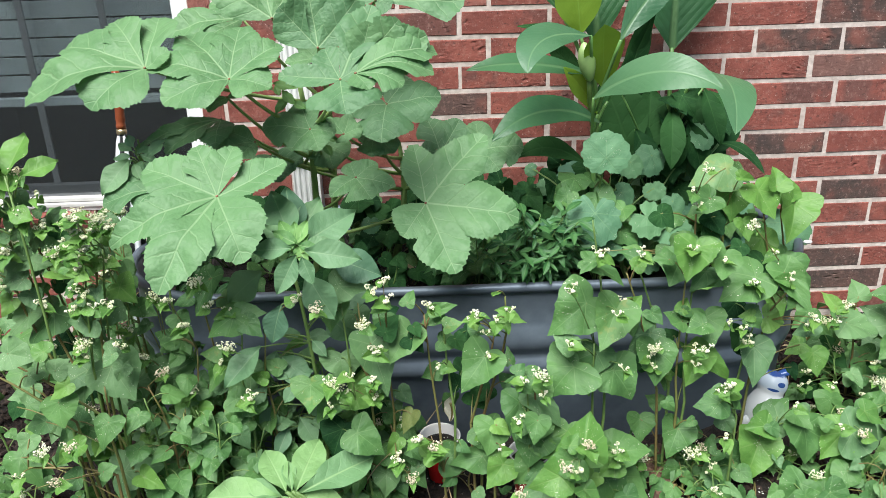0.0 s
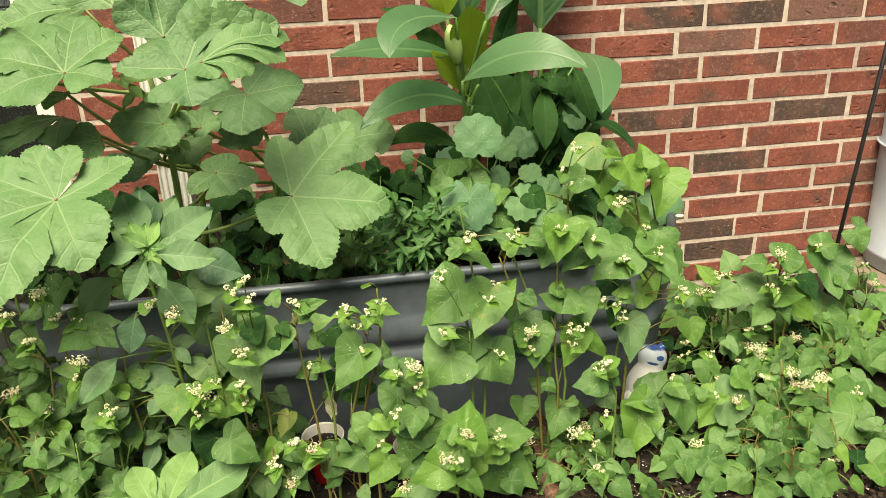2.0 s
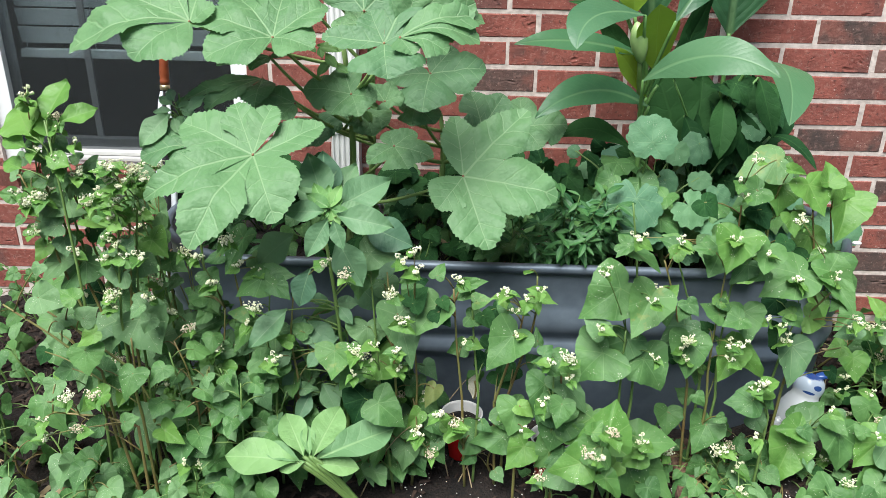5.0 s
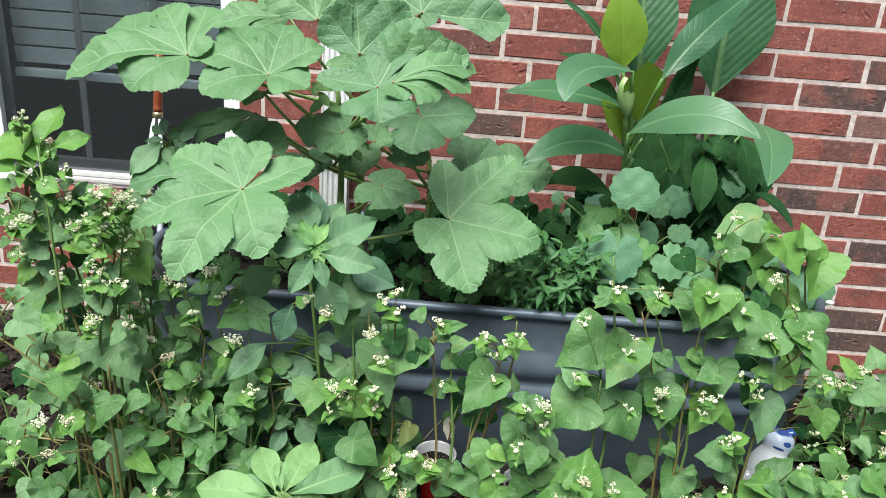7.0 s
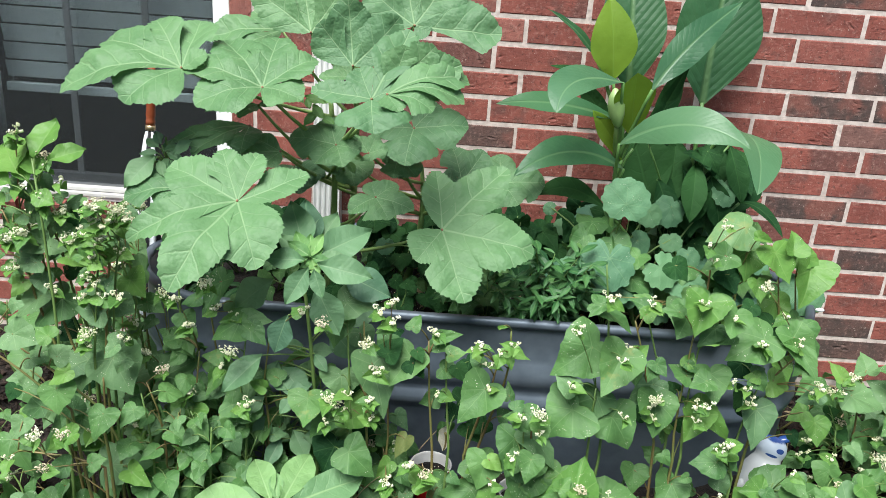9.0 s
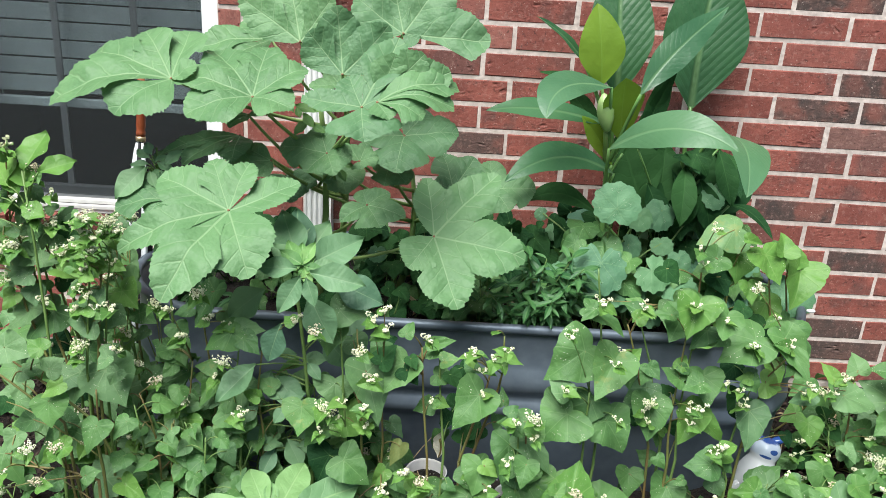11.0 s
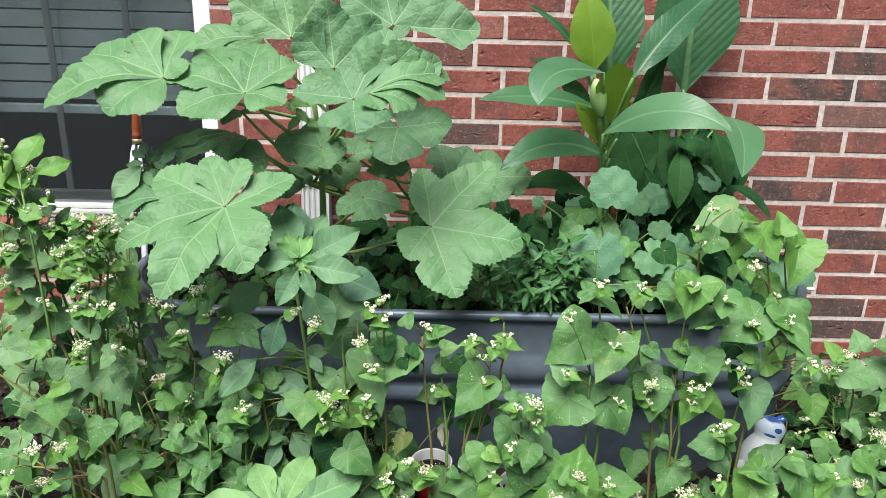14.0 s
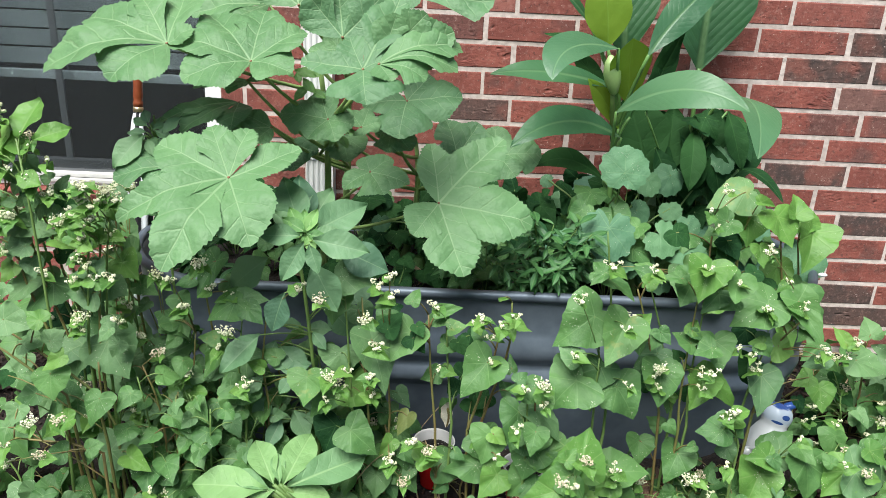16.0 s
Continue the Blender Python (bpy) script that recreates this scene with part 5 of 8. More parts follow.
buckwheat_on([(-1.768, -0.965, 0.495), (-1.692, -0.965, 0.436), (-1.601, -0.965, 0.354), (-1.590, -0.965, 0.239), (-1.583, -0.965, 0.000)], [
    (-1.748, -0.910, 0.310, -1.792, -0.918, 0.301, -1, 1.24, 0),
    (-1.650, -1.028, 0.539, -1.681, -1.018, 0.552, -4, 1.03, 1),
    (-1.662, -1.003, 0.414, -1.654, -1.035, 0.374, 13, 1.24, 0),
    (-1.658, -0.993, 0.478, -1.634, -0.978, 0.498, 9, 1.13, 4),
    (-1.638, -1.004, 0.452, -1.669, -1.020, 0.432, -10, 0.82, 1),
    (-1.663, -0.943, 0.331, -1.686, -0.918, 0.362, 4, 1.03, 0),
    (-1.584, -0.988, 0.355, -1.596, -1.020, 0.314, -4, 1.03, 0)], [])
buckwheat_on([(-1.609, -0.920, 0.394), (-1.612, -0.920, 0.303), (-1.590, -0.920, 0.247), (-1.588, -0.920, 0.180), (-1.588, -0.920, 0.000)], [
    (-1.623, -0.848, 0.194, -1.659, -0.859, 0.180, -11, 1.03, 1),
    (-1.551, -0.960, 0.201, -1.505, -0.976, 0.181, -3, 1.03, 1)], [])
buckwheat_on([(-1.753, -1.000, 0.266), (-1.645, -1.000, 0.259), (-1.585, -1.000, 0.239), (-1.585, -1.000, 0.000)], [
    (-1.776, -0.978, 0.274, -1.729, -1.020, 0.221, 2, 0.82, 0),
    (-1.749, -0.978, 0.318, -1.756, -1.000, 0.290, -10, 1.24, 4),
    (-1.758, -0.960, 0.247, -1.722, -0.977, 0.225, 13, 1.03, 0),
    (-1.653, -1.022, 0.252, -1.696, -1.026, 0.246, -5, 1.03, 0),
    (-1.638, -1.014, 0.318, -1.693, -1.033, 0.294, 1, 0.72, 1),
    (-1.592, -1.036, 0.276, -1.565, -1.030, 0.285, 6, 1.03, 0)], [
    (-1.737, -1.060, 0.294, 2),
    (-1.738, -1.060, 0.254, 0),
    (-1.682, -1.060, 0.347, 1),
    (-1.673, -1.060, 0.273, 3),
    (-1.630, -1.060, 0.353, 3)])
buckwheat_on([(-1.630, -0.750, 0.631), (-1.625, -0.750, 0.566), (-1.602, -0.750, 0.489), (-1.588, -0.750, 0.282), (-1.588, -0.750, 0.133), (-1.581, -0.750, 0.000)], [
    (-1.652, -0.730, 0.650, -1.612, -0.735, 0.643, 3, 1.03, 1),
    (-1.639, -0.734, 0.623, -1.608, -0.746, 0.607, -10, 1.03, 4),
    (-1.614, -0.768, 0.663, -1.592, -0.790, 0.636, 13, 0.93, 1),
    (-1.595, -0.769, 0.698, -1.571, -0.775, 0.690, 0, 1.03, 4),
    (-1.593, -0.792, 0.554, -1.556, -0.813, 0.528, -3, 1.24, 1),
    (-1.599, -0.784, 0.431, -1.588, -0.798, 0.414, 1, 0.93, 1),
    (-1.595, -0.794, 0.441, -1.571, -0.783, 0.455, -13, 1.03, 4),
    (-1.616, -0.785, 0.227, -1.590, -0.773, 0.241, 4, 0.82, 1)], [
    (-1.611, -0.810, 0.689, 0),
    (-1.604, -0.810, 0.711, 1),
    (-1.602, -0.810, 0.712, 1),
    (-1.601, -0.810, 0.628, 2),
    (-1.590, -0.810, 0.695, 0),
    (-1.596, -0.810, 0.620, 2),
    (-1.588, -0.810, 0.696, 0)])
buckwheat_on([(-1.623, -0.735, 0.631), (-1.618, -0.735, 0.566), (-1.595, -0.735, 0.489), (-1.581, -0.735, 0.282), (-1.581, -0.735, 0.133), (-1.578, -0.735, 0.000)], [
    (-1.612, -0.765, 0.307, -1.566, -0.721, 0.363, -3, 0.82, 4),
    (-1.594, -0.736, 0.551, -1.644, -0.750, 0.533, 12, 1.24, 0),
    (-1.608, -0.723, 0.371, -1.562, -0.747, 0.342, 6, 0.82, 4),
    (-1.625, -0.724, 0.145, -1.674, -0.734, 0.133, -8, 0.82, 4),
    (-1.578, -0.753, 0.486, -1.536, -0.766, 0.470, 5, 1.03, 0),
    (-1.592, -0.735, 0.250, -1.658, -0.747, 0.236, -12, 1.24, 4),
    (-1.602, -0.725, 0.162, -1.548, -0.716, 0.174, 8, 0.82, 0),
    (-1.597, -0.740, 0.152, -1.600, -0.773, 0.110, 10, 0.82, 0)], [
    (-1.601, -0.810, 0.491, 1),
    (-1.582, -0.810, 0.466, 0),
    (-1.585, -0.810, 0.367, 2),
    (-1.592, -0.810, 0.245, 0),
    (-1.593, -0.810, 0.211, 0),
    (-1.569, -0.810, 0.398, 0),
    (-1.580, -0.810, 0.179, 2)])
buckwheat_on([(-1.545, -0.720, 0.282), (-1.545, -0.720, 0.133), (-1.560, -0.720, 0.000)], [
    (-1.568, -0.751, 0.443, -1.591, -0.766, 0.424, 3, 1.03, 4),
    (-1.553, -0.795, 0.144, -1.543, -0.833, 0.096, 4, 1.29, 4),
    (-1.555, -0.743, 0.308, -1.479, -0.715, 0.343, -5, 0.82, 0),
    (-1.539, -0.785, 0.326, -1.465, -0.755, 0.365, 4, 1.03, 0),
    (-1.533, -0.763, 0.391, -1.509, -0.771, 0.381, 14, 1.03, 0),
    (-1.557, -0.735, 0.175, -1.568, -0.760, 0.143, 7, 1.03, 2),
    (-1.517, -0.770, 0.328, -1.471, -0.744, 0.361, 14, 0.82, 0),
    (-1.511, -0.777, 0.281, -1.527, -0.790, 0.263, -5, 1.03, 4)], [
    (-1.564, -0.810, 0.396, 0),
    (-1.567, -0.810, 0.228, 2),
    (-1.571, -0.810, 0.103, 2),
    (-1.568, -0.810, 0.073, 2),
    (-1.521, -0.810, 0.539, 1),
    (-1.513, -0.810, 0.519, 2),
    (-1.521, -0.810, 0.361, 2),
    (-1.503, -0.810, 0.068, 0)])
buckwheat_on([(-1.338, -0.860, 0.468), (-1.351, -0.860, 0.359), (-1.339, -0.860, 0.261), (-1.344, -0.860, 0.166), (-1.341, -0.860, 0.000)], [
    (-1.365, -0.879, 0.326, -1.318, -0.894, 0.307, 3, 1.03, 0),
    (-1.370, -0.857, 0.290, -1.383, -0.884, 0.255, -4, 1.24, 0),
    (-1.345, -0.876, 0.517, -1.408, -0.899, 0.489, -1, 0.93, 0),
    (-1.334, -0.867, 0.519, -1.279, -0.866, 0.520, 12, 0.72, 4),
    (-1.341, -0.845, 0.318, -1.411, -0.871, 0.285, 9, 1.03, 0),
    (-1.323, -0.876, 0.504, -1.288, -0.895, 0.479, 6, 0.93, 0)], [
    (-1.353, -0.920, 0.473, 1),
    (-1.333, -0.920, 0.352, 2)])
buckwheat_on([(-1.293, -0.845, 0.468), (-1.306, -0.845, 0.359), (-1.295, -0.845, 0.261), (-1.299, -0.845, 0.166), (-1.319, -0.845, 0.000)], [
    (-1.347, -0.771, 0.231, -1.319, -0.794, 0.202, -5, 1.03, 0),
    (-1.299, -0.877, 0.372, -1.333, -0.871, 0.379, -14, 1.03, 1),
    (-1.273, -0.850, 0.379, -1.308, -0.838, 0.395, -1, 1.03, 0),
    (-1.277, -0.792, 0.232, -1.314, -0.783, 0.244, 7, 1.03, 4),
    (-1.265, -0.803, 0.285, -1.301, -0.794, 0.297, 3, 1.03, 0),
    (-1.239, -0.778, 0.395, -1.277, -0.787, 0.384, 9, 0.82, 1),
    (-1.206, -0.884, 0.358, -1.205, -0.921, 0.311, 10, 1.30, 0)], [
    (-1.319, -0.920, 0.360, 0),
    (-1.212, -0.920, 0.573, 0)])
buckwheat_on([(-1.453, -0.800, 0.404), (-1.473, -0.800, 0.234), (-1.478, -0.800, 0.145), (-1.466, -0.800, 0.000)], [
    (-1.503, -0.781, 0.419, -1.553, -0.769, 0.434, -3, 1.03, 0),
    (-1.501, -0.773, 0.419, -1.466, -0.800, 0.385, -1, 1.03, 0),
    (-1.477, -0.817, 0.490, -1.455, -0.840, 0.461, 1, 1.24, 0),
    (-1.482, -0.822, 0.307, -1.422, -0.823, 0.307, -3, 1.03, 0),
    (-1.499, -0.776, 0.235, -1.495, -0.812, 0.191, 4, 1.30, 4),
    (-1.487, -0.781, 0.415, -1.468, -0.801, 0.389, -9, 1.03, 0),
    (-1.474, -0.803, 0.294, -1.512, -0.810, 0.286, -7, 0.82, 1),
    (-1.487, -0.785, 0.120, -1.515, -0.753, 0.161, -5, 0.82, 1),
    (-1.460, -0.843, 0.287, -1.488, -0.878, 0.242, 8, 1.24, 1)], [
    (-1.476, -0.860, 0.552, 0),
    (-1.476, -0.860, 0.157, 1),
    (-1.463, -0.860, 0.341, 0),
    (-1.452, -0.860, 0.494, 0),
    (-1.461, -0.860, 0.340, 1),
    (-1.452, -0.860, 0.494, 0)])
buckwheat_on([(-1.438, -0.785, 0.560), (-1.422, -0.785, 0.404), (-1.443, -0.785, 0.234), (-1.447, -0.785, 0.145), (-1.451, -0.785, 0.000)], [
    (-1.457, -0.846, 0.181, -1.427, -0.866, 0.156, -8, 0.93, 1),
    (-1.448, -0.815, 0.532, -1.484, -0.822, 0.524, 4, 0.72, 0),
    (-1.473, -0.765, 0.304, -1.441, -0.785, 0.279, 12, 1.03, 0),
    (-1.450, -0.839, 0.318, -1.419, -0.837, 0.319, -2, 0.82, 4),
    (-1.470, -0.722, 0.226, -1.425, -0.738, 0.205, 8, 1.13, 4),
    (-1.444, -0.724, 0.272, -1.417, -0.708, 0.292, -11, 1.03, 0),
    (-1.401, -0.836, 0.411, -1.440, -0.834, 0.413, -4, 0.93, 0),
    (-1.404, -0.787, 0.563, -1.441, -0.838, 0.499, 3, 0.62, 0),
    (-1.402, -0.813, 0.377, -1.429, -0.853, 0.326, -9, 0.62, 1),
    (-1.390, -0.761, 0.506, -1.353, -0.774, 0.489, -4, 1.03, 4)], [
    (-1.458, -0.860, 0.132, 0),
    (-1.418, -0.860, 0.589, 0),
    (-1.416, -0.860, 0.587, 1),
    (-1.396, -0.860, 0.539, 0),
    (-1.390, -0.860, 0.404, 2),
    (-1.360, -0.860, 0.526, 2)])
buckwheat_on([(-1.129, -0.880, 0.532), (-1.121, -0.880, 0.391), (-1.114, -0.880, 0.255), (-1.089, -0.880, 0.000)], [
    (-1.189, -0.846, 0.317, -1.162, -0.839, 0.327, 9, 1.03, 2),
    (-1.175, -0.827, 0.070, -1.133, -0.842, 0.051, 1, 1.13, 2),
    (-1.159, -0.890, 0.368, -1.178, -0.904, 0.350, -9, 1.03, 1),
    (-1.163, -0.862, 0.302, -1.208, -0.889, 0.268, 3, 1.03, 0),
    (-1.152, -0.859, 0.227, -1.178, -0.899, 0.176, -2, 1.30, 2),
    (-1.150, -0.869, 0.536, -1.155, -0.906, 0.489, 0, 1.03, 0),
    (-1.141, -0.860, 0.403, -1.136, -0.894, 0.361, -8, 1.30, 4),
    (-1.132, -0.870, 0.572, -1.068, -0.870, 0.572, -1, 0.93, 4),
    (-1.114, -0.925, 0.263, -1.056, -0.953, 0.228, 3, 1.24, 0)], [
    (-1.170, -0.940, 0.560, 3),
    (-1.160, -0.940, 0.341, 2),
    (-1.152, -0.940, 0.394, 1),
    (-1.145, -0.940, 0.384, 1),
    (-1.129, -0.940, 0.374, 2),
    (-1.117, -0.940, 0.411, 2)])
buckwheat_on([(-1.098, -0.865, 0.532), (-1.090, -0.865, 0.391), (-1.083, -0.865, 0.255), (-1.073, -0.865, 0.000)], [
    (-1.121, -0.863, 0.326, -1.062, -0.879, 0.305, 4, 1.24, 1),
    (-1.110, -0.906, 0.167, -1.133, -0.923, 0.146, -3, 1.24, 1),
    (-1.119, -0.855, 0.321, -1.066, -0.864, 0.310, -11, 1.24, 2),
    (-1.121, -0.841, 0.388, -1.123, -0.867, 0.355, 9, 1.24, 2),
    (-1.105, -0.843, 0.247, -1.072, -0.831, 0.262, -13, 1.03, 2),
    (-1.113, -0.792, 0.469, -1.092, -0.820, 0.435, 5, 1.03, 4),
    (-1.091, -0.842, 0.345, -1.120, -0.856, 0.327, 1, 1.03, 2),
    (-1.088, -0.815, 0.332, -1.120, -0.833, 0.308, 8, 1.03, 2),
    (-1.075, -0.884, 0.447, -1.040, -0.950, 0.363, -8, 0.82, 4),
    (-1.067, -0.882, 0.420, -1.046, -0.930, 0.360, -9, 0.72, 0)], [
    (-1.084, -0.940, 0.522, 1),
    (-1.074, -0.940, 0.398, 2),
    (-1.074, -0.940, 0.398, 2),
    (-1.069, -0.940, 0.357, 2),
    (-1.063, -0.940, 0.467, 0),
    (-1.062, -0.940, 0.466, 0)])
buckwheat_on([(-1.046, -0.850, 0.391), (-1.039, -0.850, 0.255), (-1.051, -0.850, 0.000)], [
    (-1.063, -0.797, 0.228, -1.087, -0.815, 0.205, 2, 1.03, 2),
    (-1.049, -0.839, 0.122, -1.085, -0.857, 0.098, 7, 1.24, 2),
    (-1.044, -0.905, 0.485, -1.017, -0.881, 0.515, -9, 1.03, 2),
    (-1.045, -0.876, 0.506, -1.069, -0.900, 0.476, -11, 1.03, 0),
    (-1.034, -0.879, 0.206, -1.058, -0.900, 0.180, -11, 1.03, 1),
    (-1.044, -0.862, 0.503, -1.015, -0.852, 0.516, 3, 1.03, 2),
    (-1.010, -0.855, 0.168, -0.999, -0.881, 0.135, 3, 1.13, 0),
    (-1.008, -0.873, 0.176, -0.980, -0.886, 0.160, -11, 1.03, 0),
    (-1.002, -0.871, 0.266, -1.023, -0.898, 0.232, -2, 0.72, 3),
    (-0.992, -0.871, 0.128, -1.011, -0.888, 0.107, 13, 1.03, 4)], [
    (-1.060, -0.940, 0.595, 0),
    (-1.035, -0.940, 0.207, 0),
    (-1.032, -0.940, 0.200, 0),
    (-1.039, -0.940, 0.615, 0),
    (-1.037, -0.940, 0.573, 2),
    (-1.036, -0.940, 0.575, 0),
    (-1.004, -0.940, 0.150, 3)])
buckwheat_on([(-0.966, -0.870, 0.503), (-0.957, -0.870, 0.374), (-0.943, -0.870, 0.243), (-0.931, -0.870, 0.000)], [
    (-1.000, -0.888, 0.474, -1.040, -0.929, 0.422, 3, 1.03, 0),
    (-0.995, -0.902, 0.466, -0.967, -0.919, 0.444, 2, 1.03, 2),
    (-0.998, -0.888, 0.539, -0.986, -0.869, 0.563, -4, 1.03, 0),
    (-0.987, -0.905, 0.494, -0.973, -0.918, 0.477, -2, 1.03, 2),
    (-0.968, -0.913, 0.187, -0.921, -0.903, 0.200, -6, 0.93, 1),
    (-0.950, -0.868, 0.162, -0.986, -0.879, 0.149, -12, 1.03, 0),
    (-0.946, -0.851, 0.359, -0.982, -0.857, 0.350, 1, 1.13, 0),
    (-0.924, -0.849, 0.132, -0.848, -0.850, 0.130, -6, 1.03, 0),
    (-0.944, -0.863, 0.507, -0.894, -0.855, 0.517, 7, 0.62, 0)], [
    (-0.989, -0.930, 0.243, 0),
    (-0.989, -0.930, 0.248, 0),
    (-0.957, -0.930, 0.218, 2)])
buckwheat_on([(-0.931, -0.855, 0.503), (-0.922, -0.855, 0.374), (-0.908, -0.855, 0.243), (-0.914, -0.855, 0.000)], [
    (-0.939, -0.852, 0.491, -0.978, -0.866, 0.474, -4, 0.93, 0),
    (-0.931, -0.851, 0.429, -0.892, -0.857, 0.422, -7, 1.13, 0),
    (-0.928, -0.862, 0.373, -0.900, -0.867, 0.367, -6, 1.13, 1),
    (-0.920, -0.899, 0.490, -0.887, -0.895, 0.495, -11, 1.13, 0),
    (-0.898, -0.885, 0.190, -0.876, -0.894, 0.180, -8, 1.03, 0),
    (-0.900, -0.831, 0.308, -0.915, -0.809, 0.336, -11, 1.03, 2),
    (-0.903, -0.857, 0.437, -0.882, -0.875, 0.414, 1, 1.03, 2),
    (-0.887, -0.790, 0.323, -0.844, -0.775, 0.341, -3, 1.03, 2),
    (-0.880, -0.829, 0.439, -0.853, -0.848, 0.416, -1, 1.03, 2)], [
    (-0.955, -0.930, 0.223, 3),
    (-0.954, -0.930, 0.553, 0),
    (-0.942, -0.930, 0.416, 2)])
buckwheat_on([(-0.822, -0.850, 0.445), (-0.829, -0.850, 0.396), (-0.848, -0.850, 0.324), (-0.874, -0.850, 0.222), (-0.865, -0.850, 0.000)], [
    (-0.866, -0.800, 0.262, -0.837, -0.821, 0.236, -10, 1.24, 2),
    (-0.861, -0.847, 0.200, -0.879, -0.862, 0.182, -6, 1.03, 0),
    (-0.854, -0.840, 0.191, -0.877, -0.857, 0.170, -3, 1.03, 0),
    (-0.852, -0.881, 0.157, -0.932, -0.886, 0.151, 7, 0.82, 0),
    (-0.867, -0.872, 0.478, -0.859, -0.881, 0.467, -9, 1.24, 1),
    (-0.842, -0.857, 0.209, -0.806, -0.891, 0.167, -6, 1.30, 0),
    (-0.858, -0.860, 0.452, -0.880, -0.841, 0.475, 4, 0.82, 0)], [
    (-0.871, -0.910, 0.514, 0),
    (-0.850, -0.910, 0.245, 2),
    (-0.862, -0.910, 0.521, 2)])
buckwheat_on([(-0.799, -0.835, 0.521), (-0.795, -0.835, 0.445), (-0.802, -0.835, 0.396), (-0.821, -0.835, 0.324), (-0.847, -0.835, 0.222), (-0.852, -0.835, 0.000)], [
    (-0.835, -0.812, 0.283, -0.866, -0.829, 0.261, 10, 1.03, 2),
    (-0.845, -0.893, 0.414, -0.900, -0.937, 0.358, 2, 1.08, 0),
    (-0.825, -0.873, 0.542, -0.808, -0.870, 0.547, -8, 0.62, 1),
    (-0.807, -0.846, 0.468, -0.830, -0.860, 0.450, 7, 1.03, 1),
    (-0.790, -0.838, 0.314, -0.812, -0.822, 0.333, -7, 1.03, 0),
    (-0.804, -0.899, 0.487, -0.797, -0.911, 0.473, -7, 1.24, 1),
    (-0.798, -0.854, 0.483, -0.754, -0.862, 0.473, -6, 0.72, 1),
    (-0.792, -0.873, 0.389, -0.795, -0.853, 0.415, 11, 0.72, 0)], [
    (-0.844, -0.910, 0.480, 2),
    (-0.840, -0.910, 0.426, 2),
    (-0.824, -0.910, 0.507, 2),
    (-0.797, -0.910, 0.528, 2)])
buckwheat_on([(-0.625, -0.900, 0.439), (-0.623, -0.900, 0.325), (-0.621, -0.900, 0.256), (-0.620, -0.900, 0.000)], [
    (-0.678, -0.930, 0.450, -0.712, -0.912, 0.474, -3, 1.13, 4),
    (-0.668, -0.919, 0.396, -0.730, -0.952, 0.355, 9, 1.24, 0),
    (-0.626, -0.944, 0.144, -0.657, -0.964, 0.119, -4, 1.03, 1),
    (-0.649, -0.932, 0.374, -0.642, -0.953, 0.348, 14, 1.03, 1),
    (-0.598, -0.902, 0.123, -0.536, -0.955, 0.056, -11, 1.24, 0),
    (-0.643, -0.891, 0.526, -0.723, -0.930, 0.477, -11, 1.03, 0),
    (-0.598, -0.906, 0.197, -0.598, -0.882, 0.226, 13, 0.93, 1),
    (-0.617, -0.886, 0.410, -0.646, -0.924, 0.362, 8, 1.13, 0)], [
    (-0.687, -0.960, 0.475, 2),
    (-0.689, -0.960, 0.592, 0),
    (-0.641, -0.960, 0.265, 1),
    (-0.579, -0.960, 0.220, 0)])
buckwheat_on([(-0.637, -0.885, 0.699), (-0.617, -0.885, 0.582), (-0.598, -0.885, 0.439), (-0.595, -0.885, 0.325), (-0.593, -0.885, 0.256), (-0.606, -0.885, 0.000)], [
    (-0.645, -0.924, 0.627, -0.572, -0.944, 0.601, -10, 0.62, 0),
    (-0.645, -0.939, 0.638, -0.674, -0.954, 0.620, 10, 0.82, 0),
    (-0.573, -0.899, 0.170, -0.479, -0.896, 0.173, -12, 1.03, 0),
    (-0.578, -0.942, 0.169, -0.613, -0.958, 0.149, -7, 1.13, 1),
    (-0.555, -0.883, 0.089, -0.478, -0.926, 0.036, 0, 0.82, 0),
    (-0.582, -0.899, 0.373, -0.538, -0.937, 0.325, -4, 1.30, 0),
    (-0.548, -0.938, 0.084, -0.522, -0.962, 0.054, -11, 1.03, 0),
    (-0.584, -0.903, 0.514, -0.627, -0.956, 0.446, -4, 0.93, 0)], [
    (-0.635, -0.960, 0.662, 0),
    (-0.574, -0.960, 0.197, 2),
    (-0.598, -0.960, 0.538, 2),
    (-0.577, -0.960, 0.416, 2)])
buckwheat_on([(-0.542, -0.800, 0.547), (-0.509, -0.800, 0.454), (-0.483, -0.800, 0.355), (-0.456, -0.800, 0.255), (-0.439, -0.800, 0.000)], [
    (-0.515, -0.847, 0.035, -0.478, -0.836, 0.049, 12, 1.03, 1),
    (-0.544, -0.835, 0.477, -0.504, -0.813, 0.504, 10, 0.72, 1),
    (-0.533, -0.808, 0.455, -0.519, -0.840, 0.414, -10, 1.13, 0),
    (-0.486, -0.791, 0.173, -0.489, -0.826, 0.129, -9, 1.29, 0),
    (-0.472, -0.742, 0.291, -0.505, -0.730, 0.307, -13, 1.03, 2),
    (-0.527, -0.823, 0.572, -0.495, -0.810, 0.587, 7, 0.93, 1),
    (-0.508, -0.776, 0.562, -0.548, -0.757, 0.585, 1, 0.93, 0)], [
    (-0.559, -0.860, 0.510, 0),
    (-0.496, -0.860, 0.092, 3),
    (-0.493, -0.860, 0.117, 1)])
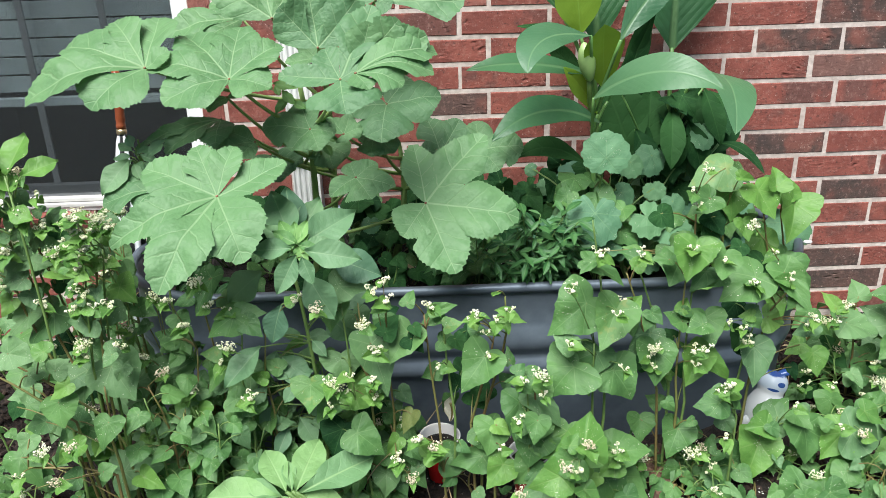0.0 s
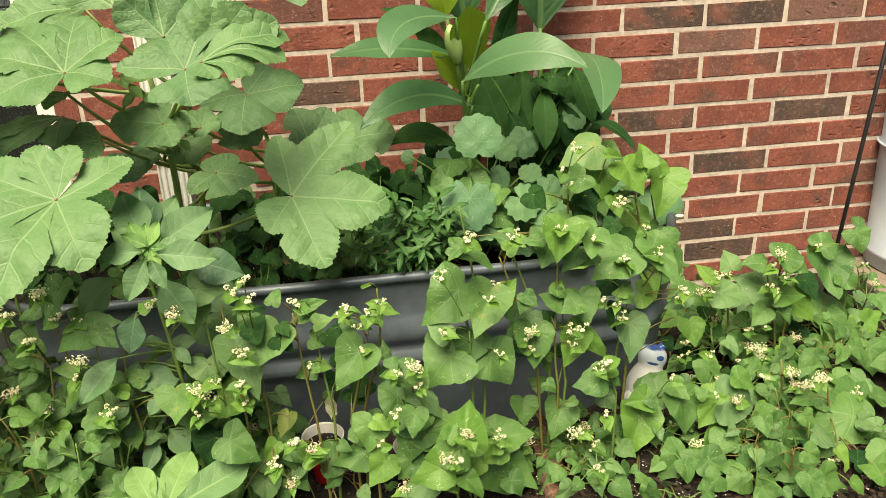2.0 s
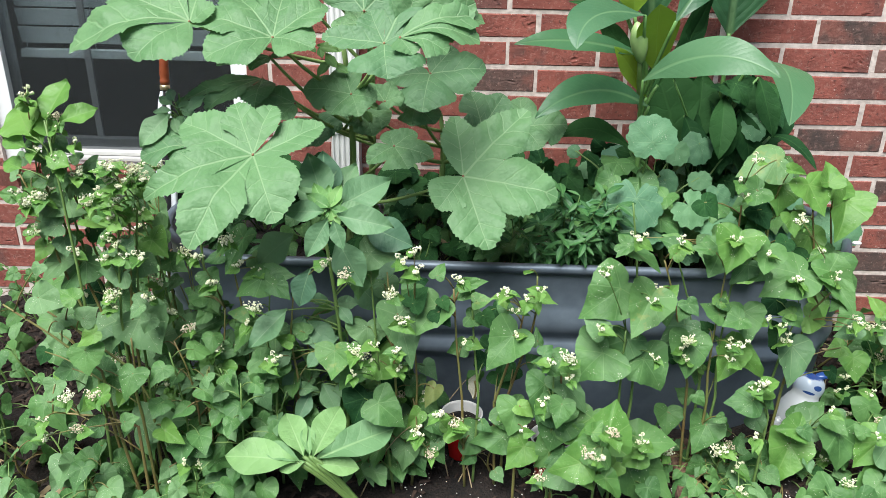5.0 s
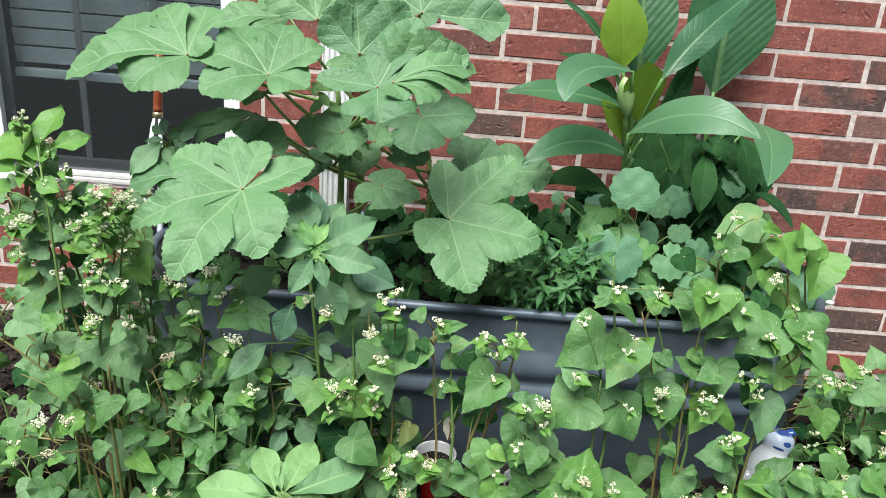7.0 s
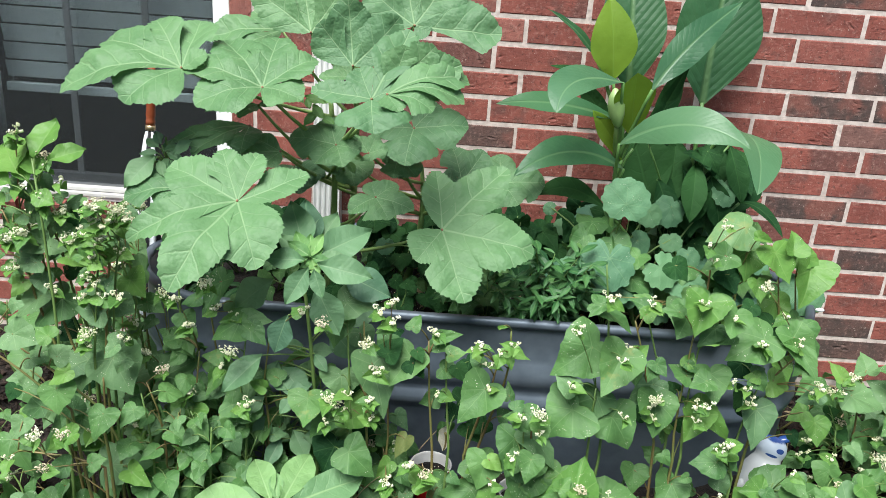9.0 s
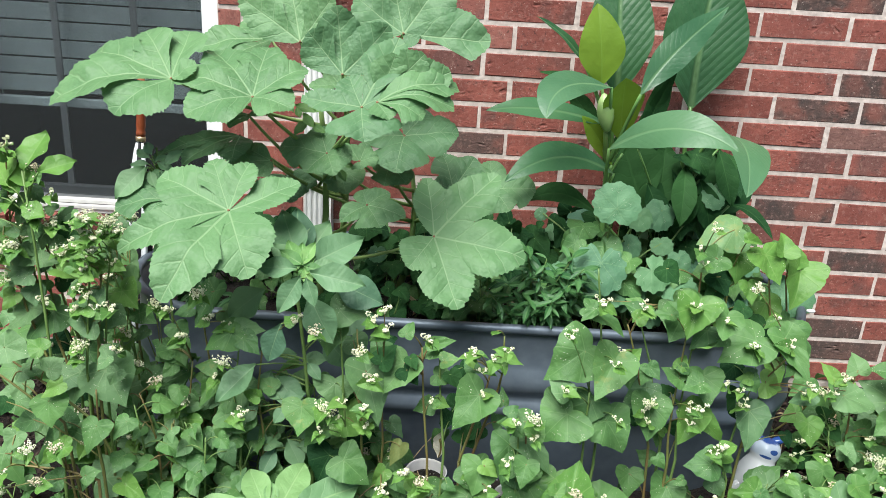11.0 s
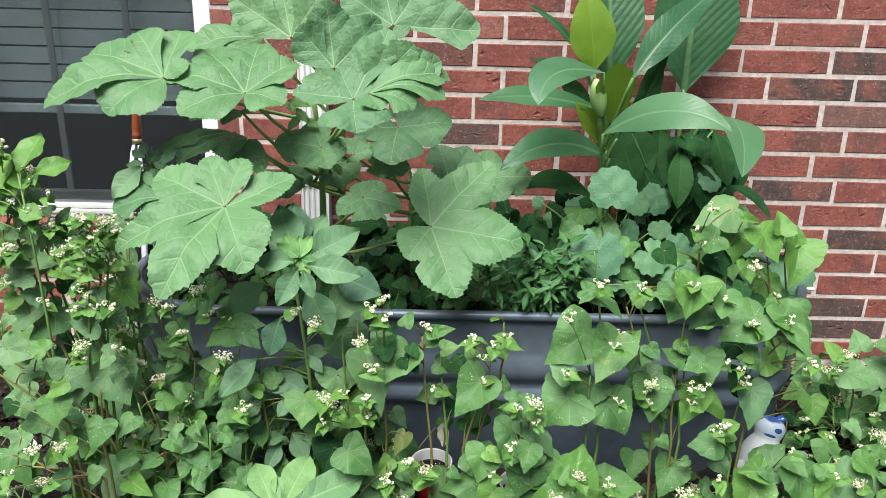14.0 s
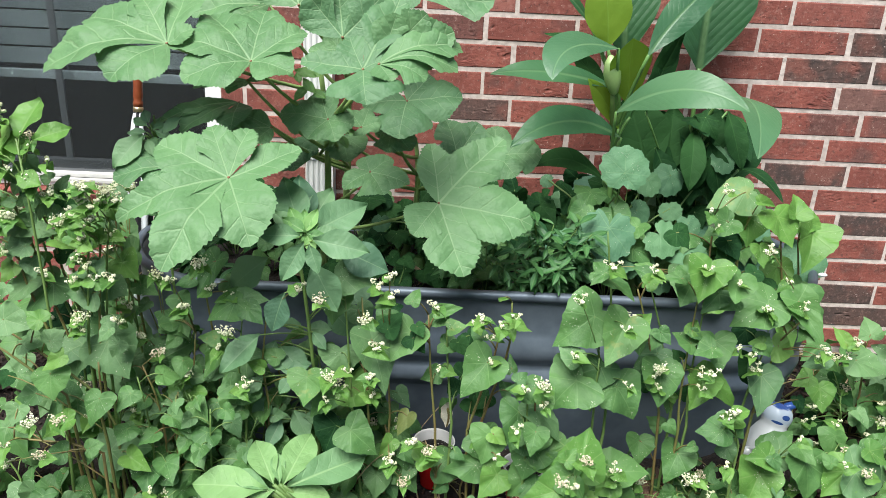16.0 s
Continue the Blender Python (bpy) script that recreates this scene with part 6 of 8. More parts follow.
buckwheat_on([(-0.512, -0.785, 0.547), (-0.479, -0.785, 0.454), (-0.453, -0.785, 0.355), (-0.425, -0.785, 0.255), (-0.423, -0.785, 0.000)], [
    (-0.481, -0.802, 0.401, -0.537, -0.835, 0.359, -6, 0.82, 4),
    (-0.496, -0.844, 0.466, -0.512, -0.863, 0.442, 2, 1.03, 0),
    (-0.439, -0.770, 0.200, -0.468, -0.757, 0.217, -10, 1.03, 0),
    (-0.476, -0.826, 0.377, -0.481, -0.878, 0.311, -3, 1.13, 0),
    (-0.495, -0.846, 0.473, -0.474, -0.863, 0.452, 14, 1.03, 0),
    (-0.445, -0.843, 0.252, -0.428, -0.858, 0.233, 13, 1.03, 0),
    (-0.431, -0.776, 0.271, -0.432, -0.795, 0.247, 0, 1.03, 0),
    (-0.427, -0.792, 0.286, -0.449, -0.783, 0.297, 9, 0.93, 1)], [
    (-0.531, -0.860, 0.614, 2),
    (-0.496, -0.860, 0.380, 2),
    (-0.486, -0.860, 0.354, 2),
    (-0.487, -0.860, 0.397, 1)])
buckwheat_on([(-0.423, -0.820, 0.536), (-0.425, -0.820, 0.371), (-0.423, -0.820, 0.292), (-0.415, -0.820, 0.225), (-0.416, -0.820, 0.000)], [
    (-0.406, -0.822, 0.166, -0.440, -0.864, 0.114, -1, 1.13, 0),
    (-0.430, -0.796, 0.389, -0.445, -0.783, 0.405, 2, 1.03, 2),
    (-0.467, -0.835, 0.589, -0.508, -0.832, 0.593, 4, 0.82, 0),
    (-0.423, -0.828, 0.441, -0.464, -0.813, 0.460, 7, 1.13, 0),
    (-0.427, -0.828, 0.470, -0.411, -0.810, 0.492, 4, 0.82, 1),
    (-0.370, -0.738, 0.265, -0.415, -0.740, 0.263, -1, 1.03, 2),
    (-0.425, -0.830, 0.468, -0.403, -0.840, 0.455, 11, 0.93, 0),
    (-0.386, -0.850, 0.205, -0.408, -0.857, 0.196, -1, 1.03, 0),
    (-0.433, -0.805, 0.575, -0.461, -0.841, 0.530, -6, 1.24, 0)], [
    (-0.406, -0.880, 0.369, 2),
    (-0.407, -0.880, 0.402, 0)])
buckwheat_on([(-0.401, -0.805, 0.536), (-0.404, -0.805, 0.371), (-0.401, -0.805, 0.292), (-0.393, -0.805, 0.225), (-0.406, -0.805, 0.000)], [
    (-0.376, -0.808, 0.339, -0.412, -0.782, 0.372, -5, 0.52, 1),
    (-0.381, -0.817, 0.355, -0.308, -0.850, 0.314, 3, 0.82, 1),
    (-0.385, -0.831, 0.355, -0.415, -0.871, 0.304, -6, 1.13, 1),
    (-0.425, -0.861, 0.624, -0.448, -0.903, 0.571, 4, 1.13, 1),
    (-0.391, -0.859, 0.450, -0.432, -0.870, 0.437, 14, 1.24, 0),
    (-0.373, -0.825, 0.448, -0.366, -0.868, 0.393, -2, 1.13, 0),
    (-0.386, -0.830, 0.557, -0.424, -0.857, 0.523, -10, 0.93, 0),
    (-0.354, -0.836, 0.544, -0.390, -0.847, 0.530, -13, 1.03, 0),
    (-0.365, -0.864, 0.606, -0.383, -0.896, 0.566, -13, 1.24, 0)], [
    (-0.435, -0.880, 0.633, 2),
    (-0.387, -0.880, 0.404, 0),
    (-0.370, -0.880, 0.603, 2)])
buckwheat_on([(-0.244, -0.780, 0.425), (-0.262, -0.780, 0.326), (-0.271, -0.780, 0.238), (-0.262, -0.780, 0.000)], [
    (-0.247, -0.801, 0.066, -0.308, -0.830, 0.029, -9, 1.03, 0),
    (-0.278, -0.741, 0.434, -0.313, -0.762, 0.407, -1, 1.24, 2),
    (-0.254, -0.740, 0.356, -0.284, -0.762, 0.329, 6, 1.24, 2),
    (-0.229, -0.728, 0.303, -0.203, -0.699, 0.339, -14, 1.03, 2),
    (-0.278, -0.828, 0.449, -0.307, -0.828, 0.449, -8, 1.03, 1),
    (-0.275, -0.817, 0.453, -0.252, -0.808, 0.464, 11, 1.03, 4),
    (-0.277, -0.828, 0.444, -0.257, -0.844, 0.424, 10, 1.13, 0),
    (-0.249, -0.798, 0.356, -0.257, -0.856, 0.282, -10, 0.93, 4)], [
    (-0.328, -0.840, 0.442, 2),
    (-0.297, -0.840, 0.428, 2),
    (-0.284, -0.840, 0.396, 0),
    (-0.288, -0.840, 0.531, 2)])
buckwheat_on([(-0.168, -0.765, 0.484), (-0.210, -0.765, 0.425), (-0.228, -0.765, 0.326), (-0.236, -0.765, 0.238), (-0.245, -0.765, 0.000)], [
    (-0.270, -0.793, 0.501, -0.288, -0.814, 0.474, 2, 1.24, 0),
    (-0.274, -0.813, 0.531, -0.358, -0.841, 0.496, 9, 1.03, 0),
    (-0.256, -0.793, 0.501, -0.264, -0.814, 0.475, -8, 1.13, 0),
    (-0.217, -0.774, 0.411, -0.175, -0.780, 0.403, 13, 1.24, 1),
    (-0.217, -0.816, 0.541, -0.170, -0.874, 0.468, 8, 0.62, 0),
    (-0.132, -0.746, 0.267, -0.123, -0.766, 0.241, 9, 0.72, 2),
    (-0.126, -0.757, 0.332, -0.165, -0.768, 0.317, 6, 1.03, 1),
    (-0.136, -0.812, 0.407, -0.186, -0.823, 0.393, -3, 0.72, 4)], [
    (-0.286, -0.840, 0.532, 2),
    (-0.306, -0.840, 0.658, 0),
    (-0.217, -0.840, 0.540, 0),
    (-0.161, -0.840, 0.430, 2),
    (-0.147, -0.840, 0.444, 0)])
buckwheat_on([(-0.316, -0.850, 0.282), (-0.291, -0.850, 0.211), (-0.291, -0.850, 0.000)], [
    (-0.320, -0.892, 0.040, -0.297, -0.912, 0.015, -6, 1.03, 0),
    (-0.303, -0.846, 0.032, -0.274, -0.838, 0.043, -13, 1.03, 0),
    (-0.327, -0.840, 0.245, -0.382, -0.842, 0.243, 6, 1.03, 0),
    (-0.350, -0.896, 0.281, -0.409, -0.897, 0.279, 3, 0.93, 0),
    (-0.335, -0.858, 0.286, -0.368, -0.865, 0.279, 4, 1.03, 4),
    (-0.317, -0.850, 0.204, -0.297, -0.870, 0.178, 9, 1.03, 4),
    (-0.308, -0.837, 0.247, -0.273, -0.849, 0.232, -3, 1.03, 0),
    (-0.323, -0.872, 0.291, -0.382, -0.881, 0.280, -8, 0.82, 1),
    (-0.315, -0.872, 0.287, -0.305, -0.893, 0.260, -11, 1.03, 0)], [
    (-0.356, -0.910, 0.318, 2),
    (-0.334, -0.910, 0.203, 2),
    (-0.334, -0.910, 0.203, 2),
    (-0.344, -0.910, 0.330, 0),
    (-0.338, -0.910, 0.335, 0)])
buckwheat_on([(-0.767, -0.950, 0.395), (-0.760, -0.950, 0.255), (-0.759, -0.950, 0.000)], [
    (-0.791, -0.983, 0.430, -0.773, -0.971, 0.445, -9, 1.03, 0),
    (-0.778, -0.925, 0.323, -0.788, -0.976, 0.258, -8, 0.82, 0),
    (-0.770, -0.963, 0.303, -0.790, -0.985, 0.274, 9, 1.03, 0),
    (-0.753, -0.940, 0.175, -0.791, -0.967, 0.141, -12, 1.13, 0),
    (-0.774, -0.978, 0.390, -0.750, -0.983, 0.383, 1, 1.03, 0),
    (-0.756, -0.939, 0.270, -0.730, -0.968, 0.234, -1, 1.13, 0),
    (-0.746, -0.940, 0.255, -0.770, -0.985, 0.198, 9, 1.24, 0),
    (-0.735, -0.957, 0.172, -0.773, -0.967, 0.160, -5, 1.03, 0)], [
    (-0.792, -1.010, 0.339, 0),
    (-0.780, -1.010, 0.428, 2)])
buckwheat_on([(-0.750, -0.935, 0.395), (-0.743, -0.935, 0.255), (-0.751, -0.935, 0.000)], [
    (-0.758, -0.969, 0.405, -0.817, -0.971, 0.403, -10, 0.72, 0),
    (-0.748, -0.929, 0.338, -0.684, -0.965, 0.293, -11, 0.82, 4),
    (-0.751, -0.998, 0.327, -0.762, -1.028, 0.290, 3, 1.13, 0),
    (-0.729, -0.972, 0.143, -0.789, -0.988, 0.124, -4, 1.03, 4),
    (-0.729, -0.929, 0.228, -0.749, -0.955, 0.195, 7, 1.13, 1),
    (-0.734, -0.940, 0.280, -0.758, -0.963, 0.251, 12, 1.03, 0),
    (-0.722, -0.940, 0.240, -0.689, -0.977, 0.194, 5, 1.13, 1),
    (-0.741, -0.992, 0.391, -0.718, -0.974, 0.414, 9, 1.03, 1),
    (-0.707, -0.918, 0.258, -0.727, -0.934, 0.238, -9, 1.03, 2)], [
    (-0.747, -1.010, 0.437, 1),
    (-0.743, -1.010, 0.395, 2)])
buckwheat_on([(-0.833, -0.920, 0.263), (-0.828, -0.920, 0.200), (-0.828, -0.920, 0.000)], [
    (-0.832, -0.918, 0.260, -0.845, -0.957, 0.211, -6, 1.13, 0),
    (-0.824, -0.927, 0.267, -0.796, -0.939, 0.253, -10, 1.03, 1),
    (-0.812, -0.940, 0.180, -0.849, -0.971, 0.141, -12, 1.03, 1)], [
    (-0.820, -0.980, 0.251, 2)])
buckwheat_on([(-0.658, -1.000, 0.273), (-0.674, -1.000, 0.122), (-0.674, -1.000, 0.000)], [
    (-0.703, -1.017, 0.176, -0.678, -1.037, 0.152, 5, 1.03, 1),
    (-0.709, -1.034, 0.218, -0.775, -1.046, 0.202, -12, 1.13, 1),
    (-0.680, -0.940, 0.256, -0.699, -0.985, 0.199, 14, 1.03, 1),
    (-0.692, -1.026, 0.284, -0.670, -1.010, 0.304, 7, 1.03, 1),
    (-0.675, -1.022, 0.247, -0.742, -1.026, 0.242, -10, 1.24, 1),
    (-0.663, -1.044, 0.192, -0.629, -1.066, 0.164, -11, 1.03, 1),
    (-0.658, -1.001, 0.249, -0.639, -0.948, 0.316, -14, 1.03, 1)], [
    (-0.703, -1.060, 0.260, 3),
    (-0.680, -1.060, 0.253, 0),
    (-0.663, -1.060, 0.310, 3)])
buckwheat_on([(-0.208, -0.800, 0.135), (-0.204, -0.800, 0.000)], [
    (-0.254, -0.905, 0.039, -0.273, -0.907, 0.036, 8, 1.03, 0),
    (-0.257, -0.929, 0.034, -0.224, -0.935, 0.025, -12, 0.82, 0),
    (-0.211, -0.808, 0.109, -0.250, -0.860, 0.045, 6, 1.24, 1),
    (-0.202, -0.807, 0.094, -0.175, -0.820, 0.078, 11, 1.24, 1),
    (-0.206, -0.820, 0.161, -0.255, -0.821, 0.160, 2, 1.24, 1),
    (-0.174, -0.772, 0.142, -0.119, -0.739, 0.183, -2, 1.13, 0),
    (-0.203, -0.837, 0.172, -0.190, -0.854, 0.150, 8, 1.03, 0)], [])
buckwheat_on([(-0.168, -0.785, 0.135), (-0.184, -0.785, 0.000)], [
    (-0.199, -0.899, 0.044, -0.227, -0.911, 0.029, 0, 1.03, 0),
    (-0.159, -0.773, 0.150, -0.240, -0.807, 0.107, 3, 0.82, 4),
    (-0.130, -0.817, 0.034, -0.161, -0.833, 0.013, 7, 1.03, 2),
    (-0.141, -0.812, 0.187, -0.111, -0.836, 0.157, 5, 1.03, 0),
    (-0.145, -0.896, 0.058, -0.204, -0.928, 0.016, 0, 1.24, 0),
    (-0.154, -0.937, 0.061, -0.150, -0.964, 0.026, -6, 1.03, 0),
    (-0.116, -0.813, 0.149, -0.104, -0.865, 0.083, -9, 1.30, 0)], [
    (-0.167, -0.860, 0.241, 2)])
buckwheat_on([(-0.051, -0.800, 0.138), (0.007, -0.800, 0.000)], [
    (-0.078, -0.825, 0.038, -0.120, -0.820, 0.044, 8, 0.82, 0),
    (-0.097, -0.929, 0.058, -0.046, -0.951, 0.031, 12, 1.24, 0),
    (-0.075, -0.839, 0.167, -0.094, -0.824, 0.187, -14, 0.82, 0),
    (-0.096, -0.973, 0.043, -0.142, -0.986, 0.026, -12, 1.13, 0),
    (-0.033, -0.826, 0.140, -0.090, -0.864, 0.091, -5, 0.93, 1),
    (-0.023, -0.846, 0.058, -0.082, -0.870, 0.028, 7, 1.24, 1)], [
    (-0.090, -0.860, 0.050, 1),
    (-0.057, -0.860, 0.178, 2)])
buckwheat_on([(-0.012, -0.785, 0.138), (0.026, -0.785, 0.000)], [
    (-0.013, -0.831, 0.140, 0.074, -0.845, 0.122, 8, 1.03, 4),
    (0.018, -0.837, 0.031, 0.039, -0.850, 0.015, -1, 1.03, 4),
    (-0.036, -0.979, 0.038, -0.086, -0.988, 0.026, -9, 1.24, 0),
    (-0.018, -0.949, 0.036, -0.061, -0.950, 0.035, -14, 1.24, 0),
    (0.016, -0.815, 0.187, 0.065, -0.834, 0.164, -13, 1.03, 1),
    (0.009, -0.918, 0.038, 0.059, -0.915, 0.042, -4, 1.24, 0),
    (0.012, -0.928, 0.045, 0.049, -0.941, 0.027, 2, 1.24, 4)], [
    (0.021, -0.860, 0.003, 1),
    (-0.004, -0.860, 0.158, 3)])
buckwheat_on([(0.163, -0.750, 0.178), (0.192, -0.750, 0.000)], [
    (0.136, -0.787, 0.042, 0.073, -0.797, 0.029, 9, 1.13, 1),
    (0.122, -0.824, 0.071, 0.094, -0.865, 0.019, -4, 1.24, 0),
    (0.164, -0.757, 0.064, 0.131, -0.739, 0.087, 12, 1.03, 0),
    (0.166, -0.781, 0.034, 0.074, -0.790, 0.023, -3, 1.03, 0),
    (0.152, -0.798, 0.061, 0.235, -0.825, 0.027, -11, 0.93, 0),
    (0.132, -0.857, 0.074, 0.119, -0.906, 0.013, -13, 1.13, 0)], [
    (0.087, -0.810, 0.177, 0),
    (0.126, -0.810, 0.073, 3),
    (0.127, -0.810, 0.073, 3),
    (0.163, -0.810, -0.001, 3),
    (0.153, -0.810, 0.180, 1),
    (0.167, -0.810, 0.147, 3),
    (0.186, -0.810, 0.135, 3)])
buckwheat_on([(0.251, -0.800, 0.165), (0.291, -0.800, 0.000)], [
    (0.200, -0.821, 0.109, 0.147, -0.825, 0.104, 11, 0.82, 0),
    (0.186, -0.830, 0.233, 0.155, -0.846, 0.214, -8, 1.03, 0),
    (0.221, -0.912, 0.043, 0.176, -0.930, 0.021, -2, 1.03, 0),
    (0.197, -0.961, 0.059, 0.216, -0.988, 0.025, -14, 0.93, 1),
    (0.319, -0.833, 0.048, 0.174, -0.855, 0.020, 11, 0.82, 0),
    (0.235, -0.975, 0.040, 0.275, -0.965, 0.053, 3, 1.03, 2),
    (0.351, -0.783, 0.055, 0.263, -0.803, 0.029, 0, 1.24, 0),
    (0.372, -0.775, 0.039, 0.422, -0.740, 0.084, 7, 1.03, 0),
    (0.332, -0.849, 0.044, 0.376, -0.867, 0.021, 9, 1.03, 4),
    (0.255, -1.029, 0.043, 0.210, -1.012, 0.064, -4, 0.93, 1)], [
    (0.191, -0.860, 0.191, 1),
    (0.208, -0.860, 0.186, 0)])
buckwheat_on([(0.119, -0.480, 0.121), (0.149, -0.480, 0.000)], [
    (0.023, -0.502, 0.036, -0.017, -0.516, 0.019, 6, 1.03, 0),
    (0.064, -0.494, 0.047, 0.028, -0.517, 0.019, -7, 1.03, 2),
    (0.038, -0.519, 0.163, 0.045, -0.557, 0.114, 0, 1.13, 1),
    (0.108, -0.453, 0.068, 0.103, -0.427, 0.102, 0, 1.03, 0),
    (0.059, -0.488, 0.225, 0.098, -0.500, 0.210, -7, 0.82, 0),
    (0.101, -0.455, 0.155, 0.139, -0.449, 0.162, 11, 1.03, 2),
    (0.066, -0.592, 0.072, 0.053, -0.630, 0.024, -14, 1.24, 0),
    (0.129, -0.458, 0.118, 0.162, -0.487, 0.083, -3, 1.03, 2)], [
    (0.008, -0.540, 0.079, 2),
    (0.020, -0.540, 0.123, 0),
    (0.030, -0.540, 0.087, 2),
    (0.046, -0.540, 0.010, 0),
    (0.091, -0.540, 0.075, 0)])
buckwheat_on([(0.160, -0.465, 0.261), (0.177, -0.465, 0.121), (0.178, -0.465, 0.000)], [
    (0.081, -0.507, 0.292, 0.058, -0.480, 0.326, -8, 0.93, 1),
    (0.116, -0.510, 0.243, 0.209, -0.525, 0.224, -7, 0.93, 4),
    (0.149, -0.527, 0.077, 0.133, -0.508, 0.101, -9, 1.03, 4),
    (0.175, -0.521, 0.063, 0.147, -0.497, 0.093, -1, 1.13, 0),
    (0.170, -0.455, 0.291, 0.168, -0.422, 0.333, -2, 1.30, 4),
    (0.182, -0.583, 0.036, 0.141, -0.597, 0.019, -11, 1.03, 1),
    (0.233, -0.451, 0.115, 0.190, -0.443, 0.124, -2, 1.13, 0),
    (0.253, -0.460, 0.074, 0.215, -0.483, 0.045, -4, 1.03, 2)], [
    (0.108, -0.540, 0.041, 0),
    (0.073, -0.540, 0.270, 0),
    (0.094, -0.540, 0.309, 0),
    (0.186, -0.540, 0.038, 0),
    (0.195, -0.540, 0.141, 0),
    (0.209, -0.540, 0.084, 1)])
buckwheat_on([(0.258, -0.500, 0.255), (0.296, -0.500, 0.112), (0.315, -0.500, 0.000)], [
    (0.218, -0.566, 0.035, 0.255, -0.556, 0.047, 4, 1.03, 1),
    (0.237, -0.508, 0.083, 0.282, -0.503, 0.090, -11, 1.13, 0),
    (0.229, -0.546, 0.195, 0.185, -0.569, 0.166, 3, 1.13, 0),
    (0.230, -0.504, 0.313, 0.174, -0.494, 0.325, 7, 1.13, 0),
    (0.264, -0.500, 0.227, 0.180, -0.459, 0.278, 5, 0.93, 4),
    (0.313, -0.524, 0.039, 0.271, -0.538, 0.022, -7, 1.03, 2),
    (0.310, -0.528, 0.063, 0.348, -0.552, 0.032, -5, 1.03, 1)], [
    (0.230, -0.560, 0.065, 1),
    (0.227, -0.560, 0.087, 1),
    (0.226, -0.560, 0.162, 0),
    (0.226, -0.560, 0.278, 2)])
buckwheat_on([(0.297, -0.485, 0.255), (0.335, -0.485, 0.112), (0.335, -0.485, 0.000)], [
    (0.273, -0.527, 0.227, 0.359, -0.529, 0.225, -11, 0.82, 1),
    (0.285, -0.538, 0.190, 0.304, -0.566, 0.156, -14, 1.03, 0),
    (0.345, -0.473, 0.177, 0.421, -0.514, 0.126, -2, 0.93, 1),
    (0.276, -0.528, 0.338, 0.351, -0.517, 0.351, -14, 1.03, 0),
    (0.401, -0.462, 0.071, 0.362, -0.485, 0.042, 4, 1.03, 2),
    (0.289, -0.542, 0.324, 0.348, -0.553, 0.310, -4, 1.03, 0),
    (0.386, -0.469, 0.232, 0.415, -0.506, 0.185, -7, 1.03, 2)], [
    (0.246, -0.560, 0.262, 0),
    (0.230, -0.560, 0.335, 2),
    (0.244, -0.560, 0.365, 1),
    (0.270, -0.560, 0.296, 2)])
buckwheat_on([(0.554, -0.380, 0.276), (0.588, -0.380, 0.090), (0.588, -0.380, 0.000)], [
    (0.504, -0.391, 0.094, 0.621, -0.405, 0.077, -8, 1.03, 0),
    (0.480, -0.389, 0.289, 0.531, -0.362, 0.323, 0, 1.13, 0),
    (0.487, -0.489, 0.068, 0.470, -0.528, 0.020, 4, 1.30, 0),
    (0.507, -0.379, 0.246, 0.497, -0.455, 0.150, 2, 1.03, 0),
    (0.539, -0.416, 0.203, 0.595, -0.447, 0.164, -6, 0.93, 0),
    (0.605, -0.404, 0.036, 0.646, -0.422, 0.014, 6, 1.03, 1),
    (0.565, -0.405, 0.327, 0.579, -0.442, 0.280, 10, 1.13, 0),
    (0.605, -0.354, 0.331, 0.581, -0.338, 0.351, 5, 1.24, 0)], [
    (0.429, -0.440, 0.319, 2)])
buckwheat_on([(0.486, -0.600, 0.114), (0.521, -0.600, 0.000)], [
    (0.499, -0.575, 0.094, 0.457, -0.589, 0.077, -2, 1.03, 0),
    (0.523, -0.593, 0.074, 0.522, -0.644, 0.010, 7, 1.24, 0),
    (0.511, -0.580, 0.151, 0.567, -0.566, 0.168, 14, 1.03, 1)], [
    (0.486, -0.660, -0.045, 2)])
buckwheat_on([(0.155, -0.900, 0.105), (0.169, -0.900, 0.000)], [
    (-0.015, -1.015, 0.040, 0.037, -1.029, 0.023, 9, 1.03, 0),
    (-0.006, -1.003, 0.041, 0.033, -1.019, 0.021, -8, 1.13, 0),
    (0.060, -0.995, 0.048, 0.023, -0.999, 0.042, 2, 1.03, 0),
    (0.069, -0.980, 0.046, 0.137, -0.975, 0.053, 4, 1.24, 0),
    (0.083, -1.003, 0.037, 0.149, -1.015, 0.022, -1, 1.03, 0),
    (0.159, -0.921, 0.047, 0.135, -0.905, 0.067, 6, 1.03, 2),
    (0.173, -1.048, 0.048, 0.199, -1.066, 0.026, -5, 1.03, 1)], [
    (0.059, -0.960, 0.035, 1),
    (0.060, -0.960, 0.035, 1),
    (0.175, -0.960, -0.045, 0),
    (0.215, -0.960, -0.052, 1),
    (0.190, -0.960, 0.041, 0)])
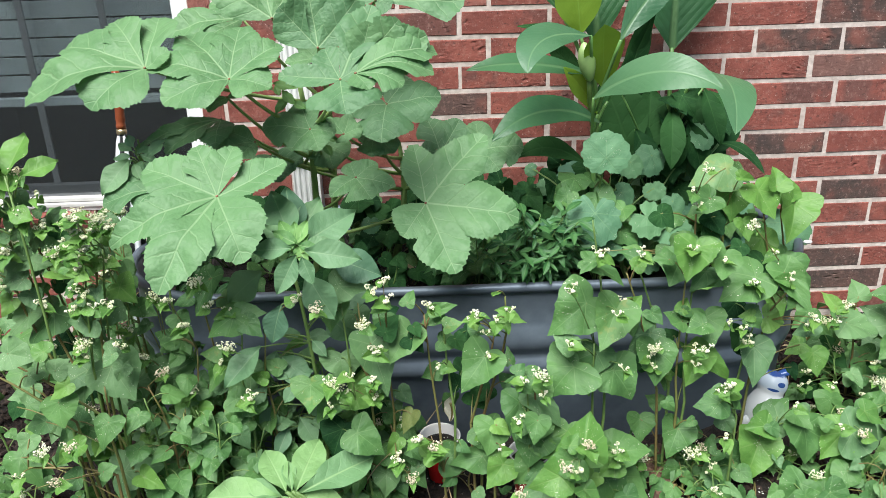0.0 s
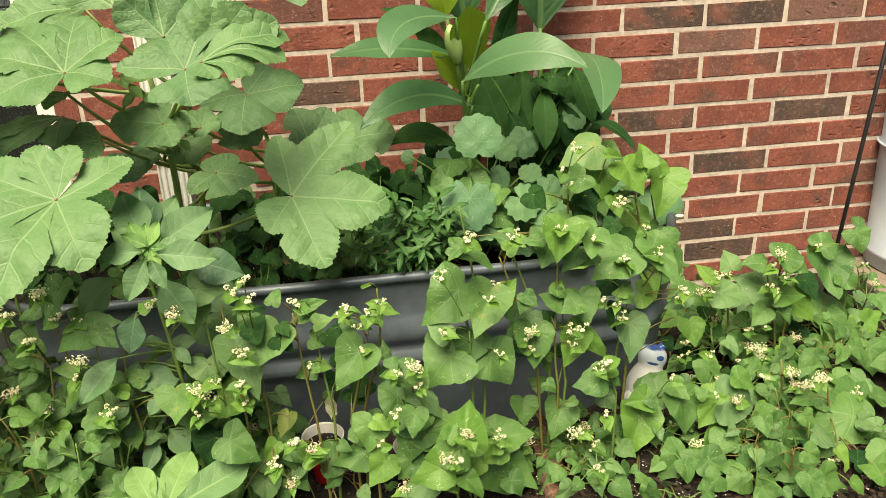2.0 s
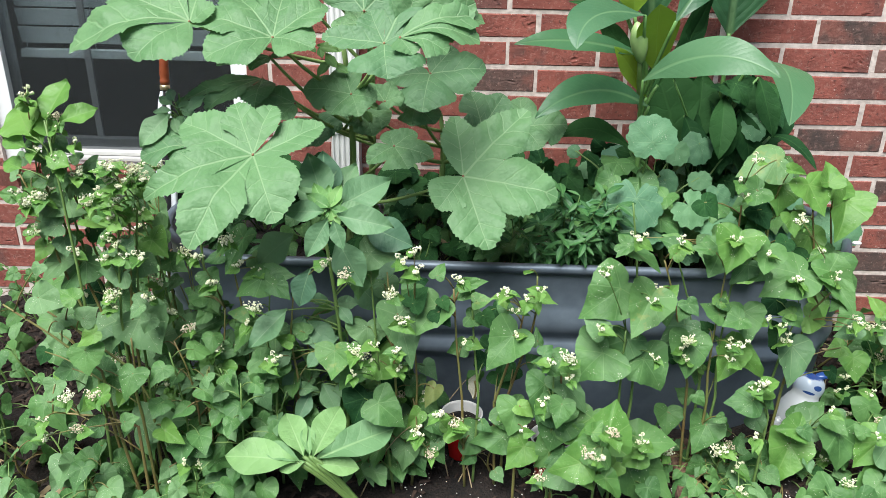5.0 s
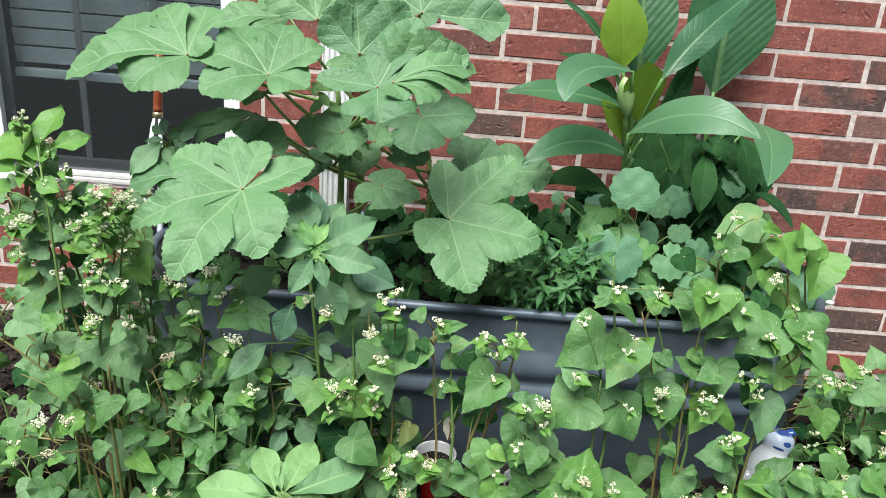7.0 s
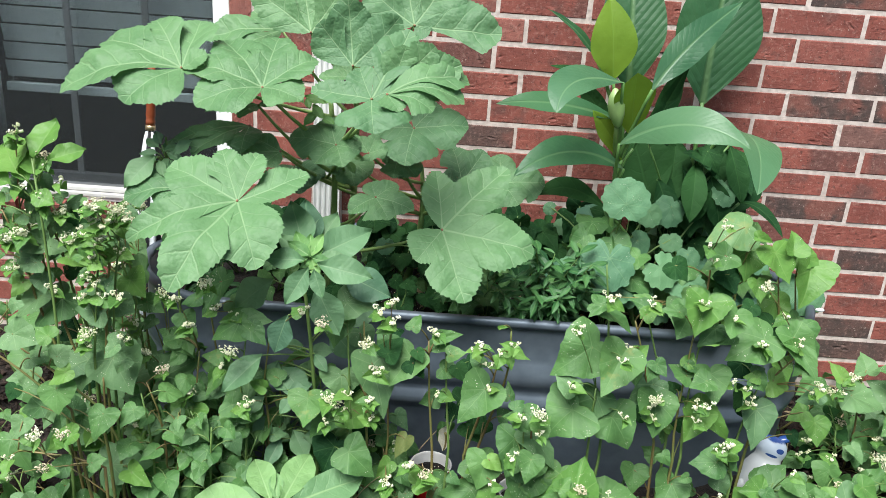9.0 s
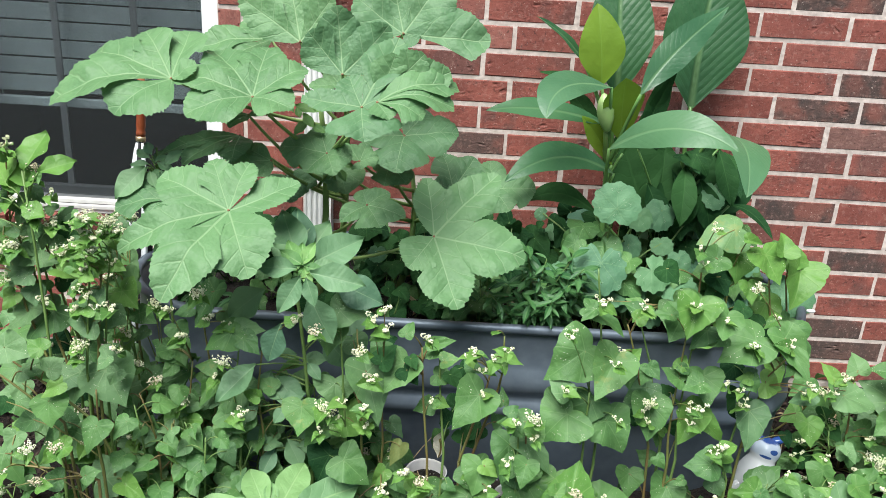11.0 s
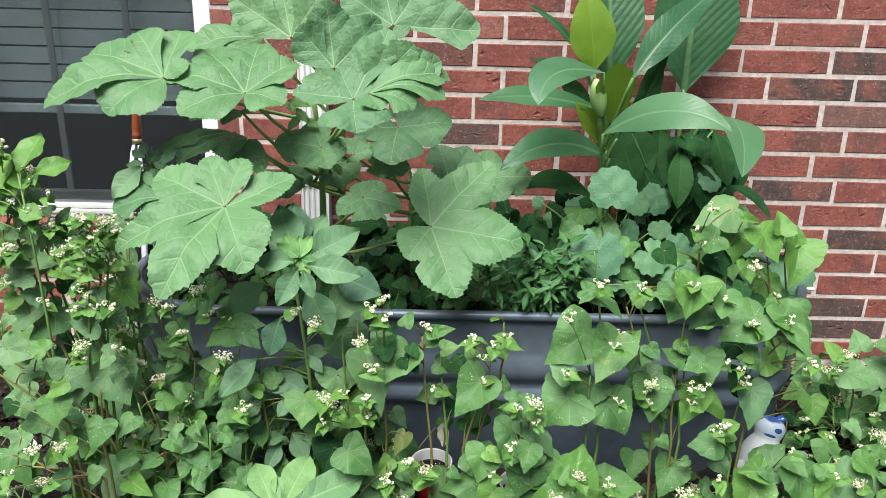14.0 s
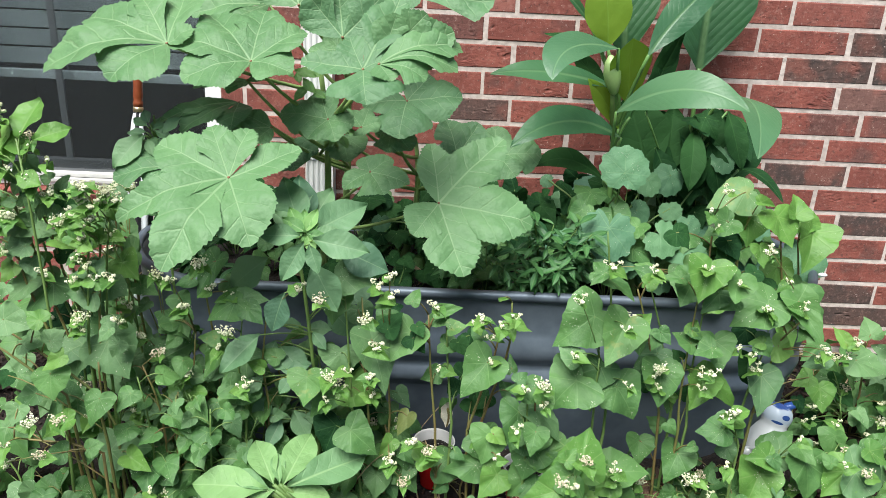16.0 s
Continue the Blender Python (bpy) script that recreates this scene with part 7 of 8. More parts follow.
buckwheat_on([(-0.353, -0.820, 0.109), (-0.348, -0.820, 0.000)], [
    (-0.347, -0.798, 0.046, -0.405, -0.808, 0.034, 11, 1.13, 0),
    (-0.345, -0.791, 0.067, -0.371, -0.771, 0.093, -12, 0.93, 0),
    (-0.363, -0.895, 0.049, -0.358, -0.916, 0.023, -9, 1.03, 2),
    (-0.341, -0.828, 0.056, -0.336, -0.857, 0.020, 11, 0.93, 0),
    (-0.332, -0.827, 0.110, -0.319, -0.805, 0.138, 0, 0.82, 0)], [
    (-0.377, -0.880, 0.141, 2),
    (-0.349, -0.880, 0.088, 2),
    (-0.345, -0.880, 0.108, 0)])
buckwheat_on([(-0.339, -0.600, 0.641), (-0.334, -0.600, 0.551), (-0.331, -0.600, 0.435), (-0.331, -0.600, 0.355)], [
    (-0.482, -0.612, 0.516, -0.503, -0.606, 0.523, 2, 1.03, 0),
    (-0.471, -0.646, 0.521, -0.496, -0.670, 0.492, 2, 1.13, 1),
    (-0.433, -0.648, 0.617, -0.398, -0.669, 0.590, -11, 1.24, 2),
    (-0.400, -0.648, 0.519, -0.408, -0.689, 0.466, -5, 1.30, 4),
    (-0.356, -0.584, 0.527, -0.384, -0.599, 0.507, 4, 1.03, 2),
    (-0.338, -0.631, 0.532, -0.364, -0.678, 0.473, 5, 1.24, 1),
    (-0.312, -0.630, 0.443, -0.346, -0.646, 0.423, -10, 1.03, 1),
    (-0.313, -0.622, 0.637, -0.374, -0.645, 0.609, 0, 0.93, 0),
    (-0.272, -0.582, 0.696, -0.361, -0.599, 0.675, 2, 1.03, 4)], [
    (-0.573, -0.660, 0.536, 0),
    (-0.475, -0.660, 0.532, 0),
    (-0.357, -0.660, 0.540, 2),
    (-0.369, -0.660, 0.674, 2),
    (-0.354, -0.660, 0.640, 2),
    (-0.342, -0.660, 0.722, 0)])
buckwheat_on([(-0.260, -0.580, 0.596), (-0.260, -0.580, 0.540), (-0.256, -0.580, 0.438), (-0.256, -0.580, 0.355)], [
    (-0.294, -0.594, 0.547, -0.323, -0.615, 0.521, -10, 1.03, 2),
    (-0.297, -0.593, 0.582, -0.270, -0.620, 0.548, -5, 1.24, 2),
    (-0.254, -0.578, 0.474, -0.269, -0.608, 0.436, 2, 1.30, 1),
    (-0.247, -0.568, 0.634, -0.254, -0.614, 0.576, -9, 1.29, 1),
    (-0.206, -0.579, 0.425, -0.255, -0.609, 0.388, -7, 1.03, 4),
    (-0.238, -0.634, 0.524, -0.267, -0.654, 0.499, -3, 1.03, 2),
    (-0.257, -0.633, 0.690, -0.218, -0.637, 0.685, 2, 0.62, 1),
    (-0.228, -0.613, 0.574, -0.220, -0.641, 0.540, -5, 1.03, 1)], [
    (-0.275, -0.640, 0.497, 2)])
buckwheat_on([(-0.160, -0.560, 0.570), (-0.140, -0.560, 0.482), (-0.127, -0.560, 0.392), (-0.112, -0.560, 0.355)], [
    (-0.144, -0.553, 0.370, -0.183, -0.564, 0.356, -11, 1.24, 0),
    (-0.168, -0.601, 0.471, -0.192, -0.632, 0.431, -12, 1.03, 2),
    (-0.150, -0.546, 0.503, -0.133, -0.588, 0.450, 1, 0.93, 1),
    (-0.206, -0.617, 0.653, -0.171, -0.658, 0.602, -12, 1.30, 1),
    (-0.116, -0.577, 0.352, -0.098, -0.610, 0.310, 1, 1.13, 1),
    (-0.166, -0.617, 0.660, -0.161, -0.582, 0.704, 11, 1.24, 1)], [
    (-0.205, -0.620, 0.573, 0),
    (-0.150, -0.620, 0.501, 2)])
buckwheat_on([(-0.114, -0.545, 0.570), (-0.094, -0.545, 0.482), (-0.081, -0.545, 0.392), (-0.089, -0.545, 0.355)], [
    (-0.095, -0.561, 0.469, -0.125, -0.582, 0.443, -7, 1.03, 0),
    (-0.113, -0.544, 0.621, -0.058, -0.551, 0.612, 9, 1.03, 1),
    (-0.099, -0.602, 0.468, -0.092, -0.639, 0.422, 10, 1.13, 0),
    (-0.074, -0.584, 0.412, -0.051, -0.631, 0.353, -1, 0.82, 0),
    (-0.061, -0.586, 0.374, -0.093, -0.613, 0.341, -14, 1.13, 0),
    (-0.087, -0.552, 0.595, -0.109, -0.614, 0.517, -14, 1.29, 1),
    (-0.041, -0.614, 0.338, -0.082, -0.639, 0.305, -14, 1.03, 0)], [
    (-0.129, -0.620, 0.473, 0),
    (-0.111, -0.620, 0.435, 2)])
buckwheat_at((-1.76, -0.58, 0.0), [
    (-1.823, -0.632, 0.603, -1.838, -0.674, 0.571, -3),
    (-1.756, -0.641, 0.595, -1.721, -0.682, 0.565, 20),
    (-1.725, -0.597, 0.541, -1.673, -0.622, 0.517, 4),
    (-1.659, -0.614, 0.564, -1.613, -0.64, 0.541, -3),
    (-1.889, -0.607, 0.58, -1.913, -0.632, 0.554, 0),
    (-1.678, -0.607, 0.499, -1.625, -0.68, 0.471, 10),
    (-1.803, -0.638, 0.544, -1.828, -0.657, 0.526, -3),
    (-1.745, -0.609, 0.6, -1.766, -0.642, 0.577, 5)], [
    (-1.781, -0.631, 0.575, 1),
    (-1.623, -0.64, 0.664, 1),
    (-1.65, -0.613, 0.621, 1),
    (-1.827, -0.633, 0.601, 0),
    (-1.864, -0.65, 0.632, 0)], 0.18)
buckwheat_at((-1.728, -0.53, 0.0), [
    (-1.713, -0.52, 0.612, -1.677, -0.548, 0.587, 8),
    (-1.779, -0.58, 0.53, -1.799, -0.621, 0.497, -15),
    (-1.674, -0.596, 0.44, -1.63, -0.631, 0.407, 7),
    (-1.707, -0.606, 0.584, -1.717, -0.645, 0.551, -5),
    (-1.69, -0.534, 0.474, -1.71, -0.565, 0.449, -20),
    (-1.805, -0.546, 0.631, -1.814, -0.582, 0.608, -1)], [
    (-1.619, -0.597, 0.609, 0),
    (-1.747, -0.573, 0.644, 1),
    (-1.673, -0.58, 0.649, 1),
    (-1.723, -0.562, 0.614, 0),
    (-1.681, -0.6, 0.497, 0)], 0.18)
buckwheat_at((-1.797, -0.74, 0.0), [
    (-1.829, -0.786, 0.438, -1.829, -0.836, 0.406, 14),
    (-1.806, -0.775, 0.379, -1.762, -0.812, 0.342, -3),
    (-1.785, -0.728, 0.361, -1.809, -0.752, 0.337, -11),
    (-1.838, -0.794, 0.361, -1.798, -0.839, 0.329, 11),
    (-1.783, -0.755, 0.434, -1.765, -0.721, 0.453, 3),
    (-1.667, -0.811, 0.419, -1.635, -0.845, 0.394, 15),
    (-1.828, -0.819, 0.296, -1.791, -0.85, 0.268, 1),
    (-1.841, -0.804, 0.218, -1.861, -0.824, 0.193, 5)], [
    (-1.772, -0.775, 0.462, 0),
    (-1.759, -0.787, 0.422, 0),
    (-1.688, -0.796, 0.436, 1),
    (-1.793, -0.793, 0.66, 0)], 0.18)


# lower growth between the large plants
rnd = random.Random(5)
for i in range(40):
    x = rnd.uniform(-2.5, -1.62)
    y = rnd.uniform(-0.86, -0.15)
    buckwheat(rnd, x, y, rnd.uniform(0.14, 0.34) + (0.08 if y > -0.5 else 0), (rnd.uniform(-0.08, 0.08), rnd.uniform(-0.1, 0.05)), leaves=8, flowers=rnd.choice((0, 1, 1)))
for i in range(20):
    buckwheat(rnd, rnd.uniform(-2.1, -1.45), rnd.uniform(-1.12, -0.88), rnd.uniform(0.05, 0.16), (rnd.uniform(-0.05, 0.05), rnd.uniform(-0.06, 0.03)), leaves=7, size=(0.040, 0.072), flowers=rnd.choice((0, 0, 1)))
for i in range(40):
    x = rnd.uniform(-1.62, -1.06)
    y = rnd.uniform(-0.92, -0.70)
    if x > -1.38 and y < -0.84:
        y += 0.12
    buckwheat(rnd, x, y, rnd.uniform(0.12, 0.40) * (1.0 if x < -1.2 else 0.75), (rnd.uniform(-0.05, 0.05), rnd.uniform(-0.06, 0.03)), leaves=9, size=(0.036, 0.066), flowers=rnd.choice((0, 0, 1)))
for i in range(9):
    x = rnd.uniform(-1.0, -0.12)
    y = rnd.uniform(-0.96, -0.74)
    buckwheat(rnd, x, y, rnd.uniform(0.05, 0.12), (rnd.uniform(-0.04, 0.04), rnd.uniform(-0.05, 0.03)), leaves=6, size=(0.022, 0.042), flowers=rnd.choice((0, 1)))
for i in range(50):
    x = rnd.uniform(-0.04, 0.85)
    y = rnd.uniform(-1.0, -0.12)
    if x > 0.76 and y > -0.40 or x < 0.02 and y < -0.60:
        continue
    buckwheat(rnd, x, y, rnd.uniform(0.05, 0.15), (rnd.uniform(-0.08, 0.08), rnd.uniform(-0.1, 0.05)), leaves=6, size=(0.045, 0.080), flowers=rnd.choice((0, 1)))


for i in range(12):
    buckwheat(rnd, rnd.uniform(-0.42, 0.10), rnd.uniform(-1.08, -0.80), rnd.uniform(0.05, 0.13), (rnd.uniform(-0.04, 0.04), rnd.uniform(-0.05, 0.03)), leaves=6, size=(0.03, 0.055), flowers=rnd.choice((0, 1)))


def sprout(rnd, x, y, h, meshes, size, leaves, name, label, category, group, z0=0.355, spread=0.05, hang=0.5):
    """A small plant in the tank: thin upright stalks, one leaf each."""
    t = thing(name, label, category, group, at=(x, y, z0))
    stalks = []
    for i in range(leaves):
        a = rnd.uniform(0, 6.28)
        out = Vector((math.cos(a), math.sin(a), 0))
        p = Vector((x, y, z0)) + out * spread * rnd.uniform(0.3, 1.0) + Vector((0, 0, h * rnd.uniform(0.4, 1.0)))
        d = (out + Vector((0, -0.6, -hang * rnd.uniform(0.3, 1.6)))).normalized() * rnd.uniform(*size)
        hang_leaf(rnd.choice(meshes), leaf_matrix(p, p + d, rnd.uniform(-25, 25)), t)
        stalks.append((bend((x, y, z0 - 0.01), p, 0.015, 4, (out.x, out.y, 0.3)), 0.0022, 0.0012))
    stems("stem", stalks, M_STEM, t)
    return t


# every second seedling has shade put into its leaf colour
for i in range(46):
    sprout(rnd, rnd.uniform(-1.58, -0.80), rnd.uniform(-0.55, -0.08), rnd.uniform(0.04, 0.16), HEART if i % 2 else SHADED_HEART, (0.03, 0.055), 5, "seedling", "low heart-leaved seedling in shade under the okra", "seedling", "seedlings in the tank")
for i in range(24):
    sprout(rnd, rnd.uniform(-0.62, -0.10), rnd.uniform(-0.48, -0.10), rnd.uniform(0.10, 0.27), HEART + ROUND, (0.045, 0.085), 6, "bean_plant", "leafy bean plant crowding the end of the tank", "bean plant", "bean plants in the tank", spread=0.07)


# bean leaves coloured darker where the canopy's shade would fall
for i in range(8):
    sprout(rnd, rnd.uniform(-0.50, -0.16), rnd.uniform(-0.20, -0.08), rnd.uniform(0.26, 0.44), SHADED_HEART, (0.045, 0.085), 8, "shaded_bean_plant", "bean plant below the canna with shade put into its leaf colour", "bean plant", "bean plants in the tank", spread=0.07, hang=1.0)
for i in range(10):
    sprout(rnd, rnd.uniform(-0.78, -0.50), rnd.uniform(-0.20, -0.08), rnd.uniform(0.10, 0.24), SHADED_HEART, (0.05, 0.09), 7, "shaded_bean_plant", "bean plant below the canna with shade put into its leaf colour", "bean plant", "bean plants in the tank", spread=0.07, hang=0.9)
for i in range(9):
    sprout(rnd, rnd.uniform(-1.45, -0.70), rnd.uniform(-0.25, -0.10), rnd.uniform(0.15, 0.30), SHADED_HEART, (0.05, 0.09), 7, "shaded_bean_plant", "bean plant behind the okra with shade put into its leaf colour", "bean plant", "bean plants in the tank", spread=0.08, hang=0.8)


def round_plant(base, rows):
    t = thing("hollyhock_seedling", "young plant with crinkled round grey-green leaves", "hollyhock", "round-leaved plants in the tank", at=base)
    stalks = []
    for r in rows:
        p, q = Vector(r[0:3]), Vector(r[3:6])
        hang_leaf(ROUND[int(r[7])], leaf_matrix(p, q, r[6], r[8]), t)
        stalks.append((bend(base, p, 0.03, 5), 0.0032, 0.002))
    stems("leaf_stalk", stalks, M_STEM, t)
    return t


round_plant((-0.53, -0.34, 0.355), [
    (-0.510, -0.430, 0.684, -0.507, -0.402, 0.746, 0, 0, 1.05),
    (-0.554, -0.53, 0.578, -0.563, -0.578, 0.518, -5, 2, 1.0),
    (-0.417, -0.483, 0.546, -0.378, -0.504, 0.515, 10, 2, 1.1),
    (-0.451, -0.365, 0.57, -0.418, -0.373, 0.552, 12, 1, 1.1),
    (-0.352, -0.313, 0.56, -0.348, -0.335, 0.535, 9, 0, 1.1),
    (-0.625, -0.408, 0.496, -0.604, -0.389, 0.519, 12, 2, 1),
    (-0.352, -0.272, 0.639, -0.376, -0.307, 0.601, -15, 1, 0.9),
    (-0.414, -0.297, 0.63, -0.423, -0.326, 0.596, -6, 0, 0.9)])
round_plant((-0.42, -0.30, 0.355), [
    (-0.315, -0.364, 0.541, -0.306, -0.387, 0.512, 3, 1, 1),
    (-0.589, -0.512, 0.478, -0.606, -0.531, 0.457, -15, 2, 1.0),
    (-0.651, -0.148, 0.573, -0.675, -0.146, 0.57, -18, 1, 1),
    (-0.204, -0.219, 0.682, -0.206, -0.251, 0.643, -6, 0, 0.8),
    (-0.246, -0.159, 0.641, -0.231, -0.125, 0.682, 7, 2, 0.9),
    (-0.01, -0.387, 0.478, -0.014, -0.431, 0.423, -3, 1, 1.05),
    (-1.101, -0.361, 0.511, -1.103, -0.379, 0.488, 2, 1, 1),
    (-0.603, -0.111, 0.503, -0.624, -0.096, 0.523, -10, 0, 1)])


def narrow_bush(base, count, reach, height, seed):
    rnd = random.Random(seed)
    t = thing("marigold_bush", "dark green bushy seedling with narrow pointed leaves", "marigold", "narrow-leaved bushes in the tank", at=base)
    stalks = []
    for i in range(count):
        foot = Vector((base[0] + rnd.uniform(-0.03, 0.03), base[1] + rnd.uniform(-0.02, 0.03), base[2] - 0.005))
        head = foot + Vector((rnd.uniform(-reach, reach), rnd.uniform(-reach * 0.9, 0.03), rnd.uniform(height * 0.35, height)))
        line = bend(foot, head, 0.02, 6)
        stalks.append((line, 0.002, 0.001))
        for k in range(18):
            f = 0.22 + 0.78 * k / 17
            j = min(5, int(f * 6))
            p = line[j].lerp(line[j + 1], f * 6 - j)
            a = k * 2.4 + i
            d = Vector((math.cos(a), math.sin(a) - 0.4, rnd.uniform(-0.7, 0.5))).normalized() * rnd.uniform(0.032, 0.06)
            hang_leaf(NARROW[k % 2], leaf_matrix(p, p + d, rnd.uniform(-20, 20)), t)
    stems("stem", stalks, M_STEM, t)


narrow_bush((-0.70, -0.53, 0.355), 26, 0.12, 0.27, 17)
narrow_bush((-0.86, -0.48, 0.355), 9, 0.07, 0.15, 18)
narrow_bush((-1.52, -0.50, 0.355), 14, 0.10, 0.22, 19)


# ---- amaranth before the tank ----
def amaranth():
    foot = Vector((-1.20, -0.80, 0.0))
    t = thing("amaranth_plant", "tall amaranth with a pale rosette of pointed leaves", "amaranth", at=foot)
    head = Vector((-1.225, -0.855, 0.635))
    line = bend(foot, head, 0.012, 8, (1, 0, 0))
    stalks = [(line, 0.0055, 0.0035)]

    def joint(p):
        f = min(0.97, max(0.1, (p.z - 0.01) / head.z)) * 8
        k = min(7, int(f))
        return line[k].lerp(line[k + 1], f - k)

    for rows in ([
    (-1.223, -0.82, 0.648, -1.266, -0.748, 0.728, -3, 0),
    (-1.226, -0.78, 0.633, -1.248, -0.696, 0.717, 0, 0),
    (-1.22, -0.78, 0.632, -1.182, -0.712, 0.7, 4, 0),
    (-1.2, -0.84, 0.653, -1.107, -0.778, 0.695, 14, 0),
    (-1.193, -0.88, 0.664, -1.138, -0.872, 0.67, 11, 0),
    (-1.186, -0.9, 0.663, -1.091, -0.915, 0.654, 17, 0),
    (-1.147, -0.84, 0.623, -1.061, -0.871, 0.602, 23, 1),
    (-1.219, -0.86, 0.662, -1.27, -0.833, 0.69, -8, 0),
    (-1.21, -0.9, 0.67, -1.282, -0.896, 0.669, -17, 0),
    (-1.196, -0.94, 0.673, -1.231, -0.969, 0.616, -16, 0),
    (-1.185, -0.95, 0.674, -1.168, -0.972, 0.633, 14, 0),
    (-1.187, -0.9, 0.616, -1.147, -0.941, 0.547, 22, 1),
    (-1.294, -0.8, 0.58, -1.37, -0.816, 0.528, -18, 1),
    (-1.247, -0.88, 0.542, -1.271, -0.908, 0.48, -5, 1),
    (-1.174, -0.75, 0.478, -1.088, -0.745, 0.51, 23, 1),
    (-1.179, -0.78, 0.471, -1.123, -0.803, 0.42, 15, 1)], [
    (-1.261, -0.844, 0.453, -1.298, -0.835, 0.466, -3, 1),
    (-1.267, -0.826, 0.441, -1.232, -0.809, 0.442, 10, 1),
    (-1.217, -0.812, 0.429, -1.172, -0.814, 0.437, 4, 1),
    (-1.199, -0.848, 0.441, -1.172, -0.875, 0.422, 7, 0),
    (-1.255, -0.856, 0.356, -1.286, -0.851, 0.37, 0, 0),
    (-1.25, -0.855, 0.355, -1.211, -0.848, 0.372, 0, 1),
    (-1.241, -0.858, 0.343, -1.262, -0.884, 0.323, -5, 1),
    (-1.283, -0.811, 0.398, -1.297, -0.849, 0.371, -10, 1),
    (-1.273, -0.817, 0.387, -1.22, -0.868, 0.36, 12, 1),
    (-1.24, -0.82, 0.289, -1.192, -0.835, 0.258, -5, 1),
    (-1.302, -0.864, 0.439, -1.367, -0.916, 0.391, 0, 0),
    (-1.302, -0.857, 0.337, -1.331, -0.885, 0.321, -10, 1),
    (-1.299, -0.82, 0.27, -1.32, -0.863, 0.234, 3, 1),
    (-1.249, -0.82, 0.234, -1.215, -0.856, 0.199, -3, 1),
    (-1.273, -0.831, 0.217, -1.293, -0.878, 0.185, -11, 0),
    (-1.226, -0.831, 0.225, -1.18, -0.826, 0.228, 5, 1)]):
        for r in rows:
            p = Vector(r[0:3])
            hang_leaf(AMAR[int(r[7])], leaf_matrix(p, p + (Vector(r[3:6]) - p) * 1.12, r[6], 1.2), t)
            stalks.append((bend(joint(p), p, 0.004, 3), 0.002, 0.0014))
    for r in [
    (-1.203, -0.88, 0.668, -1.158, -0.887, 0.661, 11, 2),
    (-1.205, -0.88, 0.663, -1.207, -0.898, 0.645, -1, 2),
    (-1.209, -0.88, 0.661, -1.255, -0.871, 0.67, -11, 2),
    (-1.203, -0.88, 0.661, -1.212, -0.838, 0.702, -2, 2),
    (-1.203, -0.88, 0.664, -1.176, -0.871, 0.673, 10, 2),
    (-1.201, -0.88, 0.666, -1.183, -0.911, 0.635, 4, 2),
    (-1.206, -0.88, 0.668, -1.232, -0.888, 0.66, -11, 2),
    (-1.208, -0.88, 0.662, -1.241, -0.837, 0.705, -6, 2),
    (-1.208, -0.88, 0.663, -1.181, -0.86, 0.683, 8, 2),
    (-1.206, -0.88, 0.662, -1.176, -0.891, 0.65, 10, 2),
    (-1.203, -0.88, 0.663, -1.222, -0.893, 0.649, -8, 2),
    (-1.201, -0.88, 0.668, -1.253, -0.858, 0.691, -10, 2),
    (-1.206, -0.88, 0.666, -1.186, -0.841, 0.705, 4, 2)]:
        hang_leaf(AMAR[2], leaf_matrix(r[0:3], r[3:6], r[6], 1.2), t, label="pale yellow-green tip leaf")
    stems("stem", stalks, M_STEM, t)


amaranth()


def leafy(name, label, category, base, rows, meshes):
    t = thing(name, label, category, at=base)
    stalks = []
    top = max(r[2] for r in rows)
    for r in rows:
        p = Vector(r[0:3])
        hang_leaf(meshes[int(r[7])], leaf_matrix(p, r[3:6], r[6], 1.1), t)
        f = min(0.95, max(0.2, (p.z - 0.02 - base[2]) / (top - base[2])))
        stalks.append((bend(Vector(base).lerp(Vector((p.x * 0.3 + base[0] * 0.7, p.y * 0.3 + base[1] * 0.7, top)), f), p, 0.004, 3), 0.0018, 0.0012))
    stalks.append((bend(base, (base[0], base[1], top), 0.01, 6, (1, 0, 0)), 0.004, 0.002))
    stems("stem", stalks, M_STEM, t)


leafy("pepper_plant", "young pepper plant with pointed dark leaves beside the umbrella", "pepper plant", (-1.55, -0.66, 0.0), [
    (-1.557, -0.68, 0.809, -1.596, -0.654, 0.822, -9, 0),
    (-1.549, -0.68, 0.798, -1.542, -0.647, 0.824, 2, 0),
    (-1.561, -0.68, 0.797, -1.604, -0.676, 0.795, -5, 0),
    (-1.568, -0.68, 0.79, -1.613, -0.744, 0.75, -11, 1),
    (-1.549, -0.68, 0.804, -1.519, -0.661, 0.814, 8, 0),
    (-1.56, -0.68, 0.782, -1.541, -0.711, 0.758, 3, 0),
    (-1.488, -0.68, 0.829, -1.521, -0.706, 0.812, -8, 1),
    (-1.562, -0.68, 0.791, -1.588, -0.703, 0.77, -1, 0),
    (-1.543, -0.68, 0.801, -1.504, -0.693, 0.79, 5, 0),
    (-1.553, -0.68, 0.816, -1.577, -0.646, 0.838, -10, 0),
    (-1.572, -0.68, 0.781, -1.607, -0.706, 0.767, -9, 0),
    (-1.538, -0.68, 0.784, -1.513, -0.704, 0.761, -2, 0),
    (-1.551, -0.68, 0.773, -1.563, -0.716, 0.746, -7, 0)], AMAR)
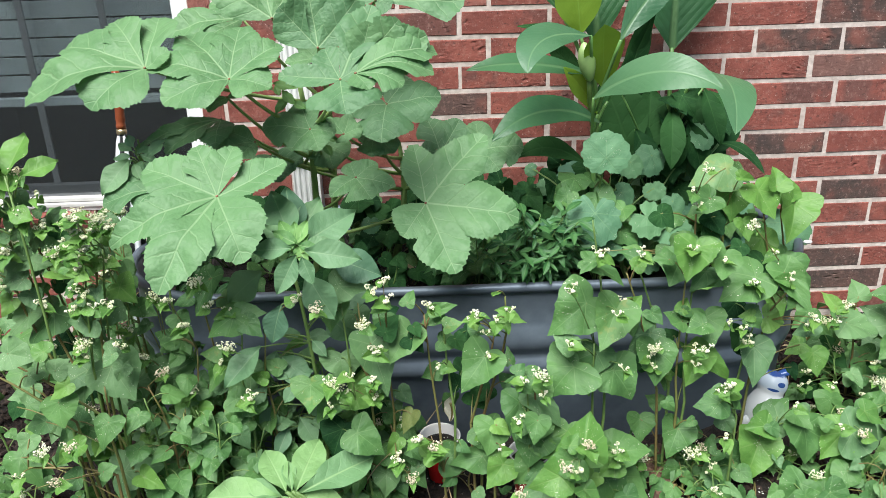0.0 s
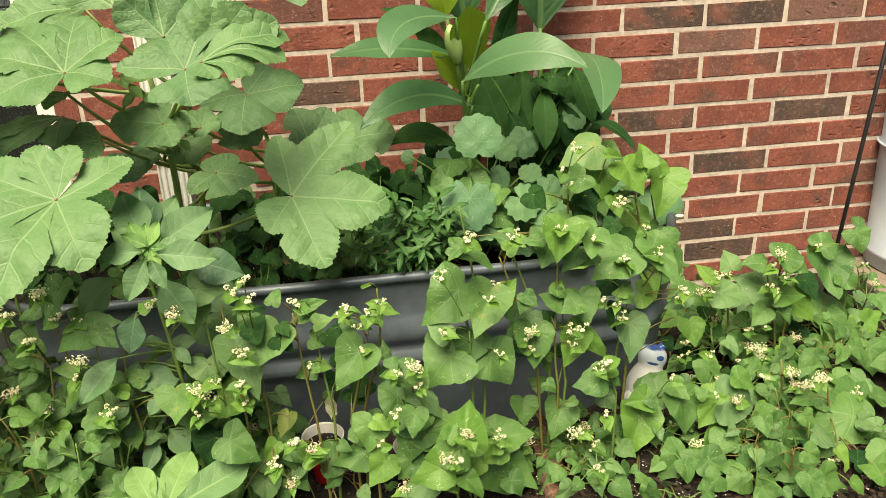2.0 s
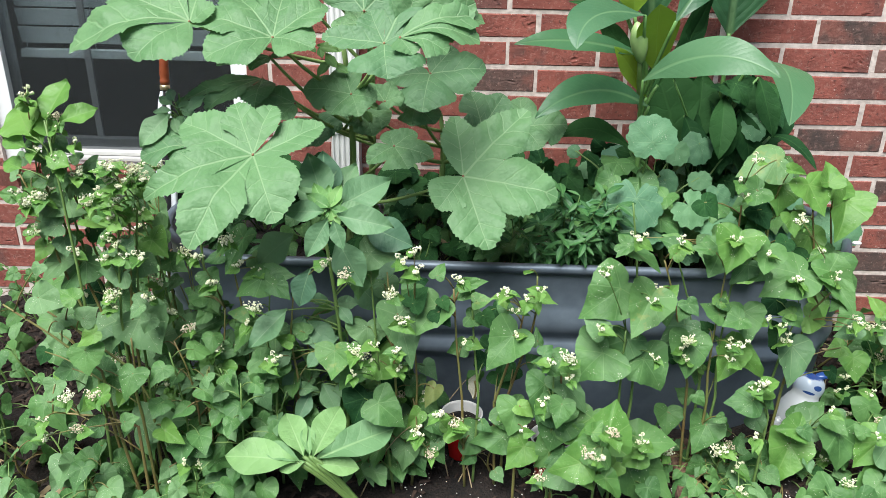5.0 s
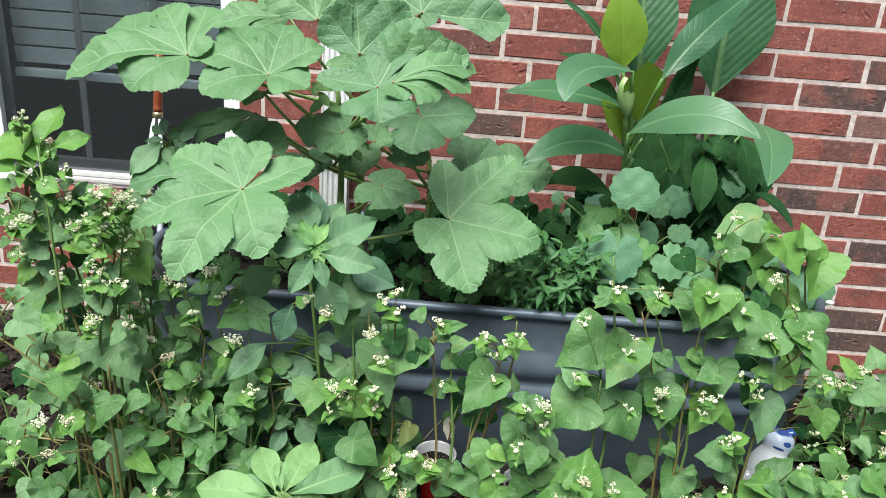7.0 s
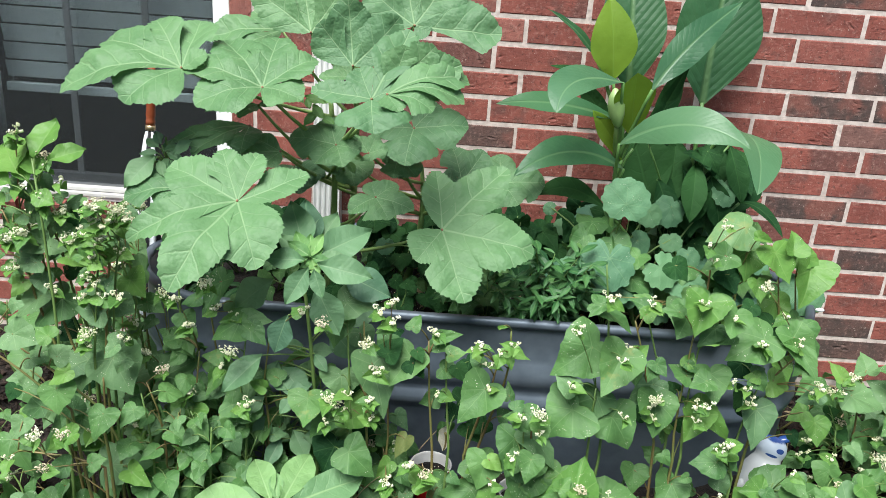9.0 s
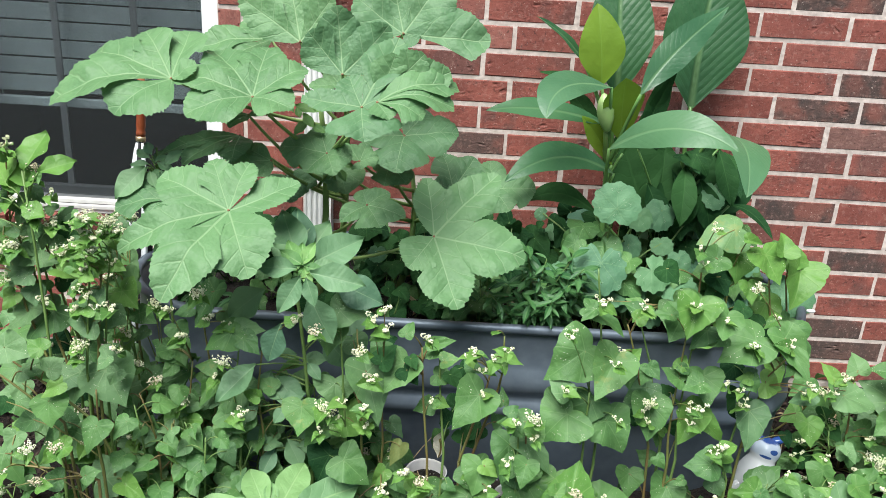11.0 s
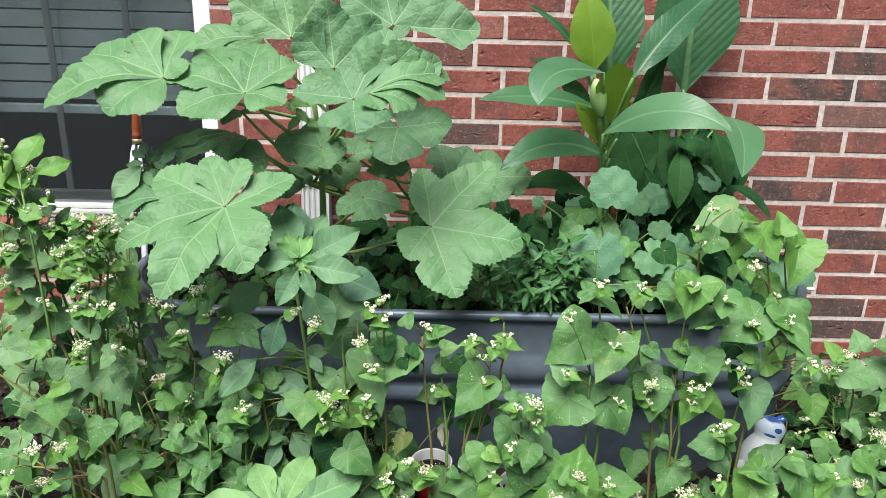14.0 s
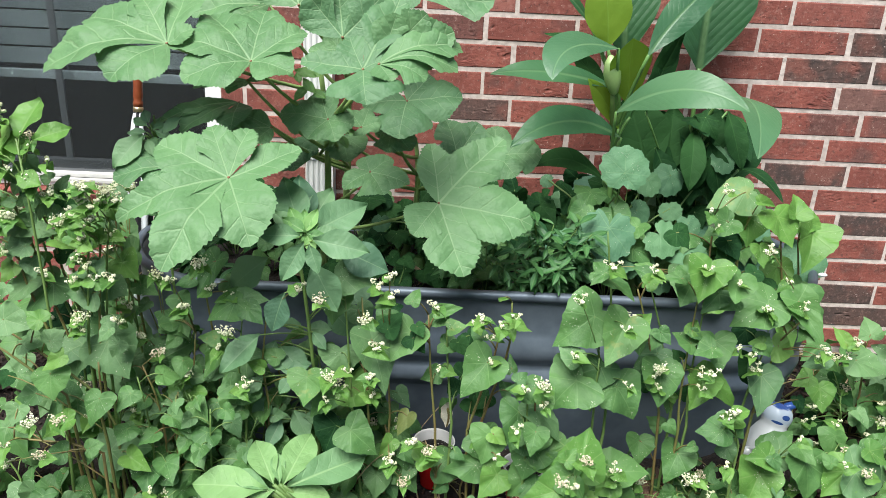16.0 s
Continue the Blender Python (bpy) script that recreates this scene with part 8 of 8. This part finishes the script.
leafy("leafy_weed", "tall weed with plain oval light green leaves", "weed", (-1.7, -0.92, 0.0), [
    (-1.696, -0.92, 0.838, -1.686, -0.853, 0.903, -9, 0),
    (-1.672, -0.92, 0.836, -1.617, -0.886, 0.857, 12, 0),
    (-1.728, -0.92, 0.807, -1.802, -0.847, 0.854, -15, 1),
    (-1.744, -0.92, 0.785, -1.795, -0.903, 0.802, -8, 0),
    (-1.711, -0.92, 0.792, -1.748, -0.882, 0.827, -6, 0),
    (-1.709, -0.92, 0.771, -1.664, -0.939, 0.765, 13, 1),
    (-1.759, -0.92, 0.745, -1.803, -0.904, 0.759, -9, 1),
    (-1.694, -0.92, 0.804, -1.729, -0.884, 0.845, 3, 0)], WEED)


def canna_bud():
    t = thing("canna_bud", "pale green unopened canna flower bud", "flower bud", at=(-0.545, -0.315, 0.900))
    bm = bmesh.new()
    lathe(bm, [(0.0, -0.055), (0.011, -0.045), (0.020, -0.018), (0.022, 0.004), (0.016, 0.028), (0.006, 0.044), (0.0, 0.047)], 16)
    bm.transform(Matrix.Rotation(radians(-12), 4, "Y"))
    part("bud", bm, M_CANNA_BUD, t)
    stems("stalk", [(bend((-0.537, -0.312, 0.850), (-0.515, -0.25, 0.74), 0.0, 4), 0.006, 0.008)], M_STEM, t)


canna_bud()


def pale_plant():
    base = Vector((-1.12, -0.985, 0.0))
    t = thing("pale_leaf_plant", "young plant with smooth pale green paddle leaves", "young plant", at=base)
    stalks = []
    for r in [
    (-1.271, -1.0, 0.166, -1.423, -0.995, 0.186, 4, 1),
    (-1.257, -1.0, 0.181, -1.311, -0.916, 0.235, 5, 1),
    (-1.245, -1.0, 0.182, -1.261, -0.942, 0.217, 3, 0),
    (-1.237, -1.0, 0.18, -1.2, -0.892, 0.242, 2, 1),
    (-1.229, -1.0, 0.175, -1.08, -0.925, 0.214, -2, 0),
    (-1.265, -1.0, 0.166, -1.348, -0.969, 0.187, 4, 0),
    (-1.254, -1.0, 0.167, -1.308, -1.014, 0.159, 3, 1),
    (-1.231, -1.0, 0.163, -1.146, -0.994, 0.159, -3, 1)]:
        p = Vector(r[0:3])
        hang_leaf(PALE[int(r[7])], leaf_matrix(p, r[3:6], r[6], 1.1), t)
        stalks.append((bend(base, p, 0.01, 4, (0, 1, 0)), 0.006, 0.004))
    stems("stem", stalks, M_STEM, t)


pale_plant()


# ---- small things ----
def cup(x, y, top, name_label, tilt=0.0):
    h = 0.118
    t = thing("plastic_cup", name_label, "cup", "plastic cups by the tank", at=(x, y, top - h))
    bm = bmesh.new()
    lathe(bm, [(0.0, 0.002), (0.029, 0.0), (0.031, 0.004), (0.034, 0.03), (0.0345, 0.031), (0.041, 0.075), (0.0415, 0.077), (0.0465, 0.114)], 36)
    part("outside", bm, M_RED, t)
    bm = bmesh.new()
    lathe(bm, [(0.0465, 0.114), (0.0482, 0.115), (0.049, 0.1172), (0.048, 0.119), (0.0462, 0.1185), (0.0452, 0.114), (0.040, 0.075), (0.037, 0.06)], 36)
    part("inside", bm, M_WHITE_IN, t, "white inside and rolled lip")
    bm = bmesh.new()
    r = lathe(bm, [(0.0425, 0.092), (0.03, 0.096), (0.015, 0.093)], 24)
    bm.faces.new(r[-1])
    part("potting_mix", bm, M_SOIL, t)
    rnd = random.Random(int(x * 1000))
    bm = bmesh.new()
    for i in range(18):
        a, q = rnd.uniform(0, 6.28), rnd.uniform(0, 0.037)
        bmesh.ops.create_icosphere(bm, subdivisions=1, radius=rnd.uniform(0.0007, 0.0016), matrix=Matrix.Translation((q * math.cos(a), q * math.sin(a), 0.0965)))
    tagged(part("perlite", bm, M_PERLITE, t), kind="stuff")
    return t


cup(-0.942, -0.741, 0.115, "red plastic cup with white inside, filled with potting mix")
cup(-0.740, -0.816, 0.115, "red plastic cup half hidden under buckwheat leaves")
cup(-1.281, -0.686, 0.10, "red plastic cup in shade beneath the buckwheat")


def cup_seedling():
    t = thing("withered_seedling", "withered seedling with a bleached leaf in the cup", "seedling", at=(-0.915, -0.745, 0.205))
    stems("stem", [(bend((-0.915, -0.745, 0.205), (-0.916, -0.745, 0.156), 0.004, 6, (1, 0, 0)), 0.0032, 0.0018)], M_STEM_RED, t)
    me = lance("dry_leaf", 66, 0.22, 0.45, 0.1, 0.6, plain_material("bleached_leaf", (0.55, 0.52, 0.38), (0.70, 0.68, 0.58), 30.0, 0.8), 10, 3, 0.03)
    hang_leaf(me, leaf_matrix((-0.908, -0.74, 0.222), (-0.916, -0.745, 0.156), 35, 1.3), t, label="cream-coloured dead leaf")
    hang_leaf(HEART[6], leaf_matrix((-0.911, -0.735, 0.207), (-0.927, -0.735, 0.155), -40, 0.7), t, label="wilting green leaf")


cup_seedling()


def ornament():
    m = Nodes("blue_painted_ceramic")
    v = m.coords("Object")
    xyz = m.node("ShaderNodeSeparateXYZ", {0: v})
    warp = m.math("MULTIPLY", m.math("SUBTRACT", m.noise(v, 70.0, 3.0), 0.5), 0.022)

    def spot(x, z, w, h, rough=1.0):
        """A painted patch on the front, w wide and h high."""
        dx = m.math("DIVIDE", m.math("SUBTRACT", xyz.outputs[0], x), w)
        dz = m.math("DIVIDE", m.math("SUBTRACT", xyz.outputs[2], z), h)
        d = m.math("ADD", m.math("MULTIPLY", dx, dx), m.math("MULTIPLY", dz, dz))
        return m.ramp(m.math("ADD", d, m.math("MULTIPLY", warp, rough * 60.0)), 1.05, 0.75)

    front = m.ramp(xyz.outputs[1], 0.0, -0.01)
    flower = m.math("MULTIPLY", spot(0.016, 0.046, 0.016, 0.018), 0.9)
    eye = spot(0.004, 0.119, 0.010, 0.006, 0.3)
    beak = spot(-0.010, 0.104, 0.013, 0.0035, 0.15)
    cap = m.ramp(m.math("ADD", xyz.outputs[2], m.math("MULTIPLY", warp, 0.5)), 0.132, 0.137)
    paint = m.math("MAXIMUM", m.math("MAXIMUM", m.math("MULTIPLY", flower, front), m.math("MULTIPLY", m.math("MAXIMUM", eye, beak), front)), cap)
    glaze = m.mix(m.math("MULTIPLY", m.ramp(xyz.outputs[2], 0.098, 0.108), 0.55), (0.62, 0.64, 0.66), (0.36, 0.47, 0.62))
    m.set(Base_Color=m.mix(paint, glaze, (0.03, 0.075, 0.26)), Roughness=0.14)
    bm = bmesh.new()
    lathe(bm, [(0.0, 0.0), (0.034, 0.0), (0.041, 0.006), (0.045, 0.022), (0.046, 0.042), (0.042, 0.062), (0.035, 0.078), (0.0295, 0.088), (0.029, 0.095), (0.032, 0.104), (0.033, 0.114), (0.030, 0.126), (0.022, 0.135), (0.010, 0.139), (0.0, 0.140)], 32)
    bmesh.ops.create_uvsphere(bm, u_segments=14, v_segments=8, radius=0.014, matrix=Matrix.Translation((0.020, 0.0, 0.140)) @ Matrix.Rotation(radians(60), 4, "Y") @ Matrix.Diagonal((0.6, 0.8, 1.5, 1)))
    bmesh.ops.create_uvsphere(bm, u_segments=14, v_segments=8, radius=0.020, matrix=Matrix.Translation((-0.036, -0.012, 0.014)) @ Matrix.Diagonal((0.9, 0.6, 0.9, 1)))
    ob = part("ceramic_ornament", bm, m.mat)
    ob.matrix_world = Matrix.Translation((-0.152, -0.675, 0.050)) @ Matrix.Scale(1.08, 4) @ Matrix.Rotation(radians(14), 4, "Y") @ Matrix.Rotation(radians(-10), 4, "X")
    tagged(ob, "white glazed ceramic bird ornament with blue painted flowers beside the tank", "ornament")


ornament()


def log():
    rnd = random.Random(4)
    bm = bmesh.new()
    n, sides = 14, 16
    a, b = Vector((-0.415, -0.70, 0.012)), Vector((-0.452, -1.02, 0.004))
    d = (b - a).normalized()
    s = d.cross(Vector((0, 0, 1))).normalized()
    rings = []
    for i in range(n + 1):
        c = a.lerp(b, i / n)
        ring = []
        for k in range(sides):
            q = 2 * math.pi * k / sides
            r = 0.031 * (1 + 0.22 * noise.noise((math.cos(q) * 1.7, math.sin(q) * 1.7, i * 0.12)) + 0.12 * noise.noise((k * 1.3, i * 0.25, 5)))
            ring.append(bm.verts.new(c + s * (r * math.cos(q)) + Vector((0, 0, 0.75 * r * math.sin(q)))))
        rings.append(ring)
    for p, q in zip(rings, rings[1:]):
        for k in range(sides):
            bm.faces.new((p[k], p[(k + 1) % sides], q[(k + 1) % sides], q[k]))
    bm.faces.new(rings[0])
    bm.faces.new(rings[-1])
    tagged(part("log", bm, M_BARK), "short rotting brown log on the mulch", "log")


log()


def umbrella():
    foot, top = Vector((-1.77, -0.33, 0.0)), Vector((-1.735, -0.225, 0.90))
    d = (top - foot).normalized()
    t = thing("folded_umbrella", "folded black and white umbrella with a varnished wooden handle", "umbrella", at=foot)
    L = (top - foot).length
    turn = d.to_track_quat("Z", "Y").to_matrix().to_4x4()

    def p(name, prof, mat, label="", segs=20):
        bm = bmesh.new()
        lathe(bm, prof, segs)
        bm.transform(turn)
        return part(name, bm, mat, t, label)

    p("handle", [(0.0, L), (0.009, L), (0.0125, L - 0.02), (0.0125, L - 0.06), (0.0115, L - 0.10), (0.0128, L - 0.125), (0.0105, L - 0.132), (0.0128, L - 0.139), (0.012, L - 0.15), (0.0, L - 0.15)], M_WOOD, "turned red-brown wooden handle")
    p("collar", [(0.0, L - 0.15), (0.0125, L - 0.15), (0.013, L - 0.156), (0.0125, L - 0.163), (0.0, L - 0.163)], M_BRASS, "brass collar")
    p("shaft", [(0.005, L - 0.16), (0.005, 0.0), (0.0, 0.0)], M_POLE)
    n = 8
    for k in range(n):
        bm = bmesh.new()
        rows = []
        for z, r in ((L - 0.166, 0.010), (L - 0.185, 0.014), (L - 0.25, 0.021), (L - 0.34, 0.028), (L - 0.45, 0.026), (L - 0.6, 0.02), (L - 0.8, 0.010)):
            row = []
            for j in range(4):
                q = 2 * math.pi * (k + j / 3) / n
                rr = r * (1.0 + (0.28 if j in (1, 2) else -0.1))
                row.append(bm.verts.new((rr * math.cos(q), rr * math.sin(q), z)))
            rows.append(row)
        for a, b in zip(rows, rows[1:]):
            for j in range(3):
                bm.faces.new((a[j], a[j + 1], b[j + 1], b[j]))
        bm.transform(turn)
        part("cloth_panel", bm, M_CLOTH if k % 2 else M_BLACK, t)


umbrella()


def bucket():
    t = thing("plastic_barrel", "weathered grey round barrel on the concrete slab", "barrel", at=(1.05, -0.10, 0.045))
    bm = bmesh.new()
    lathe(bm, [(0.0, 0.0), (0.160, 0.0), (0.168, 0.006), (0.170, 0.045), (0.176, 0.050), (0.176, 0.062), (0.171, 0.068), (0.182, 0.40), (0.186, 0.41), (0.186, 0.42), (0.182, 0.43), (0.190, 0.70), (0.198, 0.71), (0.198, 0.73), (0.19, 0.735), (0.18, 0.73), (0.17, 0.3), (0.0, 0.3)], 48)
    part("body", bm, M_BUCKET, t)
    bm = bmesh.new()
    tube(bm, [(0.186 * math.cos(a) * 1.02, 0.186 * math.sin(a) * 1.02, 0.415) for a in [k * 2 * math.pi / 40 for k in range(41)]], 0.004, 6)
    part("hoop", bm, M_BUCKET, t)


bucket()

bm = bmesh.new()
box(bm, 0.80, 2.2, -0.34, -0.004, -0.06, 0.045, 0.012)
tagged(part("concrete_slab", bm, M_CONCRETE, smooth=False), "worn beige concrete slab against the house wall", "slab", kind="structure")


def garden_pole():
    t = thing("garden_pole", "thin black metal garden pole pushed into the soil", "pole", at=(0.642, -0.208, -0.02))
    bm = bmesh.new()
    tube(bm, [(0, 0, 0), (0.035, 0.0, 0.5), (0.09, 0.0, 1.3)], 0.0065, 10)
    part("rod", bm, M_POLE, t)


garden_pole()


def dry_stems():
    rnd = random.Random(44)
    for k in range(14):
        x = rnd.choice((rnd.uniform(-1.9, -1.0), rnd.uniform(-1.1, -0.9), rnd.uniform(0.0, 0.5)))
        y = rnd.uniform(-0.90, -0.70)
        t = thing("dry_stem", "thin dry bent plant stem standing in the soil", "dry stem", "dry stems", at=(x, y, 0))
        stems("stalk", [(bend((x, y, -0.01), (x + rnd.uniform(-0.16, 0.16), y + rnd.uniform(-0.05, 0.05), rnd.uniform(0.08, 0.26)), rnd.uniform(0.01, 0.05), 8), 0.0016, 0.0008)], M_DRY, t)


dry_stems()


# ---- loose litter on the soil ----
def litter():
    rnd = random.Random(33)

    def scatter(name, count, material, label, size, flat, zones):
        verts, faces = [], []
        for i in range(count):
            x0, x1, y0, y1, z = rnd.choice(zones)
            c = Vector((rnd.uniform(x0, x1), rnd.uniform(y0, y1), z + rnd.uniform(0, 0.012)))
            m = Euler((rnd.uniform(-0.5, 0.5), rnd.uniform(-0.5, 0.5), rnd.uniform(0, 6.3))).to_matrix()
            a, b, h = rnd.uniform(*size), rnd.uniform(*size) * flat, rnd.uniform(*size) * 0.3
            k = len(verts)
            for sx, sy, sz in ((-1, -0.7, 0), (1, -1, 0), (0.8, 1, 0), (-1, 0.8, 0), (-0.6, -0.4, 1), (0.7, -0.5, 1), (0.5, 0.6, 1), (-0.6, 0.5, 1)):
                verts.append(c + m @ Vector((sx * a, sy * b, sz * h)))
            faces += [(k + 4, k + 5, k + 6, k + 7), (k, k + 1, k + 5, k + 4), (k + 1, k + 2, k + 6, k + 5), (k + 2, k + 3, k + 7, k + 6), (k + 3, k, k + 4, k + 7)]
        me = bpy.data.meshes.new(name)
        me.from_pydata(verts, [], faces)
        ob = put_mesh(name, me, material, None, "", False)
        tagged(ob, label, name.replace("_", " "), kind="stuff")

    soil = [(-2.4, 1.0, -1.3, -0.62, -0.01), (-0.05, 0.7, -0.62, -0.02, -0.01), (-2.4, -1.7, -0.62, -0.02, -0.01), (-0.5, 0.4, -1.05, -0.64, -0.006)]
    scatter("bark_mulch", 7500, M_CHIP, "dark brown bark mulch on the soil", (0.004, 0.016), 0.4, soil)
    scatter("white_perlite", 1800, M_PERLITE, "white perlite specks in the soil", (0.0008, 0.002), 0.9, [(-1.1, 0.2, -1.1, -0.62, 0.004), (-0.5, 0.3, -1.05, -0.64, 0.004)] + [(-1.1, -0.6, -0.5, -0.2, 0.36)] * 1)
    scatter("dry_straw", 260, M_DRY, "dry straw and fallen stems on the soil", (0.012, 0.04), 0.035, [(-0.1, 0.6, -0.45, -0.05, 0.012), (-2.3, -1.8, -1.2, -0.8, 0.01), (-1.3, -0.4, -0.5, -0.1, 0.365)])


litter()


# ---- bricks of the wall ----
BRICKS = [brick_mesh("brick", BL - GAP, 80 + k, M_BRICK) for k in range(5)]
BRICKS_DARK = [brick_mesh("brick", BL - GAP, 90 + k, M_BRICK_DARK) for k in range(3)]


def lay_bricks():
    rnd = random.Random(9)
    rest = bmesh.new()
    x0, x1, z0, z1 = WIN
    for c in range(-24, 13):
        z = ROW0 - c * BH
        for n in range(-26, 24):
            a = n * BL if c % 2 else (n - 1 + 0.6757) * BL
            b = a + BL
            if b < -6.9 or a > 5.9 or z < 0.02:
                continue
            if z0 - 0.11 < z < z1 and b > x0 and a < x1:
                spans = [(a + GAP / 2, x0 - 0.002), (x1 + 0.002, b - GAP / 2)]
            else:
                spans = [(a + GAP / 2, b - GAP / 2)]
            near = -2.75 < a < 1.25 and z < 1.25
            for s, e in spans:
                if e - s < 0.03:
                    continue
                dark = (c, n) in DARK or (not near and rnd.random() < 0.08) or ((n < -4 or c > 8) and rnd.random() < 0.06)
                j = rnd.uniform(-0.002, 0.002)
                if near:
                    ob = new("brick", rnd.choice(BRICKS_DARK if dark else BRICKS))
                    ob.parent = wall
                    ob.location = ((s + e) / 2 + (j if e - s > 0.2 else 0), 0, z)
                    ob.scale.x = (e - s) / (BL - GAP)
                else:
                    box(rest, s, e, 0, 0.02, z - (BH - GAP) / 2, z + (BH - GAP) / 2)
    tagged(part("far_bricks", rest, M_BRICK, wall, smooth=False), kind="stuff")
    # sloping row of bricks under the window
    for k in range(12):
        ob = new("sill_brick", BRICKS[k % 5])
        ob.parent = wall
        w = (x1 - x0 + 0.04) / 11
        ob.matrix_basis = Matrix.Translation((x0 + w * k, -0.005, z0 - 0.045)) @ Matrix.Rotation(radians(14), 4, "X") @ Matrix.Diagonal(((w - 0.01) / (BL - GAP), 1.5, 1.1, 1))


lay_bricks()
